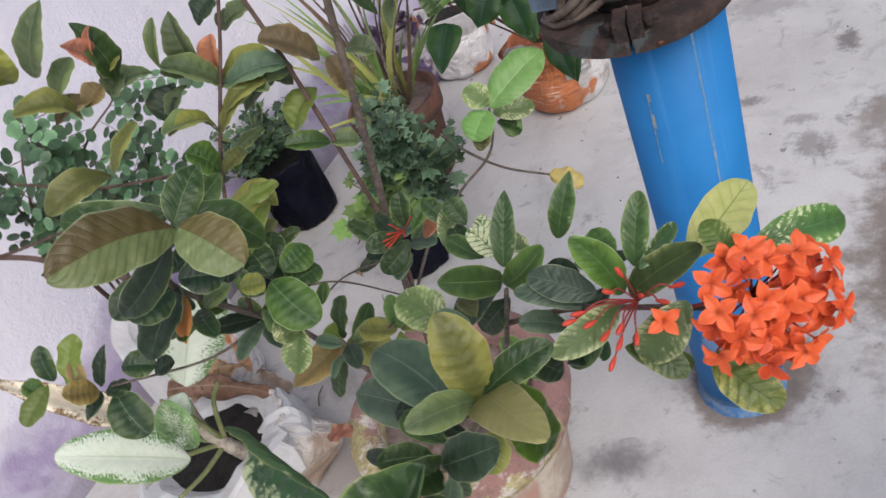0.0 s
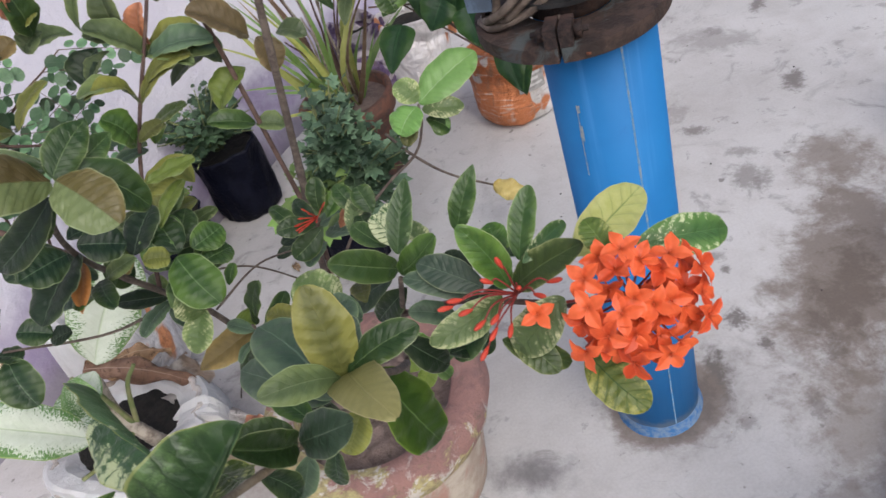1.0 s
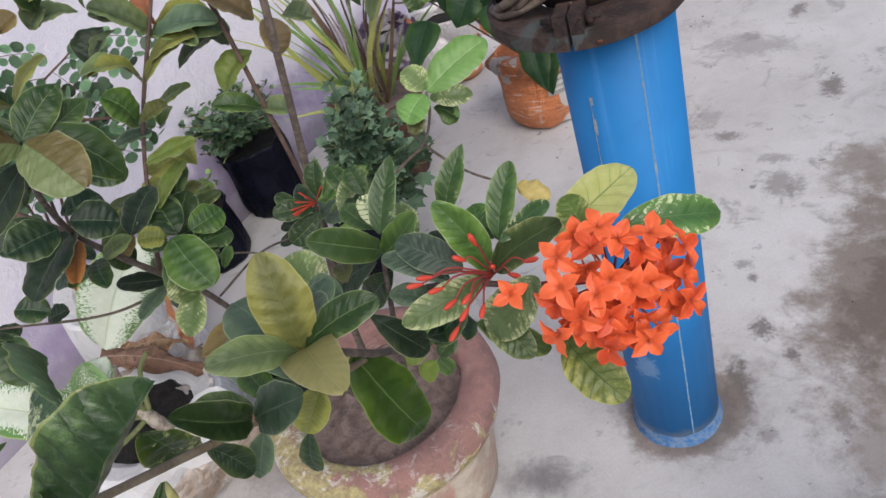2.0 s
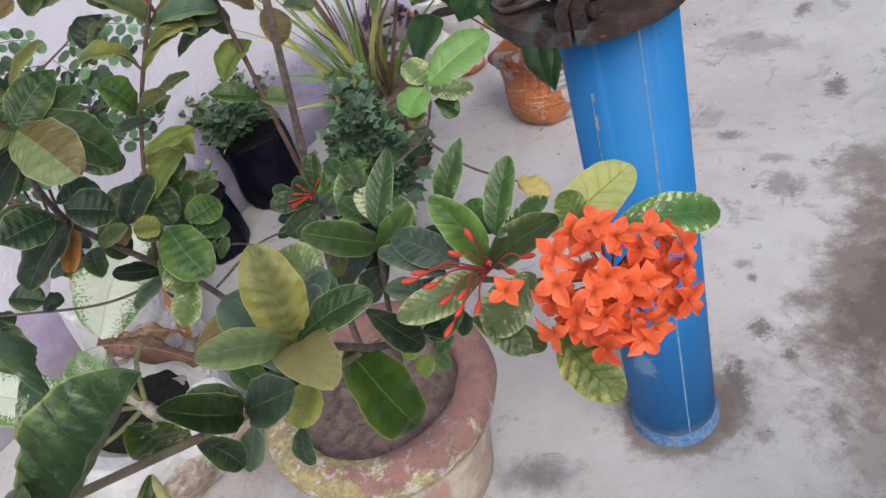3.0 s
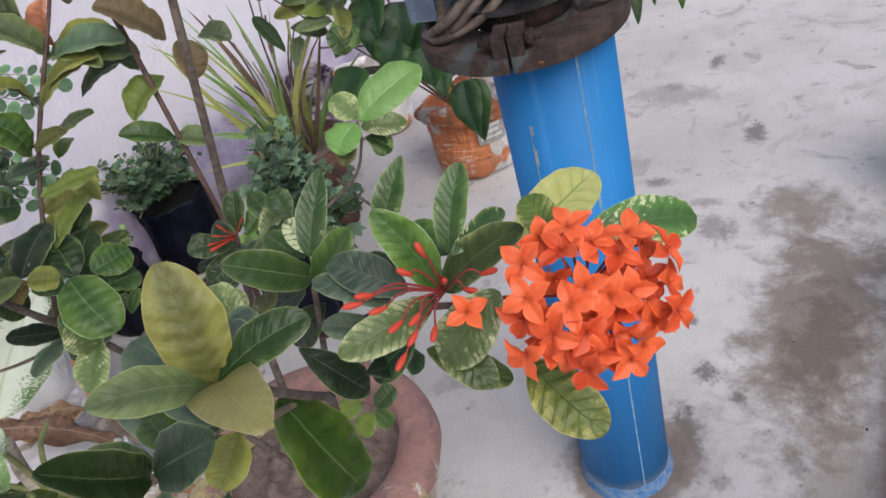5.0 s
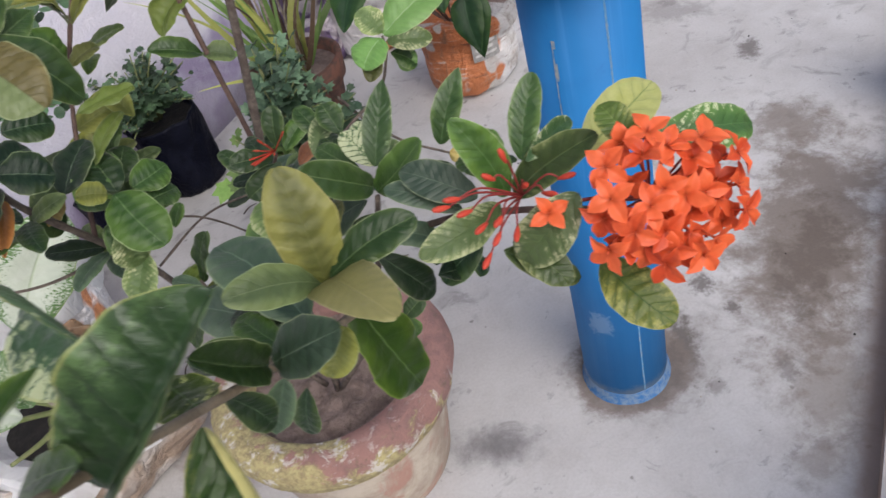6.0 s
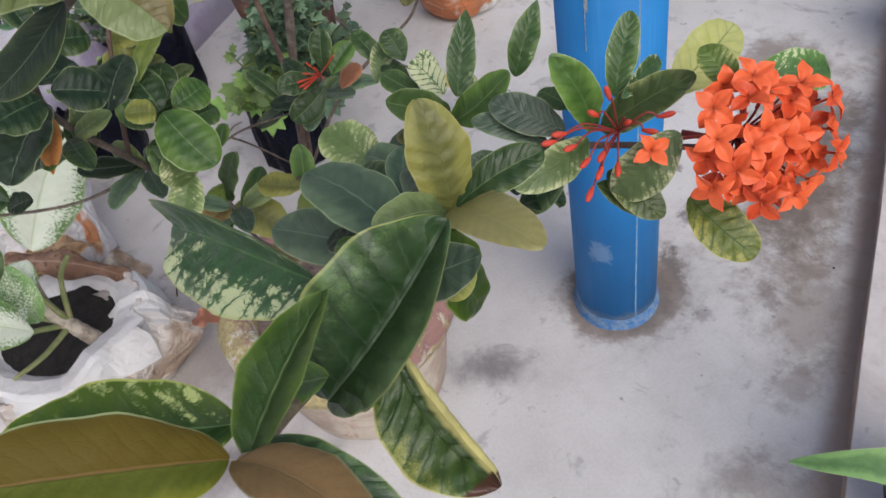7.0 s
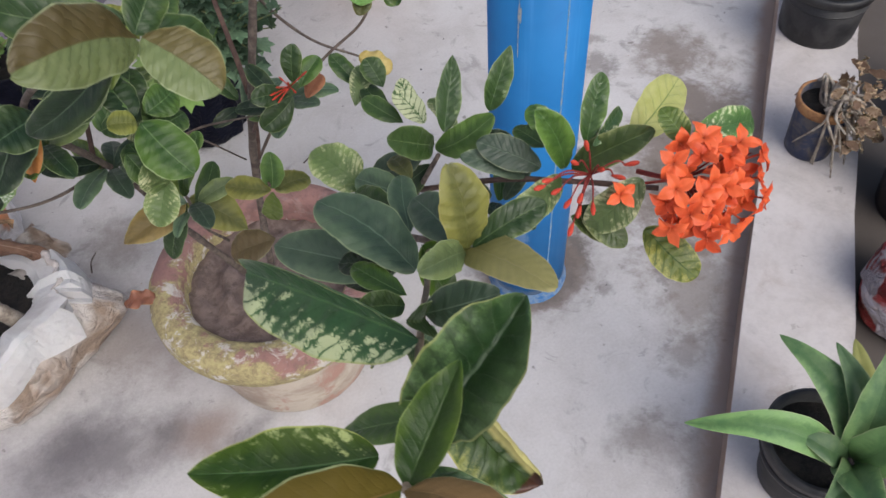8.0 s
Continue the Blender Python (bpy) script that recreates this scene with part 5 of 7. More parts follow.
leaf(L_WHITE, (-0.030, 0.562, 0.950), (-0.043, 0.598, 0.968), 0.024, (0.12, -0.42, 0.90), shape="e")
leaf(L_WHITE, (-0.031, 0.579, 0.938), (-0.027, 0.621, 0.958), 0.021, (-0.06, -0.42, 0.90), shape="e")
leaf(L_MOTTLED, (-0.004, 0.547, 0.944), (-0.016, 0.581, 0.958), 0.021, (0.06, -0.37, 0.93))
leaf(L_GREEN, (-0.042, 0.631, 0.946), (-0.048, 0.655, 0.967), 0.024, (0.14, -0.62, 0.77))
leaf(L_MID, (-0.042, 0.587, 0.935), (-0.066, 0.628, 0.945), 0.022, (-0.09, -0.30, 0.95))
leaf(L_GREEN, (-0.048, 0.604, 0.931), (-0.055, 0.652, 0.939), 0.022, (-0.15, -0.20, 0.97))
leaf(L_GREEN, (-0.054, 0.665, 0.923), (-0.070, 0.700, 0.949), 0.022, (-0.05, -0.60, 0.80))
leaf(L_MOTTLED, (-0.072, 0.636, 0.931), (-0.047, 0.669, 0.948), 0.022, (-0.09, -0.39, 0.91))
leaf(L_BLUE, (-0.047, 0.531, 0.944), (-0.092, 0.551, 0.914), 0.031, (-0.61, -0.61, 0.51))
leaf(L_MOTTLED, (-0.106, 0.553, 0.919), (-0.116, 0.587, 0.934), 0.037, (0.10, -0.37, 0.92), shape="e")
leaf(L_DARK, (-0.038, 0.539, 0.920), (-0.076, 0.554, 0.881), 0.029, (-0.63, -0.69, 0.36))
leaf(L_BLUE, (-0.082, 0.498, 0.943), (-0.110, 0.541, 0.939), 0.030, (-0.26, -0.08, 0.96), shape="e")

# red bud shoot
leaf(L_GREEN, (-0.103, 0.760, 0.880), (-0.091, 0.774, 0.920), 0.024, (-0.14, -0.92, 0.36), fold=.4)
leaf(L_GREEN, (-0.112, 0.755, 0.873), (-0.155, 0.745, 0.891), 0.025, (0.40, -0.68, 0.62))
leaf(L_GREEN, (-0.107, 0.760, 0.862), (-0.153, 0.750, 0.842), 0.031, (-0.11, -0.76, 0.64))
leaf(L_GREEN, (-0.098, 0.757, 0.874), (-0.065, 0.773, 0.892), 0.024, (-0.02, -0.75, 0.66), fold=.4)
leaf(L_BROWN, (-0.091, 0.773, 0.841), (-0.062, 0.799, 0.847), 0.023, (0.17, -0.41, 0.90))

# low shoots
leaf(L_OLIVE, (-0.170, 0.708, 0.788), (-0.215, 0.746, 0.784), 0.030, (-0.22, -0.18, 0.96), shape="e")
leaf(L_MID, (-0.168, 0.709, 0.789), (-0.156, 0.721, 0.833), 0.027, (-0.54, -0.76, 0.36), shape="e")
leaf(L_OLIVE, (-0.166, 0.707, 0.787), (-0.121, 0.719, 0.773), 0.032, (0.35, -0.33, 0.88), shape="e")
leaf(L_LIME, (-0.168, 0.714, 0.779), (-0.180, 0.720, 0.728), 0.026, (-0.64, -0.76, 0.07))
leaf(L_BRONZE, (-0.183, 0.723, 0.689), (-0.241, 0.737, 0.676), 0.047, (-0.27, -0.28, 0.92))
leaf(L_GREEN, (-0.267, 0.868, 0.670), (-0.234, 0.868, 0.744), 0.029, (-0.59, -0.77, 0.26), wave=.1)
leaf(L_BRONZE, (-0.269, 0.867, 0.670), (-0.363, 0.841, 0.657), 0.052, (-0.01, -0.40, 0.92), shape="p")
leaf(L_OLIVE, (-0.265, 0.865, 0.667), (-0.208, 0.820, 0.616), 0.052, (0.36, -0.45, 0.81), shape="p")
leaf(L_GREEN, (-0.270, 0.865, 0.667), (-0.318, 0.836, 0.600), 0.040, (-0.44, -0.67, 0.60), shape="e")
leaf(L_LIME, (-0.266, 0.869, 0.671), (-0.293, 0.897, 0.676), 0.038, (-0.01, -0.18, 0.98))

# small leaves inside the pot
leaf(L_MID, (-0.048, 0.717, 0.640), (-0.066, 0.722, 0.676), 0.027, (0.50, -0.79, 0.37), shape="r")
leaf(L_MID, (-0.048, 0.726, 0.607), (-0.019, 0.730, 0.623), 0.026, (-0.31, -0.62, 0.72), shape="r")
leaf(L_LIME, (-0.055, 0.729, 0.596), (-0.079, 0.727, 0.570), 0.027, (-0.48, -0.73, 0.49), shape="r")
leaf(L_MID, (-0.050, 0.731, 0.598), (-0.040, 0.727, 0.566), 0.023, (0.49, -0.84, 0.25), shape="r")
leaf(L_LIME, (-0.062, 0.728, 0.624), (-0.091, 0.723, 0.623), 0.026, (0.05, -0.54, 0.84), shape="r")

# J1 rosette
leaf(L_TWO, (-0.234, 0.521, 1.157), (-0.300, 0.465, 1.199), 0.047, (0.72, -0.53, 0.44), arch=.1, shape="e")
leaf(L_KHAKG, (-0.231, 0.521, 1.157), (-0.198, 0.483, 1.127), 0.043, (0.18, -0.51, 0.84), arch=.08, shape="e")
leaf(L_GREEN, (-0.234, 0.526, 1.157), (-0.202, 0.562, 1.173), 0.029, (0.36, -0.63, 0.69), fold=.3, shape="p")
leaf(L_MID, (-0.226, 0.542, 1.149), (-0.196, 0.575, 1.151), 0.021, (0.53, -0.51, 0.68), fold=.4, shape="p")
leaf(L_GREEN, (-0.227, 0.534, 1.157), (-0.190, 0.536, 1.101), 0.035, (0.55, -0.76, 0.35), arch=.08, fold=.4, shape="e")
leaf(L_GREEN, (-0.235, 0.534, 1.162), (-0.308, 0.554, 1.187), 0.035, (0.07, -0.70, 0.71), arch=.08, shape="e")
leaf(L_DARK, (-0.253, 0.548, 1.133), (-0.329, 0.560, 1.085), 0.029, (-0.36, -0.87, 0.34), shape="e")
leaf(L_GREEN, (-0.266, 0.570, 1.112), (-0.296, 0.575, 1.088), 0.022, (-0.38, -0.86, 0.34), shape="p")

# J2
leaf(L_DARK, (-0.363, 0.774, 0.948), (-0.414, 0.705, 0.921), 0.060, (0.09, -0.43, 0.90), fold=.4, shape="e")
leaf(L_BROWN, (-0.372, 0.783, 0.928), (-0.384, 0.730, 0.899), 0.025, (-0.03, -0.49, 0.87), fold=.4, shape="p")
leaf(L_DARK, (-0.374, 0.760, 0.972), (-0.427, 0.736, 0.973), 0.040, (0.22, -0.44, 0.87), fold=.4, shape="e")
leaf(L_DARK, (-0.340, 0.730, 0.982), (-0.299, 0.736, 0.957), 0.045, (0.51, -0.43, 0.75), fold=.4, shape="e")
leaf(L_DARK, (-0.344, 0.708, 0.989), (-0.382, 0.669, 1.004), 0.043, (0.59, -0.30, 0.75), fold=.4, shape="e")
leaf(L_DARK, (-0.353, 0.749, 0.982), (-0.323, 0.791, 0.967), 0.035, (0.67, -0.20, 0.72), fold=.4)

# lower left cluster on the branch
leaf(L_GREEN, (-0.269, 0.753, 0.906), (-0.240, 0.700, 0.862), 0.055, (0.26, -0.53, 0.81), shape="e", arch=.05)
leaf(L_MOTTLED, (-0.281, 0.727, 0.877), (-0.278, 0.722, 0.837), 0.040, (0.48, -0.86, 0.15), shape="e")
leaf(L_MOTTLED, (-0.269, 0.730, 0.844), (-0.298, 0.701, 0.807), 0.038, (-0.22, -0.68, 0.70), shape="e")
leaf(L_OLIVB, (-0.299, 0.744, 0.924), (-0.272, 0.745, 0.914), 0.028, (0.33, -0.45, 0.83), shape="r")
leaf(L_GREEN, (-0.275, 0.788, 0.886), (-0.291, 0.839, 0.914), 0.042, (0.14, -0.44, 0.89), shape="e")
leaf(L_GREEN, (-0.262, 0.798, 0.879), (-0.225, 0.828, 0.873), 0.039, (0.38, -0.32, 0.87), shape="e")
leaf(L_GREEN, (-0.257, 0.788, 0.863), (-0.224, 0.812, 0.850), 0.036, (0.52, -0.29, 0.80), shape="e")
leaf(L_GREEN, (-0.284, 0.816, 0.877), (-0.260, 0.860, 0.896), 0.041, (0.04, -0.41, 0.91), shape="e")
leaf(L_LIME, (-0.280, 0.844, 0.956), (-0.217, 0.858, 0.956), 0.026, (0.13, -0.56, 0.82), fold=.4, wave=.08)
leaf(L_LIME, (-0.285, 0.814, 0.910), (-0.243, 0.863, 0.933), 0.023, (0.08, -0.47, 0.88), fold=.4)
leaf(L_GREEN, (-0.234, 0.743, 0.848), (-0.219, 0.759, 0.864), 0.019, (-0.18, -0.59, 0.78))
leaf(L_DARK, (-0.323, 0.793, 0.903), (-0.287, 0.845, 0.927), 0.047, (0.18, -0.52, 0.84), shape="e")
leaf(L_MID, (-0.311, 0.779, 0.891), (-0.272, 0.839, 0.907), 0.045, (0.27, -0.41, 0.87), shape="e")
leaf(L_GREEN, (-0.297, 0.759, 0.869), (-0.283, 0.739, 0.831), 0.028, (0.46, -0.70, 0.54), shape="e")
leaf(L_GREEN, (-0.269, 0.783, 0.850), (-0.231, 0.819, 0.849), 0.033, (0.38, -0.37, 0.85), shape="e")
leaf(L_GREEN, (-0.265, 0.807, 0.847), (-0.242, 0.849, 0.864), 0.032, (0.11, -0.43, 0.89), shape="e")
leaf(L_MID, (-0.308, 0.764, 0.905), (-0.281, 0.768, 0.893), 0.027, (0.42, -0.49, 0.76), shape="r")
leaf(L_GREEN, (-0.280, 0.746, 0.840), (-0.292, 0.781, 0.862), 0.042, (0.17, -0.48, 0.86), shape="e")
leaf(L_OLIVB, (-0.310, 0.919, 0.906), (-0.241, 0.937, 0.919), 0.041, (0.03, -0.65, 0.76), shape="e", fold=.5)
leaf(L_DARK, (-0.345, 0.910, 0.861), (-0.292, 0.939, 0.872), 0.048, (0.15, -0.57, 0.81), shape="e", fold=.5)
leaf(L_DARK, (-0.364, 0.872, 0.956), (-0.319, 0.896, 0.934), 0.042, (0.59, -0.51, 0.63), shape="e", fold=.4)
leaf(L_DARK, (-0.367, 0.887, 0.967), (-0.378, 0.917, 0.991), 0.032, (0.20, -0.58, 0.79), shape="e", fold=.5)
leaf(L_DARK, (-0.387, 0.853, 0.866), (-0.365, 0.861, 0.828), 0.039, (0.78, -0.53, 0.35), shape="e", fold=.4)
leaf(L_OLIVB, (-0.329, 0.890, 0.877), (-0.285, 0.911, 0.895), 0.039, (0.01, -0.67, 0.74), shape="e", fold=.5)
leaf(L_GREEN, (-0.327, 0.880, 0.857), (-0.284, 0.890, 0.854), 0.036, (0.20, -0.58, 0.79), shape="e", fold=.5)
leaf(L_OLIVB, (-0.345, 0.900, 0.861), (-0.368, 0.908, 0.892), 0.035, (0.58, -0.58, 0.57), shape="e")
leaf(L_GREEN, (-0.306, 0.873, 0.833), (-0.259, 0.883, 0.829), 0.039, (0.19, -0.56, 0.81), shape="e", fold=.5)
leaf(L_BRONZE, (-0.353, 0.873, 0.858), (-0.386, 0.854, 0.847), 0.035, (0.08, -0.63, 0.77), shape="e")
leaf(L_MOTTLED, (-0.297, 0.886, 0.810), (-0.276, 0.873, 0.781), 0.032, (0.54, -0.57, 0.62), shape="e")
leaf(L_OLIVB, (-0.318, 0.925, 0.848), (-0.268, 0.959, 0.845), 0.033, (0.37, -0.48, 0.79), shape="e", fold=.5)

# shrub stem leaves
leaf(L_DULL, (-0.254, 0.918, 1.018), (-0.305, 0.894, 1.061), 0.044, (0.60, 0.14, 0.78), fold=.62, arch=.25)
leaf(L_OLIVB, (-0.252, 0.917, 1.015), (-0.176, 0.946, 1.043), 0.037, (-0.11, -0.54, 0.83), fold=.4, arch=.14)
leaf(L_DULL, (-0.232, 0.978, 1.048), (-0.280, 0.958, 1.101), 0.050, (0.75, -0.41, 0.53), fold=.62, arch=.1)
leaf(L_OLIVB, (-0.230, 0.979, 1.048), (-0.154, 0.984, 1.048), 0.044, (0.04, -0.51, 0.86), fold=.62, arch=.1)
leaf(L_GREEN, (-0.273, 0.877, 0.987), (-0.289, 0.870, 1.039), 0.048, (0.90, -0.39, 0.21), fold=.4, arch=.15)
leaf(L_OLIVB, (-0.269, 0.880, 0.990), (-0.234, 0.893, 0.996), 0.029, (0.02, -0.47, 0.88), fold=.4, arch=.14)
leaf(L_DARK, (-0.273, 0.966, 1.081), (-0.306, 0.946, 1.051), 0.045, (-0.24, -0.68, 0.70), fold=.62, arch=.14)
leaf(L_DULL, (-0.228, 1.001, 0.987), (-0.157, 1.023, 1.006), 0.038, (-0.08, -0.52, 0.85), fold=.62, arch=.14)
leaf(L_DULL, (-0.237, 0.976, 1.045), (-0.174, 0.922, 1.036), 0.032, (-0.07, -0.25, 0.97), fold=.62, arch=.14)
leaf(L_DULL, (-0.222, 0.952, 1.056), (-0.271, 0.943, 1.115), 0.044, (0.73, -0.43, 0.54), fold=.62, arch=.1, shape="e")
leaf(L_BLUE, (-0.223, 0.951, 1.053), (-0.142, 0.938, 1.049), 0.045, (-0.02, -0.40, 0.91), fold=.62, arch=.1, shape="e")
leaf(L_RED, (-0.219, 0.975, 1.058), (-0.207, 0.985, 1.106), 0.038, (-0.57, -0.77, 0.29), fold=.62, arch=.14)
leaf(L_RED, (-0.224, 0.974, 1.058), (-0.242, 0.968, 1.078), 0.023, (0.73, -0.40, 0.54), fold=.62, arch=.14)
leaf(L_OLIVB, (-0.249, 0.908, 1.019), (-0.299, 0.891, 1.057), 0.043, (0.55, 0.18, 0.82), fold=.62, arch=.3)
leaf(L_OLIVB, (-0.234, 0.920, 1.038), (-0.173, 0.933, 1.046), 0.035, (-0.02, -0.43, 0.90), fold=.4, arch=.14)
leaf(L_DULL, (-0.267, 0.923, 1.119), (-0.242, 0.925, 1.173), 0.018, (-0.56, -0.78, 0.28), fold=.62, arch=.14)
leaf(L_DULL, (-0.243, 0.981, 1.083), (-0.236, 0.994, 1.150), 0.040, (-0.40, -0.89, 0.22), fold=.62, arch=.14, shape="p")
leaf(L_DULL, (-0.260, 0.953, 1.077), (-0.293, 0.935, 1.053), 0.035, (-0.26, -0.57, 0.78), fold=.62, arch=.14)
leaf(L_GREEN, (-0.309, 0.908, 1.138), (-0.314, 0.908, 1.212), 0.046, (0.86, -0.51, 0.05), fold=.4, arch=.14, shape="p")
leaf(L_RED, (-0.313, 0.895, 1.166), (-0.329, 0.879, 1.204), 0.029, (0.90, -0.38, 0.23), fold=.62, arch=.14, shape="p")
leaf(L_RED, (-0.313, 0.895, 1.168), (-0.297, 0.899, 1.203), 0.021, (-0.48, -0.82, 0.31), fold=.62, arch=.14, shape="p")
leaf(L_OLIVB, (-0.324, 0.907, 1.145), (-0.295, 0.919, 1.158), 0.034, (-0.11, -0.58, 0.81), fold=.62, arch=.14)
leaf(L_DULL, (-0.303, 0.920, 1.135), (-0.329, 0.909, 1.124), 0.029, (-0.11, -0.56, 0.82), fold=.62, arch=.14)
leaf(L_DULL, (-0.362, 0.854, 1.195), (-0.311, 0.865, 1.254), 0.039, (-0.39, -0.78, 0.48), fold=.4, arch=.14, shape="p")
leaf(L_OLIVB, (-0.393, 0.876, 1.194), (-0.386, 0.870, 1.248), 0.049, (-0.38, -0.92, -0.05), fold=.62, arch=.14, shape="e")
leaf(L_DULL, (-0.361, 0.856, 1.163), (-0.326, 0.876, 1.190), 0.029, (-0.19, -0.65, 0.74), fold=.4, arch=.14)
leaf(L_OLIVB, (-0.346, 0.841, 1.137), (-0.391, 0.818, 1.184), 0.035, (0.76, -0.31, 0.57), fold=.62, arch=.3)
leaf(L_BRONZE, (-0.375, 0.844, 1.144), (-0.331, 0.860, 1.145), 0.037, (0.15, -0.47, 0.87), fold=.62, arch=.14)
leaf(L_OLIVB, (-0.344, 0.799, 1.088), (-0.299, 0.826, 1.117), 0.028, (-0.18, -0.56, 0.81), fold=.3, arch=.14)
leaf(L_OLIVB, (-0.347, 0.798, 1.089), (-0.408, 0.755, 1.103), 0.035, (0.40, -0.28, 0.87), fold=.62, arch=.3)
leaf(L_BRONZE, (-0.342, 0.856, 1.144), (-0.316, 0.868, 1.153), 0.027, (-0.04, -0.54, 0.84), fold=.62, arch=.14)
leaf(L_DULL, (-0.281, 0.940, 1.114), (-0.331, 0.927, 1.117), 0.038, (0.16, -0.46, 0.87), fold=.62, arch=.14)
leaf(L_BRONZE, (-0.103, 0.935, 1.036), (-0.156, 0.933, 1.094), 0.051, (0.65, -0.49, 0.58), fold=.62, arch=.1, shape="e")
leaf(L_BRONZE, (-0.095, 0.953, 1.026), (-0.092, 0.933, 0.984), 0.038, (0.11, -0.90, 0.43), fold=.62, arch=.14, shape="e")
leaf(L_DULL, (-0.070, 0.953, 1.024), (-0.039, 0.926, 1.014), 0.030, (0.08, -0.28, 0.96), fold=.62, arch=.14, shape="e")
leaf(L_DULL, (-0.218, 0.985, 1.027), (-0.140, 0.971, 1.025), 0.044, (-0.04, -0.40, 0.92), fold=.62, arch=.2)
leaf(L_LIME, (-0.127, 0.967, 0.989), (-0.178, 0.947, 0.959), 0.044, (-0.32, -0.45, 0.84), fold=.62, arch=.14, shape="e")
leaf(L_GREEN, (-0.145, 0.943, 0.924), (-0.198, 0.931, 0.956), 0.031, (0.54, -0.31, 0.78), fold=.62, arch=.14, shape="e")
leaf(L_DULL, (-0.145, 0.943, 0.923), (-0.111, 0.937, 0.908), 0.031, (0.33, -0.33, 0.88), fold=.62, arch=.14, shape="e")
leaf(L_DARK, (-0.222, 1.035, 1.105), (-0.189, 1.045, 1.121), 0.041, (-0.21, -0.56, 0.80), fold=.62, arch=.14)
leaf(L_DULL, (-0.194, 1.053, 1.083), (-0.157, 1.059, 1.089), 0.038, (-0.06, -0.50, 0.86), fold=.62, arch=.14)
leaf(L_DULL, (-0.173, 1.078, 1.087), (-0.201, 1.051, 1.079), 0.035, (0.09, -0.35, 0.93), fold=.62, arch=.14)
leaf(L_DULL, (-0.152, 0.981, 1.000), (-0.174, 0.992, 1.030), 0.040, (0.61, -0.47, 0.64), fold=.62, arch=.14)
leaf(L_OLIVB, (-0.237, 0.878, 0.914), (-0.257, 0.908, 0.942), 0.030, (0.30, -0.54, 0.79), fold=.62, arch=.14)

# twig end leaves
leaf(L_DARK, (-0.513, 0.775, 0.849), (-0.498, 0.730, 0.802), 0.050, (0.25, -0.66, 0.71), fold=.45, shape="e")
leaf(L_DARK, (-0.495, 0.797, 0.864), (-0.458, 0.790, 0.847), 0.037, (0.37, -0.28, 0.89), fold=.45, shape="e")
leaf(L_DARK, (-0.463, 0.783, 0.842), (-0.435, 0.785, 0.844), 0.029, (-0.04, -0.41, 0.91), fold=.45, shape="e")
leaf(L_DARK, (-0.524, 0.784, 0.852), (-0.498, 0.777, 0.840), 0.032, (0.35, -0.23, 0.91), fold=.45, shape="r")
leaf(L_DARK, (-0.532, 0.794, 0.853), (-0.499, 0.814, 0.893), 0.023, (-0.19, -0.80, 0.57), fold=.45, shape="p")
leaf(L_BRONZE, (-0.535, 0.791, 0.852), (-0.560, 0.772, 0.885), 0.035, (0.83, -0.16, 0.53), fold=.45, shape="e")
leaf(L_LIME, (-0.564, 0.798, 0.867), (-0.529, 0.837, 0.913), 0.032, (-0.06, -0.73, 0.68), fold=.4, wave=.1)
leaf(L_DARK, (-0.579, 0.812, 0.880), (-0.569, 0.833, 0.923), 0.027, (-0.06, -0.89, 0.45), fold=.45, shape="e")
leaf(L_DARK, (-0.534, 0.790, 0.850), (-0.555, 0.758, 0.844), 0.019, (0.23, -0.32, 0.92), fold=.45, shape="p")
leaf(L_LIME, (-0.585, 0.809, 0.882), (-0.623, 0.772, 0.869), 0.033, (0.17, -0.49, 0.85), fold=.45)
leaf(L_BRONZE, (-0.547, 0.791, 0.862), (-0.546, 0.815, 0.893), 0.022, (0.02, -0.80, 0.60), fold=.45)
leaf(L_MID, (-0.602, 0.814, 0.866), (-0.616, 0.822, 0.891), 0.028, (0.68, -0.50, 0.53), fold=.45)

# light green shoot by the pipe
leaf(L_FRESH, (0.061, 0.912, 0.877), (0.156, 0.935, 0.905), 0.056, (-0.12, -0.51, 0.85), shape="e")
leaf(L_FRESH, (0.057, 0.911, 0.875), (0.022, 0.890, 0.856), 0.050, (-0.19, -0.48, 0.86), shape="e")
leaf(L_MOTTLED, (0.062, 0.913, 0.880), (0.041, 0.932, 0.907), 0.035, (0.26, -0.68, 0.68), shape="e")
leaf(L_MOTTLED, (0.062, 0.907, 0.870), (0.115, 0.892, 0.860), 0.030, (-0.00, -0.54, 0.84), arch=.15, shape="e")
leaf(L_GREEN, (0.063, 0.908, 0.854), (0.089, 0.900, 0.829), 0.030, (0.36, -0.70, 0.62))
leaf(L_OLIVE, (0.050, 0.918, 0.866), (0.025, 0.889, 0.837), 0.025, (-0.34, -0.50, 0.80))
leaf(L_FRESH, (0.076, 0.919, 0.855), (0.079, 0.899, 0.825), 0.027, (0.09, -0.81, 0.57))

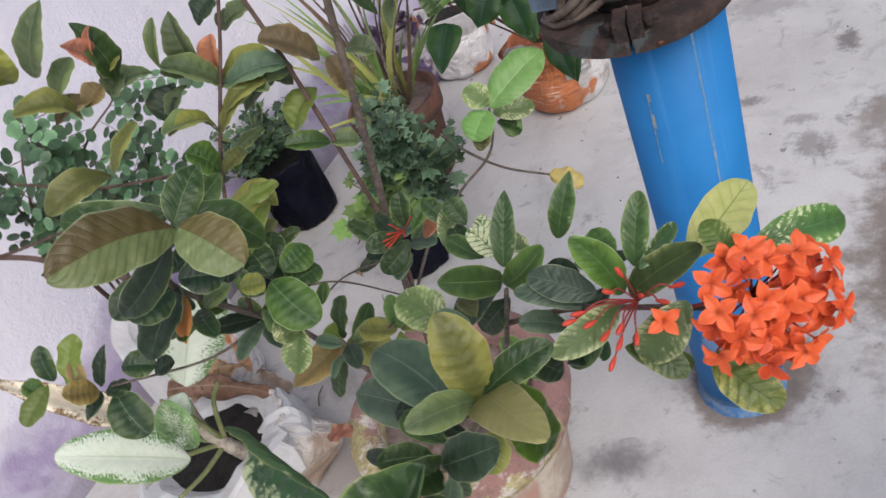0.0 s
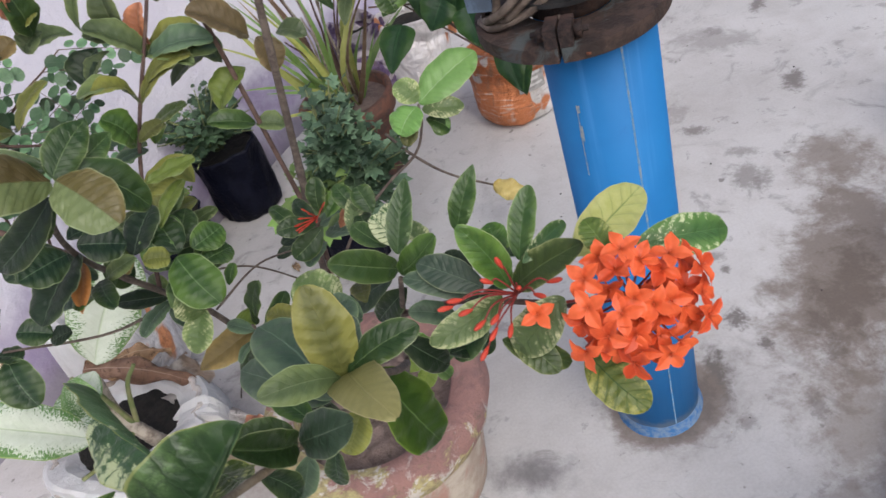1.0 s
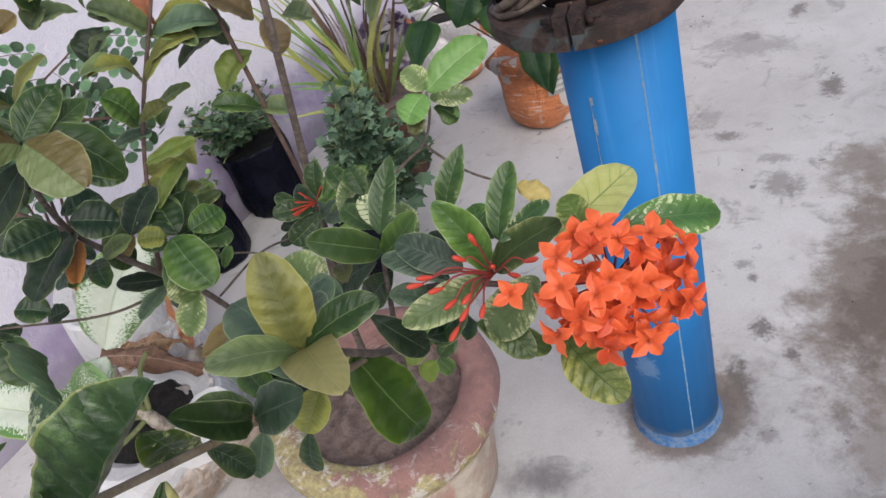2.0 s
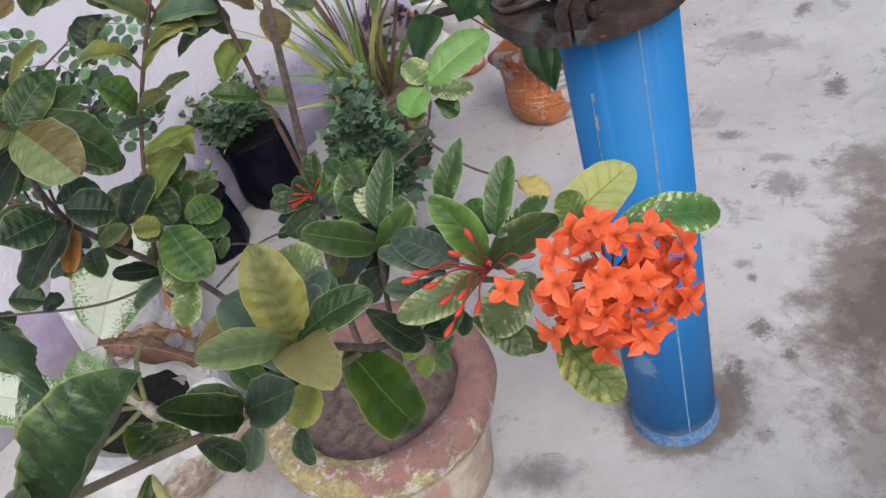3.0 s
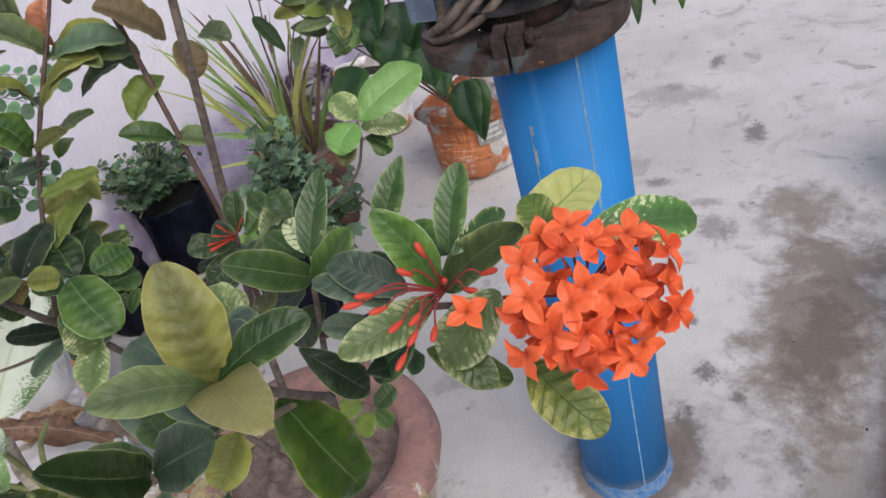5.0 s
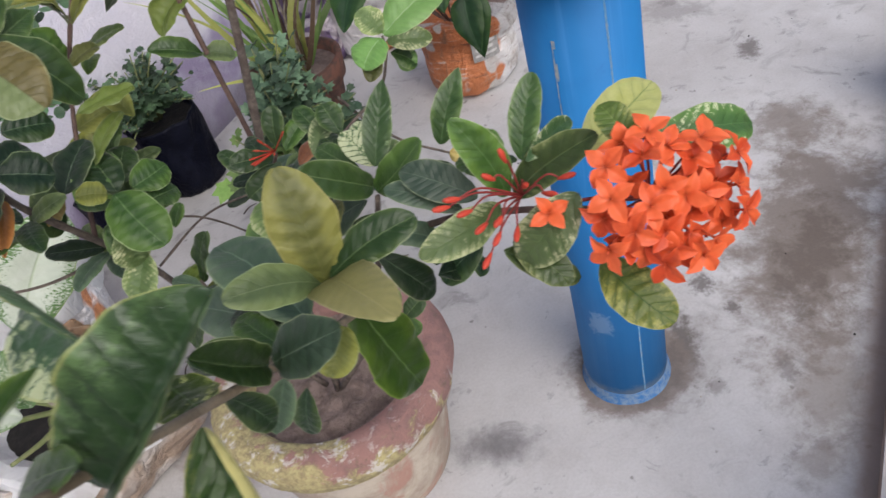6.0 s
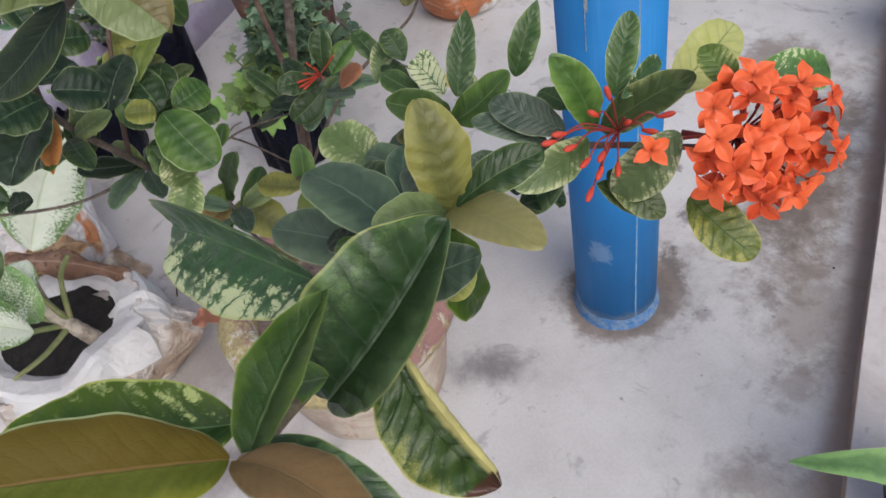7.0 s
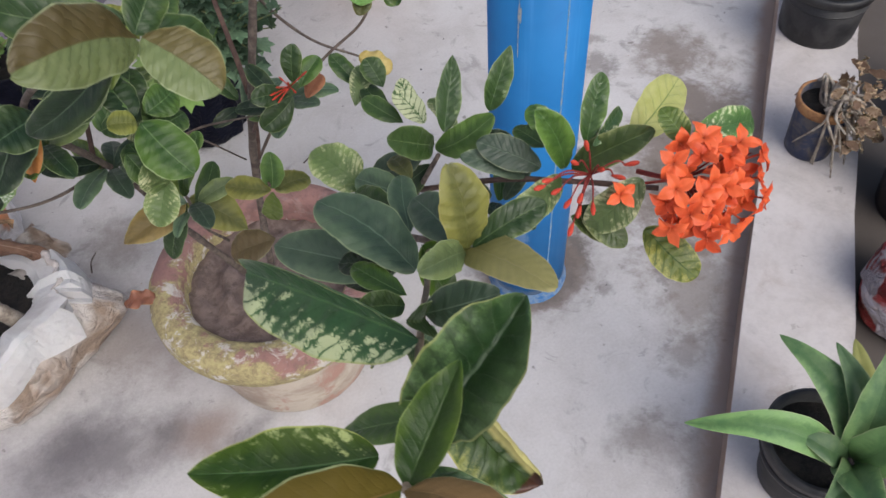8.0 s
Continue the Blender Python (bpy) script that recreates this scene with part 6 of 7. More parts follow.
# ---- bushes, bags and sacks along the wall ----
def lobed(b, uvs, at, turn, size, lobes=5):
    """A small lobed leaf with a stalk end at its base."""
    rim, n = [], lobes * 2 + 1
    for k in range(n):
        a = math.pi * (-0.12 + 1.24 * k / (n - 1))
        r = size * (1.0 if k % 2 == 0 else 0.70) * (0.72 + 0.28 * math.sin(max(0, min(math.pi, a))))
        rim.append((r * math.cos(a) * 0.95, r * math.sin(a) + size * 0.25, -0.18 * r + 0.1 * size * (k % 2)))
    c = b.verts.new(at + turn @ Vector((0, size * 0.35, 0.05 * size)))
    vs = [b.verts.new(at + turn @ Vector(p)) for p in rim]
    root = b.verts.new(at)
    ring = vs + [root]
    for i in range(len(ring)):
        f = b.faces.new((c, ring[i], ring[(i + 1) % len(ring)]))
        f.smooth = True
        for loop, uv in zip(f.loops, ((0.5, 0.5), (0.2 + 0.6 * (i % 2), 0.7), (0.7, 0.6))):
            loop[uvs].uv = uv


def bush(owner, seed, mid, spread, high, count, size, skin, name="foliage", round_leaf=False):
    """Upright shoots round mid (in the owner's space), each a stem with leaves set in turns round its upper end."""
    rnd = random.Random(seed)
    b = bmesh.new()
    uvs = b.loops.layers.uv.new("uv")
    each = 11
    tufts = []
    for k in range(max(6, count // each)):
        a, r = rnd.uniform(0, 6.283), spread * math.sqrt(rnd.uniform(0.02, 1))
        tufts.append(Vector((mid[0] + r * math.cos(a), mid[1] + r * math.sin(a), mid[2] + high * rnd.uniform(-1, 1) * (1 - 0.5 * r / spread))))
    stems = bmesh.new()
    for t in tufts:
        m = Vector((mid[0] * 0.6, mid[1] * 0.6, mid[2] * 0.55)).lerp(t, 0.4)
        lean = (t - m).normalized()
        tube(stems, [Vector((t.x * 0.1, t.y * 0.1, 0.0)), m, t], 0.003, 0.0015, 5, 3)
        first = rnd.uniform(0, 6.283)
        for k in range(each):
            g, back = first + 2.4 * k, (k / each) ** 0.8
            foot = t - lean * back * size * 4.2
            way = Vector((math.cos(g), math.sin(g), 1.1 - 1.3 * back + rnd.uniform(-0.25, 0.25))).normalized()
            up = (Vector((-0.35 * math.cos(g), -0.35 * math.sin(g) - 0.25, 1.0)) + Vector((rnd.uniform(-0.4, 0.4), rnd.uniform(-0.4, 0.4), 0))).normalized()
            side = way.cross(up).normalized()
            up = side.cross(way)
            turn = Matrix(((side.x, way.x, up.x), (side.y, way.y, up.y), (side.z, way.z, up.z)))
            lobed(b, uvs, foot + way * size * 0.25, turn, size * (0.45 + 0.75 * back) * rnd.uniform(0.8, 1.2), 3 if round_leaf else 5)
    foliage = part(name, b, skin, owner)
    foliage["kind"] = "stuff"
    stalks = part("stem", stems, GREEN_STEM, owner)
    stalks["kind"] = "stuff"


def nursery_bag(x, y, r, h, label, tilt=0.0, seed=0.0):
    bag = thing("nursery_bag", x, y, 0, label, "plant bag", "black nursery bags")
    b = bmesh.new()
    lathe(b, [(0, 0), (r * 0.86, 0), (r * 0.95, 0.012), (r * 0.98, h * 0.15), (r, h * 0.3), (r, h * 0.42), (r * 0.99, h * 0.55), (r * 0.98, h * 0.7), (r, h * 0.82), (r * 1.03, h * 0.94), (r * 1.06, h), (r * 1.0, h * 0.995), (r * 0.96, h * 0.88), (r * 0.4, h * 0.87), (0, h * 0.87)], 64, 0.11, 3, seed)
    for v in b.verts:
        q = Vector((v.co.x * 26, v.co.y * 26, v.co.z * 9 + seed * 7))
        k = 1 + 0.16 * (0.3 - abs(noise.noise(q))) + 0.06 * (0.3 - abs(noise.noise(q * 2.6)))
        v.co.x, v.co.y = v.co.x * k, v.co.y * k
        v.co.x += tilt * v.co.z
        v.co.z += 0.012 * noise.noise(v.co * 18 + Vector((seed, 0, 0))) * (v.co.z / h)
    part("film", b, BLACK, bag)
    b = bmesh.new()
    lathe(b, [(0.94 * r, h * 0.885), (r * 0.5, h * 0.9), (0, h * 0.91)], 24, 0.05, 4)
    for v in b.verts:
        v.co.x += tilt * v.co.z
        v.co.z += 0.008 * noise.noise(v.co * 40)
    part("soil", b, DARK_SOIL, bag)
    return bag


nursery_bag(-0.445, 2.235, 0.102, 0.245, "black plastic nursery bag standing by the wall", 0.0, 1)
nursery_bag(-0.635, 2.035, 0.085, 0.20, "small black plastic nursery bag by the wall", 0.0, 2)
nursery_bag(-0.165, 1.76, 0.095, 0.25, "black plastic nursery bag with a chrysanthemum", 0.05, 3)

mum = thing("chrysanthemum", -0.455, 2.235, 0.235, "small grey-green chrysanthemum in a black nursery bag", "plant", "chrysanthemums")
bush(mum, 11, (0.0, -0.06, 0.12), 0.15, 0.11, 640, 0.029, L_MUMD)
mum = thing("chrysanthemum", -0.635, 2.035, 0.175, "small light green chrysanthemum in a black nursery bag", "plant", "chrysanthemums")
bush(mum, 12, (0.02, -0.05, 0.09), 0.09, 0.07, 160, 0.02, L_MUMY)
mum = thing("chrysanthemum", -0.165, 1.76, 0.22, "bushy grey-green chrysanthemum spilling over its bag", "plant", "chrysanthemums")
bush(mum, 13, (0.075, -0.11, 0.27), 0.11, 0.15, 420, 0.042, L_MUM)
bush(mum, 15, (0.15, -0.06, 0.10), 0.12, 0.09, 210, 0.042, L_MUM, "side_foliage")
bush(mum, 14, (-0.02, -0.14, 0.13), 0.13, 0.09, 150, 0.040, L_MUMY, "light_foliage")

# clay pot with strap-leaved plant
CLX, CLY = -0.035, 2.14
clay = thing("clay_pot", CLX, CLY, 0, "dull brown terracotta pot with strap leaves", "pot")
b = bmesh.new()
lathe(b, [(0, 0), (0.095, 0), (0.128, 0.22), (0.142, 0.224), (0.146, 0.282), (0.132, 0.285), (0.125, 0.25), (0.0, 0.245)], 48, 0.012)
part("body", b, CLAY, clay)
b = bmesh.new()
lathe(b, [(0.128, 0.252), (0.07, 0.262), (0, 0.268)], 24, 0.05, 4)
part("soil", b, SOIL, clay)
straps = thing("strap_plant", CLX, CLY, 0.26, "green and yellowing strap leaves with dry stalks in a clay pot", "plant")
for k in range(38):
    rnd = random.Random(200 + k)
    a, h, out = rnd.uniform(0, 6.283), rnd.uniform(0.12, 0.50), rnd.uniform(0.04, 0.20)
    foot = (CLX + 0.05 * math.cos(a), CLY + 0.05 * math.sin(a), 0.258)
    tip = (foot[0] + out * math.cos(a), foot[1] + out * math.sin(a) - 0.05, 0.258 + h)
    skin = (L_STRAP, L_STRAPY, L_STRAP, L_STRAPY, L_DRYL, L_STRAP)[k % 6]
    blade(straps, skin, foot, tip, rnd.uniform(0.009, 0.021), (-math.cos(a) * 0.4, -0.7, 0.5), arch=rnd.uniform(0.02, 0.14), fold=0.3, shape="l", nv=10, nu=2, curl=rnd.uniform(0.1, 0.5))
for k in range(13):
    rnd = random.Random(300 + k)
    a, h, out = rnd.uniform(0, 6.283), rnd.uniform(0.22, 0.5), rnd.uniform(0.03, 0.18)
    rod(straps, [(CLX + 0.04 * math.cos(a), CLY + 0.04 * math.sin(a), 0.258), (CLX + out * 0.5 * math.cos(a), CLY + out * 0.5 * math.sin(a), 0.258 + h * 0.6), (CLX + out * math.cos(a), CLY + out * math.sin(a) - 0.03, 0.258 + h)], 0.0036, 0.0020, BARK_RED if k % 3 else STRAW, "stalk", 0.5)


def around(count, seed, amount):
    """A closed zigzag of straight facets: a factor for each angle, with sharp folds at uneven places."""
    rnd = random.Random(seed)
    at = sorted((k + rnd.uniform(-0.35, 0.35)) / count for k in range(count))
    high = [rnd.uniform(-1, 1) * amount for k in range(count)]
    at, high = [at[-1] - 1, *at, at[0] + 1], [high[-1], *high, high[0]]

    def factor(turn):
        turn = turn % 1.0
        for k in range(len(at) - 1):
            if at[k] <= turn <= at[k + 1]:
                return high[k] + (high[k + 1] - high[k]) * (turn - at[k]) / (at[k + 1] - at[k])
        return 0.0

    return factor


def grow_sack(x, y, r, h, cloth, label, seed, squash=1.0, collar=0.3, group="printed sacks", trim=None, mouth=0.84, skirt=1.0, pleats=0.0, tail=None):
    """A plastic sack cut open as a planter: creased sides, a folded collar of thin film and soil inside."""
    ob = thing("planter_sack", x, y, 0, label, "sack", group)
    b = bmesh.new()
    prof = [(0, 0), (r * 0.8, 0), (r * 0.93, 0.012)]
    prof += [(r * (0.95 + 0.12 * math.sin(math.pi * min(1, k / 9))), h * k / 10) for k in range(1, 10)]
    prof += [(r * 0.97, h * 0.98), (r * 0.92, h * 0.98), (r * 0.86, h * 0.8), (0, h * 0.8)]
    lathe(b, prof, 110, 0.0, 3, seed, squash)
    folds = [around(17, seed * 10 + k, 0.085) for k in range(4)]
    for v in b.verts:
        turn = math.atan2(v.co.y, v.co.x) / (2 * math.pi)
        level = max(0.0, min(2.999, 3 * v.co.z / h))
        k = int(level)
        crease = folds[k](turn) + (folds[k + 1](turn) - folds[k](turn)) * (level - k)
        q = v.co * 26 + Vector((seed, 0, 0))
        if pleats:
            crease += pleats * abs(math.sin(math.pi * (turn * 31 + 0.8 * noise.noise((v.co.z * 9, turn * 6, seed))))) * (0.3 + 0.7 * v.co.z / h)
        if tail is not None and 0.01 < v.co.z < 0.97 * h and math.hypot(v.co.x, v.co.y) > 0.9 * r:
            off = (turn * 360 - tail + 180) % 360 - 180
            crease += 0.42 * math.exp(-(off / 15) ** 2 - ((v.co.z / h - 0.42) / 0.3) ** 2)
        crease += 0.035 * (0.5 - abs(noise.noise(q))) + 0.02 * (0.5 - abs(noise.noise(q * 2.7)))
        v.co.x, v.co.y = v.co.x * (1 + crease), v.co.y * (1 + crease)
    part("cloth", b, cloth, ob, "", bool(pleats))
    b = bmesh.new()
    seg, steps = 110, [(mouth, 0.86), (0.45 * mouth + 0.5, 1.0), (0.97, 1.04), (1.04, 1.02), (1.09, 0.90), (1.12, 0.76), (1.13, 0.62)]
    rise, wide, low = around(7, seed + 50, collar * 0.45), around(9, seed + 51, 0.13), around(7, seed + 52, 0.22)
    rings = []
    for i in range(seg):
        turn, ring = i / seg, []
        a = 2 * math.pi * turn
        for k, (rr, zz) in enumerate(steps):
            out = rr * (1 + wide(turn + 0.01 * k) * (0.35 + 0.2 * k) + 0.02 * (0.5 - abs(noise.noise((math.cos(a) * 9, math.sin(a) * 9, k * 0.6 + seed)))))
            z = h * ((1.02 - (1.02 - zz) * skirt if k > 3 else zz) + rise(turn) + (low(turn) * skirt * (k - 3) / 3 if k > 3 else 0))
            ring.append(b.verts.new((r * out * math.cos(a), r * out * math.sin(a) * squash, max(0.01, z))))
        rings.append(ring)
    for i in range(seg):
        p, q = rings[i], rings[(i + 1) % seg]
        for k in range(len(steps) - 1):
            b.faces.new((p[k], q[k], q[k + 1], p[k + 1]))
    bmesh.ops.solidify(b, geom=b.faces[:], thickness=0.0012)
    part("collar", b, trim or cloth, ob, "folded-down crumpled edge", False)
    b = bmesh.new()
    lathe(b, [(r * 0.88, h * 0.82), (r * 0.5, h * 0.84), (0, h * 0.85)], 30, 0.05, 4, seed, squash)
    for v in b.verts:
        v.co.z += 0.01 * noise.noise(v.co * 35)
    part("soil", b, DARK_SOIL, ob)
    return ob


orange_bag = grow_sack(0.485, 2.165, 0.132, 0.225, SACK_ORANGE, "orange and white printed plastic sack filled with soil", 3, collar=0.2, mouth=0.3, skirt=0.4)
SACK_GREY = speckled("faded grey label print", (0.30, 0.29, 0.28), (0.20, 0.19, 0.19), 60, 0.6)
SACK_INK = speckled("pale letters of the label", (0.52, 0.51, 0.50), (0.40, 0.39, 0.38), 60, 0.6)
for z0, z1, t0, t1, lift, ink in ((0.128, 0.198, 258, 292, 0.006, SACK_GREY), (0.178, 0.188, 261, 288, 0.0085, SACK_INK), (0.160, 0.170, 262, 284, 0.0085, SACK_INK), (0.142, 0.150, 261, 289, 0.0085, SACK_INK)):
    b = bmesh.new()
    rows = [[b.verts.new((0.145 * math.cos(radians(t0 + (t1 - t0) * i / 8)) * (1 + lift), 0.145 * math.sin(radians(t0 + (t1 - t0) * i / 8)) * (1 + lift), z)) for i in range(9)] for z in (z0, z1)]
    for i in range(8):
        b.faces.new((rows[0][i], rows[0][i + 1], rows[1][i + 1], rows[1][i]))
    part("label" if ink is SACK_GREY else "label_bar", b, ink, orange_bag, "faded grey printed label" if ink is SACK_GREY else "")
grow_sack(0.275, 2.63, 0.115, 0.23, SACK_PRINT, "white sack with orange print used as planter", 7)
grow_sack(0.085, 2.66, 0.10, 0.24, SACK_MAUVE, "mauve and white printed sack beside the wall", 9)
grow_sack(-0.80, 1.63, 0.125, 0.31, SACK_PRINT, "white sack with faded orange print near the wall", 13, trim=SACK_WHITE, mouth=0.4)
white_sack = grow_sack(-0.755, 1.27, 0.172, 0.21, SACK_DIRTY, "soiled white woven sack, rolled open and full of soil", 21, 1.0, 0.30, "", SACK_WHITE, 0.60, 0.75, pleats=0.07, tail=-10)
# folded flaps of the white sack
def flap(owner, x, y, z, wide, deep, turn, pitch, cloth, seed):
    b = bmesh.new()
    grid = [[b.verts.new((wide * (i / 10 - 0.5), deep * (j / 10 - 0.5), 0.05 * noise.noise((i * 0.35, j * 0.35, seed)) + 0.016 * noise.noise((i * 1.1, j * 1.1, seed)) - 0.9 * (i / 10 - 0.5) ** 2 * wide)) for j in range(11)] for i in range(11)]
    for i in range(10):
        for j in range(10):
            b.faces.new((grid[i][j], grid[i + 1][j], grid[i + 1][j + 1], grid[i][j + 1]))
    bmesh.ops.solidify(b, geom=b.faces[:], thickness=0.002)
    ob = part("flap", b, cloth, owner)
    ob.matrix_basis = world_of(owner).inverted() @ pose(x, y, z, pitch, 0, turn)
    return ob


flap(white_sack, -0.62, 1.36, 0.19, 0.12, 0.10, 120, -35, SACK_DIRTY, 8)

# round-leaved sapling in the orange sack
sapling = thing("sapling", -0.86, 1.66, 0.25, "thin sapling with many small round fresh leaves", "plant")
SPRIGS = [((0.14, -0.31, 0.54), (0.24, -0.26, 0.76)), ((0.18, -0.3, 0.54), (0.27, -0.28, 0.67)), ((0.19, -0.28, 0.48), (0.29, -0.25, 0.58)), ((0.22, -0.23, 0.56), (0.39, -0.18, 0.68)), ((0.13, -0.3, 0.57), (0.19, -0.36, 0.69)), ((0.21, -0.22, 0.46), (0.33, -0.19, 0.53))]
b = bmesh.new()
leaves = bmesh.new()
uvs = leaves.loops.layers.uv.new("uv")
rnd = random.Random(77)
for mid, end in SPRIGS:
    tube(b, [(0, 0, 0), mid, end], 0.004, 0.0015, 6, 4)
    line = spline([(0, 0, 0), mid, end], 12)
    for i in (14, 16, 18, 19, 21, 22, 24):
        way = Vector((rnd.uniform(-1, 1), rnd.uniform(-0.9, 0.3), rnd.uniform(-0.3, 0.5))).normalized()
        reach, drop = rnd.uniform(0.10, 0.16), rnd.uniform(0.1, 0.4)
        ribs = [line[i] + way * reach * k / 6 - Vector((0, 0, drop * reach * (k / 6) ** 2)) for k in range(7)]
        tube(b, ribs[::2], 0.0009, 0.0006, 4, 2)
        face = (Vector((0, -0.45, 0.8)) + Vector((rnd.uniform(-0.5, 0.5), rnd.uniform(-0.5, 0.5), 0))).normalized()
        side = way.cross(face).normalized()
        for k in range(1, 7):
            for s in (-1, 1):
                size = rnd.uniform(0.009, 0.0145)
                up = (face + side * s * rnd.uniform(-0.2, 0.5) + way * rnd.uniform(-0.3, 0.3)).normalized()
                c = ribs[k] + side * s * size * 1.25 + up * rnd.uniform(-0.002, 0.002)
                x = (side * s - up * up.dot(side * s)).normalized()
                y = up.cross(x)
                mid_v = leaves.verts.new(c - up * size * 0.15)
                vs = [leaves.verts.new(c + x * size * 1.1 * math.cos(g) + y * size * 0.9 * math.sin(g)) for g in (6.283 * m / 9 for m in range(9))]
                for m in range(9):
                    f = leaves.faces.new((mid_v, vs[m], vs[(m + 1) % 9]))
                    for loop, at in zip(f.loops, ((0.5, 0.5), (0.5 + 0.4 * math.cos(6.283 * m / 9), 0.5 + 0.4 * math.sin(6.283 * m / 9)), (0.5 + 0.4 * math.cos(6.283 * (m + 1) / 9), 0.5 + 0.4 * math.sin(6.283 * (m + 1) / 9)))):
                        loop[uvs].uv = at
twigs = part("twig", b, BARK_RED, sapling)
twigs["kind"] = "stuff"
foliage = part("foliage", leaves, L_ROUND, sapling)
foliage["kind"] = "stuff"

# plant with heart-shaped leaves in the orange sack behind the well
heart_plant = thing("heart_leaf_plant", 0.475, 2.165, 0.18, "plant with dark heart-shaped leaves growing from the orange sack", "plant")
rod(heart_plant, [(0.46, 2.15, 0.18), (0.40, 1.98, 0.42), (0.30, 1.82, 0.60), (0.26, 1.78, 0.72)], 0.005, 0.0025, BARK_RED)
rod(heart_plant, [(0.42, 2.03, 0.36), (0.42, 1.80, 0.48), (0.38, 1.66, 0.46)], 0.003, 0.002, BARK_RED)
rod(heart_plant, [(0.33, 1.87, 0.55), (0.20, 1.80, 0.62), (0.10, 1.78, 0.66)], 0.003, 0.002, BARK_RED)
rod(heart_plant, [(0.26, 1.78, 0.72), (0.16, 1.80, 0.80), (0.08, 1.84, 0.82)], 0.003, 0.002, BARK_RED)
rod(heart_plant, [(0.47, 2.16, 0.20), (0.60, 2.02, 0.55), (0.76, 1.82, 0.74), (0.86, 1.74, 0.82)], 0.004, 0.002, BARK_RED)
# dark heart-shaped leaves over the sacks
blade(heart_plant, L_HEART, (0.160, 1.766, 0.596), (0.092, 1.700, 0.520), 0.090, (-0.13, -0.69, 0.71), shape="h")
blade(heart_plant, L_HEART, (0.402, 1.704, 0.492), (0.386, 1.655, 0.351), 0.079, (-0.28, -0.90, 0.34), shape="h")
blade(heart_plant, L_HEART, (0.298, 1.847, 0.647), (0.247, 1.783, 0.549), 0.119, (-0.24, -0.75, 0.61), shape="h")
blade(heart_plant, L_HEART, (0.352, 1.803, 0.510), (0.340, 1.753, 0.447), 0.064, (-0.17, -0.75, 0.63), shape="h")
blade(heart_plant, L_HEART, (0.331, 1.787, 0.647), (0.283, 1.756, 0.551), 0.092, (-0.35, -0.83, 0.44), shape="h")
blade(heart_plant, L_HEART, (0.374, 1.834, 0.653), (0.363, 1.778, 0.560), 0.097, (-0.17, -0.83, 0.53), shape="h")
blade(heart_plant, L_HEART, (0.296, 1.648, 0.632), (0.294, 1.605, 0.551), 0.080, (-0.06, -0.88, 0.46), shape="h")
blade(heart_plant, L_HEART, (0.260, 1.715, 0.640), (0.211, 1.697, 0.585), 0.092, (-0.31, -0.79, 0.54), shape="h")
blade(heart_plant, L_HEART, (0.361, 1.616, 0.537), (0.353, 1.552, 0.429), 0.073, (-0.13, -0.85, 0.51), shape="h")
blade(heart_plant, L_HEART, (0.244, 1.760, 0.690), (0.221, 1.720, 0.583), 0.088, (-0.40, -0.80, 0.40), shape="h")
blade(heart_plant, L_HEART, (0.296, 1.760, 0.704), (0.264, 1.720, 0.602), 0.085, (-0.30, -0.90, 0.30), shape="h")
blade(heart_plant, L_HEART, (0.240, 1.800, 0.727), (0.226, 1.730, 0.650), 0.075, (-0.50, -0.80, 0.30), shape="h")
blade(heart_plant, L_MID, (0.192, 1.818, 0.673), (0.125, 1.784, 0.623), 0.077, (-0.06, -0.79, 0.61), shape="h")
blade(heart_plant, L_GREEN, (0.265, 1.909, 0.655), (0.174, 1.915, 0.641), 0.088, (-0.14, -0.85, 0.52), shape="h")
blade(heart_plant, L_DULL, (0.209, 1.930, 0.697), (0.121, 1.936, 0.690), 0.053, (-0.10, -0.86, 0.50), shape="p", fold=.5)
blade(heart_plant, L_GREEN, (0.256, 1.934, 0.729), (0.305, 1.907, 0.670), 0.058, (0.02, -0.90, 0.43), shape="p")
blade(heart_plant, L_DULL, (0.142, 1.965, 0.624), (0.060, 1.982, 0.660), 0.045, (0.04, -0.87, 0.50), shape="p", fold=.5)
blade(heart_plant, L_DULL, (0.156, 1.995, 0.719), (0.060, 2.000, 0.717), 0.039, (-0.06, -0.88, 0.48), shape="p", fold=.5)
blade(heart_plant, L_DULL, (0.221, 1.982, 0.700), (0.204, 2.005, 0.771), 0.045, (0.10, -0.94, 0.32), shape="p")
blade(heart_plant, L_MID, (0.139, 1.808, 0.685), (0.158, 1.780, 0.625), 0.071, (0.10, -0.89, 0.45), shape="e")
blade(heart_plant, L_GREEN, (0.795, 1.627, 0.645), (0.774, 1.583, 0.527), 0.030, (-0.40, -0.83, 0.38), shape="p")
blade(heart_plant, L_GREEN, (0.832, 1.605, 0.638), (0.815, 1.577, 0.558), 0.019, (-0.49, -0.79, 0.37), shape="p")
blade(heart_plant, L_GREEN, (0.869, 1.581, 0.631), (0.862, 1.543, 0.542), 0.025, (-0.27, -0.88, 0.40), shape="p")
blade(heart_plant, L_MID, (0.859, 1.610, 0.628), (0.843, 1.590, 0.563), 0.019, (-0.56, -0.74, 0.38), shape="p")

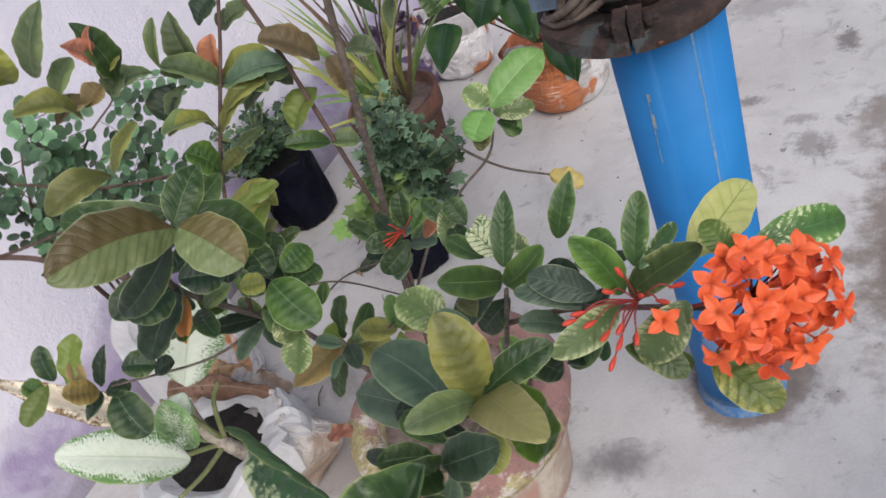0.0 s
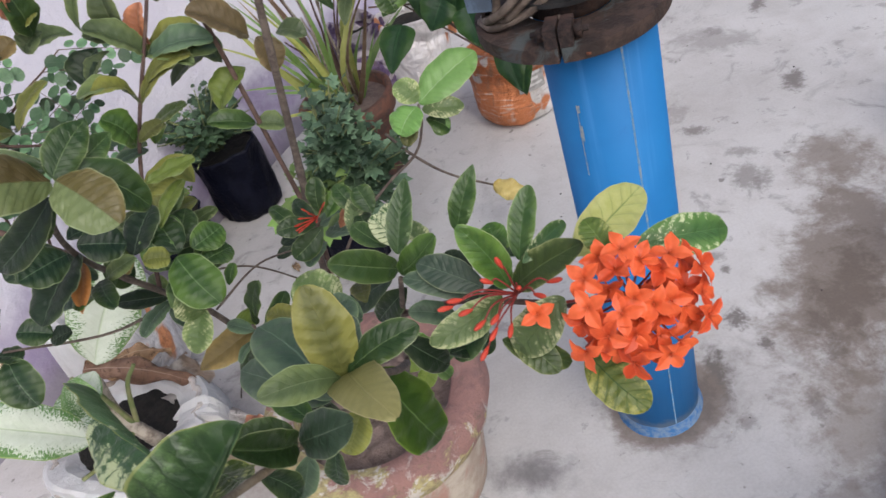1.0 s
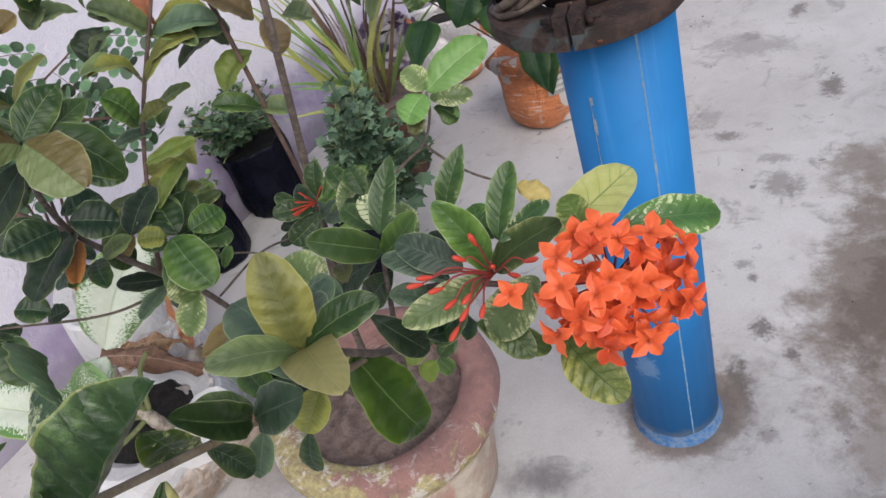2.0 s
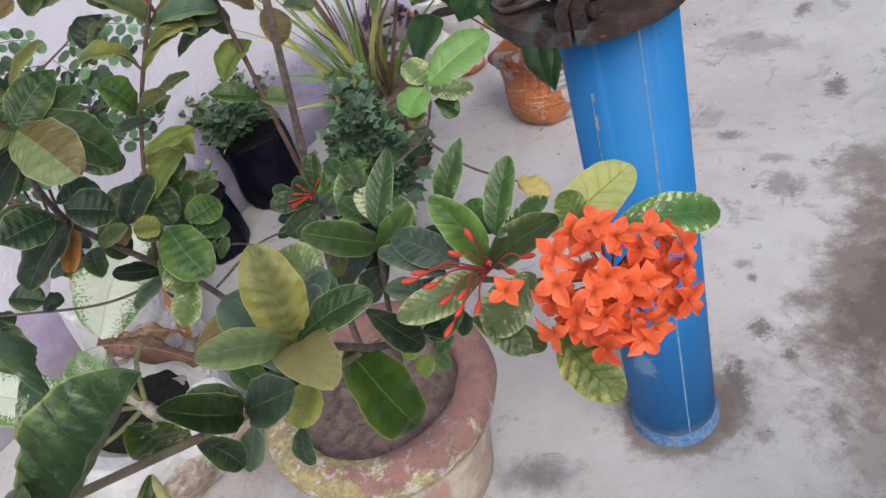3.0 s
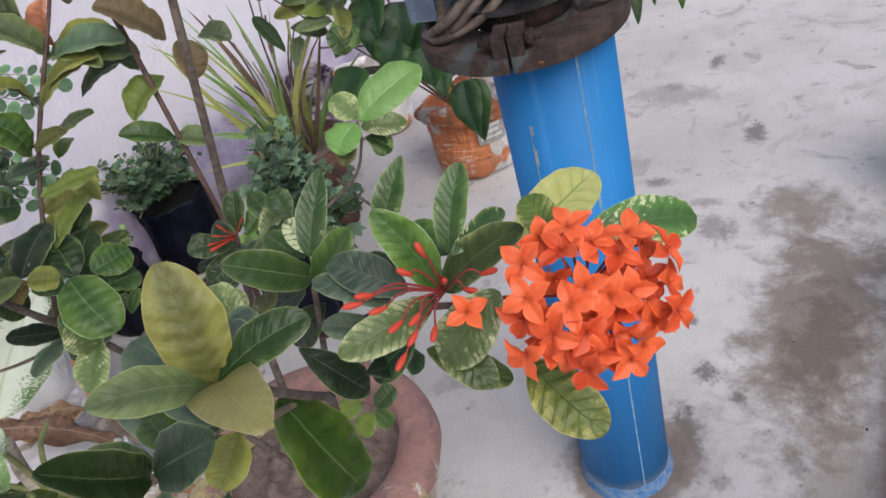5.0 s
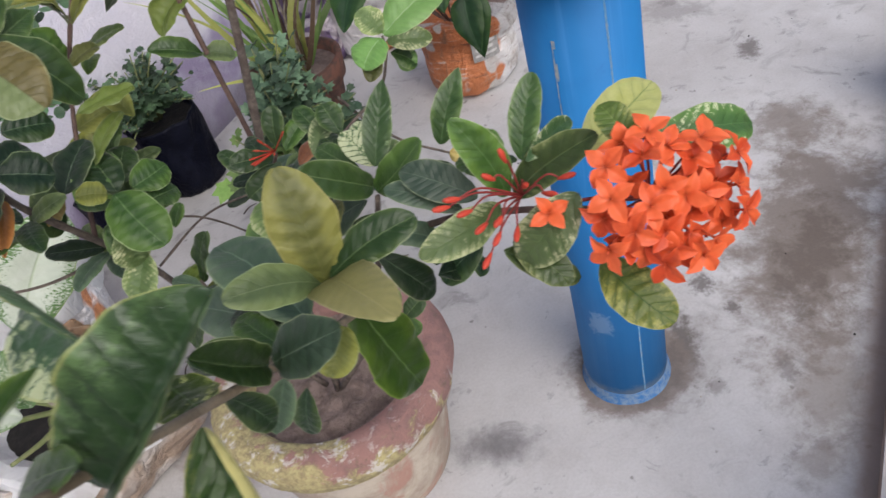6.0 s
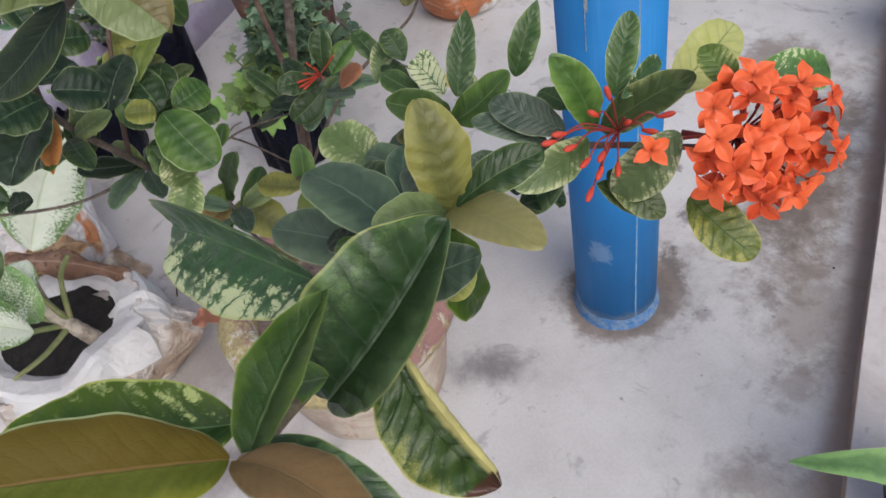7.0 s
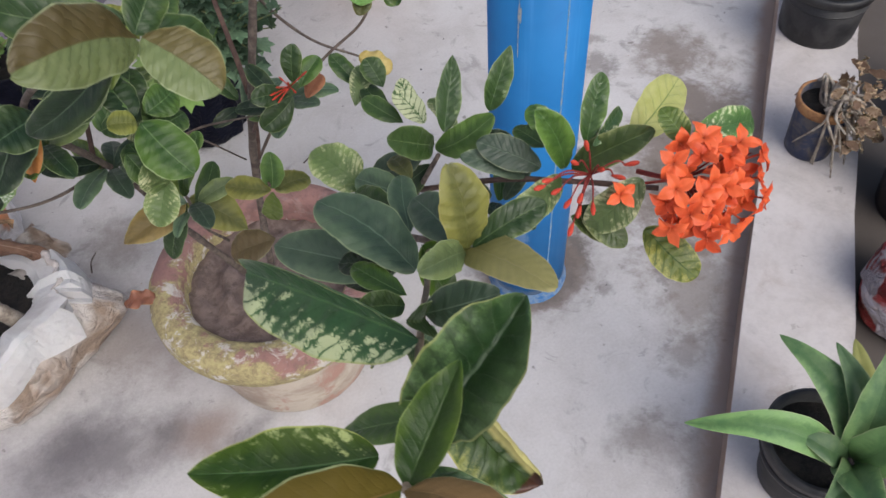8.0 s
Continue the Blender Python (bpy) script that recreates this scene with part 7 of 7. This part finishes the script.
for k in range(30):
    rnd = random.Random(700 + k)
    foot = Vector((rnd.uniform(-0.02, 0.30), rnd.uniform(1.84, 2.04), rnd.uniform(0.62, 0.92)))
    way = Vector((rnd.uniform(-1.0, 0.7), rnd.uniform(-0.7, 0.2), rnd.uniform(-0.6, 0.5))).normalized()
    far = rnd.uniform(0.07, 0.115)
    blade(heart_plant, (L_DULL, L_GREEN, L_MID, L_LIME, L_OLIVB, L_DULL)[k % 6], foot, foot + way * far, far * rnd.uniform(0.3, 0.5), (rnd.uniform(-0.4, 0.4), -0.75, 0.6), shape="p", fold=.4, nv=12, nu=6)
for k in range(6):
    rnd = random.Random(760 + k)
    x, y = rnd.uniform(0.0, 0.28), rnd.uniform(1.86, 2.02)
    rod(heart_plant, [(0.44, 2.12, 0.22), (x * 0.5 + 0.2, y + 0.06, 0.55), (x, y, rnd.uniform(0.75, 0.95))], 0.0032, 0.0015, BARK_RED)

# dieffenbachia in the white sack
dieffenbachia = thing("dieffenbachia", -0.735, 1.275, 0.165, "dieffenbachia with cream leaves speckled green, some withered", "plant")
b = bmesh.new()
tube(b, [(0.06, -0.06, 0.0), (0.05, -0.07, 0.06), (0.02, -0.05, 0.13), (0.03, -0.04, 0.22)], 0.017, 0.012, 12, 8)
for v in b.verts:
    v.co += 0.0016 * math.sin(v.co.z * 420) * Vector((v.co.x - 0.04, v.co.y + 0.06, 0)).normalized()
part("stem", b, STRAW, dieffenbachia, "thick ringed tan stem")
for x, y, z in ((-0.10, -0.14, 0.18), (0.03, -0.10, 0.30), (0.12, -0.06, 0.24), (-0.12, -0.06, 0.20), (-0.05, -0.18, 0.12)):
    b = bmesh.new()
    tube(b, [(0.04, -0.06, 0.08), (x * 0.5 + 0.02, y * 0.6 - 0.02, z * 0.8), (x, y, z)], 0.006, 0.004, 8, 5)
    part("leaf_stalk", b, GREEN_STEM, dieffenbachia)
# cream leaves in the white sack
blade(dieffenbachia, L_CREAM, (-0.647, 0.998, 0.466), (-0.774, 0.958, 0.649), 0.092, (0.77, -0.47, 0.44), shape="e", arch=.08)
blade(dieffenbachia, L_CREAMG, (-0.662, 1.059, 0.422), (-0.668, 1.112, 0.515), 0.075, (0.18, -0.87, 0.45), shape="e")
blade(dieffenbachia, L_CREAM, (-0.606, 1.089, 0.543), (-0.469, 1.160, 0.685), 0.120, (0.01, -0.90, 0.43), shape="e")
blade(dieffenbachia, L_CREAM, (-0.647, 1.149, 0.481), (-0.726, 1.044, 0.440), 0.076, (0.32, -0.55, 0.77), shape="e")
blade(dieffenbachia, L_HUSK, (-0.80, 1.395, 0.30), (-0.575, 1.335, 0.155), 0.085, (0.25, -0.35, 0.9), shape="l", arch=.18, wave=.26, sides=((10, -80), (-30, -95)), name="dry_sheath", pucker=.12)
blade(dieffenbachia, L_HUSK, (-0.78, 1.40, 0.27), (-0.64, 1.45, 0.20), 0.07, (0.2, -0.2, 0.95), shape="l", arch=.2, wave=.24, sides=((15, -70), (-10, -80)), name="dry_sheath", pucker=.12)
blade(dieffenbachia, L_DRYC, (-0.744, 1.115, 0.529), (-0.844, 1.095, 0.747), 0.058, (0.77, -0.56, 0.30), shape="l", wave=.12, fold=.5)

# ---- on and beyond the kerb ----
def round_pot(name, x, y, z, r0, r1, h, wall, label, rim=None):
    ob = thing(name, x, y, z, label, "pot")
    b = bmesh.new()
    lathe(b, [(0, 0), (r0, 0), (r0 * 1.02, 0.006), (r1, h), (r1 * 0.93, h), (r1 * 0.9, h * 0.84), (0, h * 0.84)], 44, 0.01)
    part("body", b, wall, ob)
    b = bmesh.new()
    lathe(b, [(r1 * 0.97, h - 0.022), (r1 * 1.06, h - 0.02), (r1 * 1.07, h), (r1 * 1.0, h + 0.004), (r1 * 0.93, h - 0.002)], 44, 0.012, 4)
    part("rim", b, rim or wall, ob)
    if not rim:
        b = bmesh.new()
        lathe(b, [(r1 * 0.93, h * 0.66), (r1 * 0.99, h * 0.665), (r1 * 1.0, h * 0.70), (r1 * 0.95, h * 0.71)], 44, 0.008)
        part("rib", b, wall, ob)
    b = bmesh.new()
    lathe(b, [(r1 * 0.91, h * 0.86), (r1 * 0.5, h * 0.88), (0, h * 0.89)], 24, 0.03, 4)
    for v in b.verts:
        v.co.z += 0.006 * noise.noise(v.co * 50)
    part("soil", b, DARK_SOIL, ob)
    return ob


round_pot("plant_pot", 0.497, 0.288, 0.06, 0.066, 0.088, 0.15, BLACK_POT, "small black plastic pot with an agave on the kerb")
agave = thing("agave", 0.500, 0.270, 0.19, "small grey-green agave rosette in a black pot", "plant")
# fleshy leaves of the agave on the kerb
for tip, width, normal, arch, curl, bend, skin in (
        ((0.298, 0.392, 0.270), 0.056, (-0.10, -0.45, 0.88), 0.14, 0.10, 0.09, L_AGAVE),
        ((0.487, 0.417, 0.356), 0.066, (-0.30, -0.58, 0.76), 0.12, 0.12, 0.09, L_AGAVE),
        ((0.535, 0.361, 0.370), 0.054, (-0.44, -0.62, 0.62), 0.10, 0.10, 0.07, L_AGAVE),
        ((0.591, 0.364, 0.337), 0.056, (-0.45, -0.58, 0.68), 0.10, 0.12, 0.02, L_STRAPY),
        ((0.575, 0.310, 0.410), 0.066, (-0.69, -0.56, 0.46), 0.14, 0.10, -0.04, L_AGAVE),
        ((0.440, 0.300, 0.285), 0.050, (0.05, -0.35, 0.93), 0.16, 0.22, -0.05, L_AGAVE),
        ((0.549, 0.204, 0.400), 0.070, (-0.96, 0.20, 0.21), 0.12, 0.10, 0.05, L_AGAVE),
        ((0.407, 0.200, 0.275), 0.060, (0.20, 0.10, 0.95), 0.14, 0.15, -0.06, L_AGAVE),
        ((0.430, 0.140, 0.310), 0.066, (0.05, 0.60, 0.75), 0.14, 0.12, 0.05, L_AGAVE)):
    foot = Vector((0.511, 0.240, 0.205))
    foot += 0.010 * (Vector(tip) - foot).normalized()
    blade(agave, skin, foot, tip, width, normal, shape="a", arch=arch, fold=0.5, curl=curl, bend=bend, wave=0.02)
round_pot("tin_pot", 1.065, 0.895, 0.06, 0.052, 0.060, 0.15, TIN_BODY, "stained tin pot with a rusty orange rim on the kerb", RUSTY_TIN)
dead = thing("dead_plant", 1.06, 0.885, 0.185, "dry dead plant hanging over the tin pot", "plant")
for k in range(64):
    rnd = random.Random(400 + k)
    a = rnd.uniform(-2.6, 1.2)
    reach, fall = rnd.uniform(0.03, 0.11), rnd.uniform(-0.13, 0.05)
    b = bmesh.new()
    tube(b, [(0, 0, 0), (rnd.uniform(0.015, 0.05) * math.cos(a + rnd.uniform(-0.6, 0.6)), 0.035 * math.sin(a), rnd.uniform(0.01, 0.05)), (reach * 0.7 * math.cos(a), reach * 0.7 * math.sin(a), 0.04 + fall * 0.3), (reach * math.cos(a + 0.3), reach * math.sin(a + rnd.uniform(-0.8, 0.8)), fall)], 0.0045, 0.002, 5, 4, 1.2)
    part("dry_stalk", b, STRAW, dead)
for k in range(70):
    rnd = random.Random(430 + k)
    a = rnd.uniform(-2.0, 0.6)
    p = Vector((1.06, 0.885, 0.2)) + Vector((math.cos(a), math.sin(a), 0)) * rnd.uniform(0.02, 0.12) + Vector((0, 0, rnd.uniform(-0.08, 0.07)))
    blade(dead, L_DRYL, p, p + Vector((rnd.uniform(-0.03, 0.04), rnd.uniform(-0.04, 0.01), rnd.uniform(-0.04, 0.01))), 0.022, (rnd.uniform(-1, 1), -0.5, 0.6), wave=0.3, name="dry_leaf", nv=6, nu=4)
round_pot("plant_pot", 1.385, 1.222, 0.06, 0.095, 0.105, 0.15, BLACK_POT, "large black plastic pot on the kerb")
fern = thing("leafy_plant", 1.385, 1.222, 0.185, "low dark green plant in the large black pot", "plant")
bush(fern, 31, (0.0, 0.0, 0.06), 0.08, 0.04, 90, 0.02, L_HEART)
round_pot("plant_pot", 1.20, 0.66, 0.0, 0.09, 0.11, 0.2, BLACK_POT, "black plastic tub behind the kerb")
grow_sack(0.955, 0.46, 0.095, 0.16, sack("red striped clear sack", (0.5, 0.46, 0.5), (0.32, 0.03, 0.03), 0.46, 0.5, 9), "white plastic sack with dark red print behind the kerb", 41, 1.0, 0.3, "")
board = thing("board", 1.42, 0.93, 0.0, "small white board leaning behind the kerb", "board")
b = bmesh.new()
box(b, -0.09, -0.006, 0, 0.09, 0.006, 0.2)
soften(b, 0.002, 1)
ob = part("panel", b, KERB, board)
ob.matrix_basis = pose(0, 0, 0, 12, 0, 30)
stone = thing("concrete_block", 2.02, 2.36, 0, "broken pale concrete block lying on the yard", "block", rz=25)
b = bmesh.new()
box(b, -0.14, -0.08, 0, 0.14, 0.08, 0.10)
bmesh.ops.subdivide_edges(b, edges=b.edges[:], cuts=3, use_grid_fill=True)
for v in b.verts:
    v.co += 0.012 * Vector((noise.noise(v.co * 9), noise.noise(v.co * 9 + Vector((5, 0, 0))), 0.3 * noise.noise(v.co * 9 + Vector((9, 0, 0))) if v.co.z > 0.01 else 0))
part("lump", b, KERB, stone)

# ---- small litter ----
rim_leaf = thing("dry_leaf", -0.402, 1.03, 0.296, "curled russet dry leaf caught on the pot rim", "leaf", "dry leaves")
blade(rim_leaf, L_BROWN, (-0.395, 1.03, 0.300), (-0.455, 1.045, 0.296), 0.034, (0.1, -0.3, 0.9), shape="e", arch=.15, wave=.2)
fallen = thing("fallen_leaf", 0.257, 1.652, 0.12, "single yellow leaf caught on a bare twig", "leaf")
rod(fallen, [(0.025, 1.66, 0.40), (0.07, 1.665, 0.31), (0.14, 1.665, 0.215), (0.24, 1.655, 0.135)], 0.004, 0.003, BARK, "twig")
blade(fallen, L_GOLD, (0.24, 1.655, 0.137), (0.305, 1.60, 0.10), 0.058, (-0.1, -0.6, 0.7), shape="e", wave=0.16, arch=0.12)
for k in range(46):
    rnd = random.Random(500 + k)
    x, y = (rnd.uniform(-0.5, 1.4), rnd.uniform(0.5, 2.4))
    if (x - POTX) ** 2 + (y - POTY) ** 2 < 0.05 or (x - WX) ** 2 + (y - WY) ** 2 < 0.012 or 0.714 * x - 0.70 * y > 0.0:
        continue
    crumb = thing("soil_crumb", x, y, 0.0, "small dark crumb of soil on the concrete", "crumb", "crumbs on the concrete")
    b = bmesh.new()
    s = rnd.uniform(0.0010, 0.0028)
    lathe(b, [(0, 0), (s, 0), (s * 0.9, s * 0.6), (0, s * 0.9)], 7, 0.5, 2, k)
    part("lump", b, DARK_SOIL if k % 3 else STRAW, crumb)
for x, y, turn, label in ((-0.36, 1.84, 200, "curled brown dry leaf by the bags"),):
    dry = thing("dry_leaf", x, y, 0.0, label, "leaf", "dry leaves", turn)
    b = leaf_blade(0.04, 0.022, 0.25, 0.4, "e", 0.3, int(turn), 8, 4)
    ob = part("blade", b, L_DRYL, dry)
    ob.matrix_basis = pose(0, 0, 0.004)
for x, y, turn, size in ((-0.33, 1.95, 30, 0.05), (-0.30, 1.62, 100, 0.07), (0.0, 1.5, 10, 0.04), (-0.56, 1.42, 70, 0.06)):
    twig = thing("twig", x, y, 0.003, "short dry twig lying on the concrete", "twig", "twigs on the concrete", turn)
    b = bmesh.new()
    tube(b, [(0, 0, 0), (size * 0.5, 0.006, 0.002), (size, 0, 0)], 0.002, 0.0012, 6, 3)
    part("stick", b, BARK, twig)
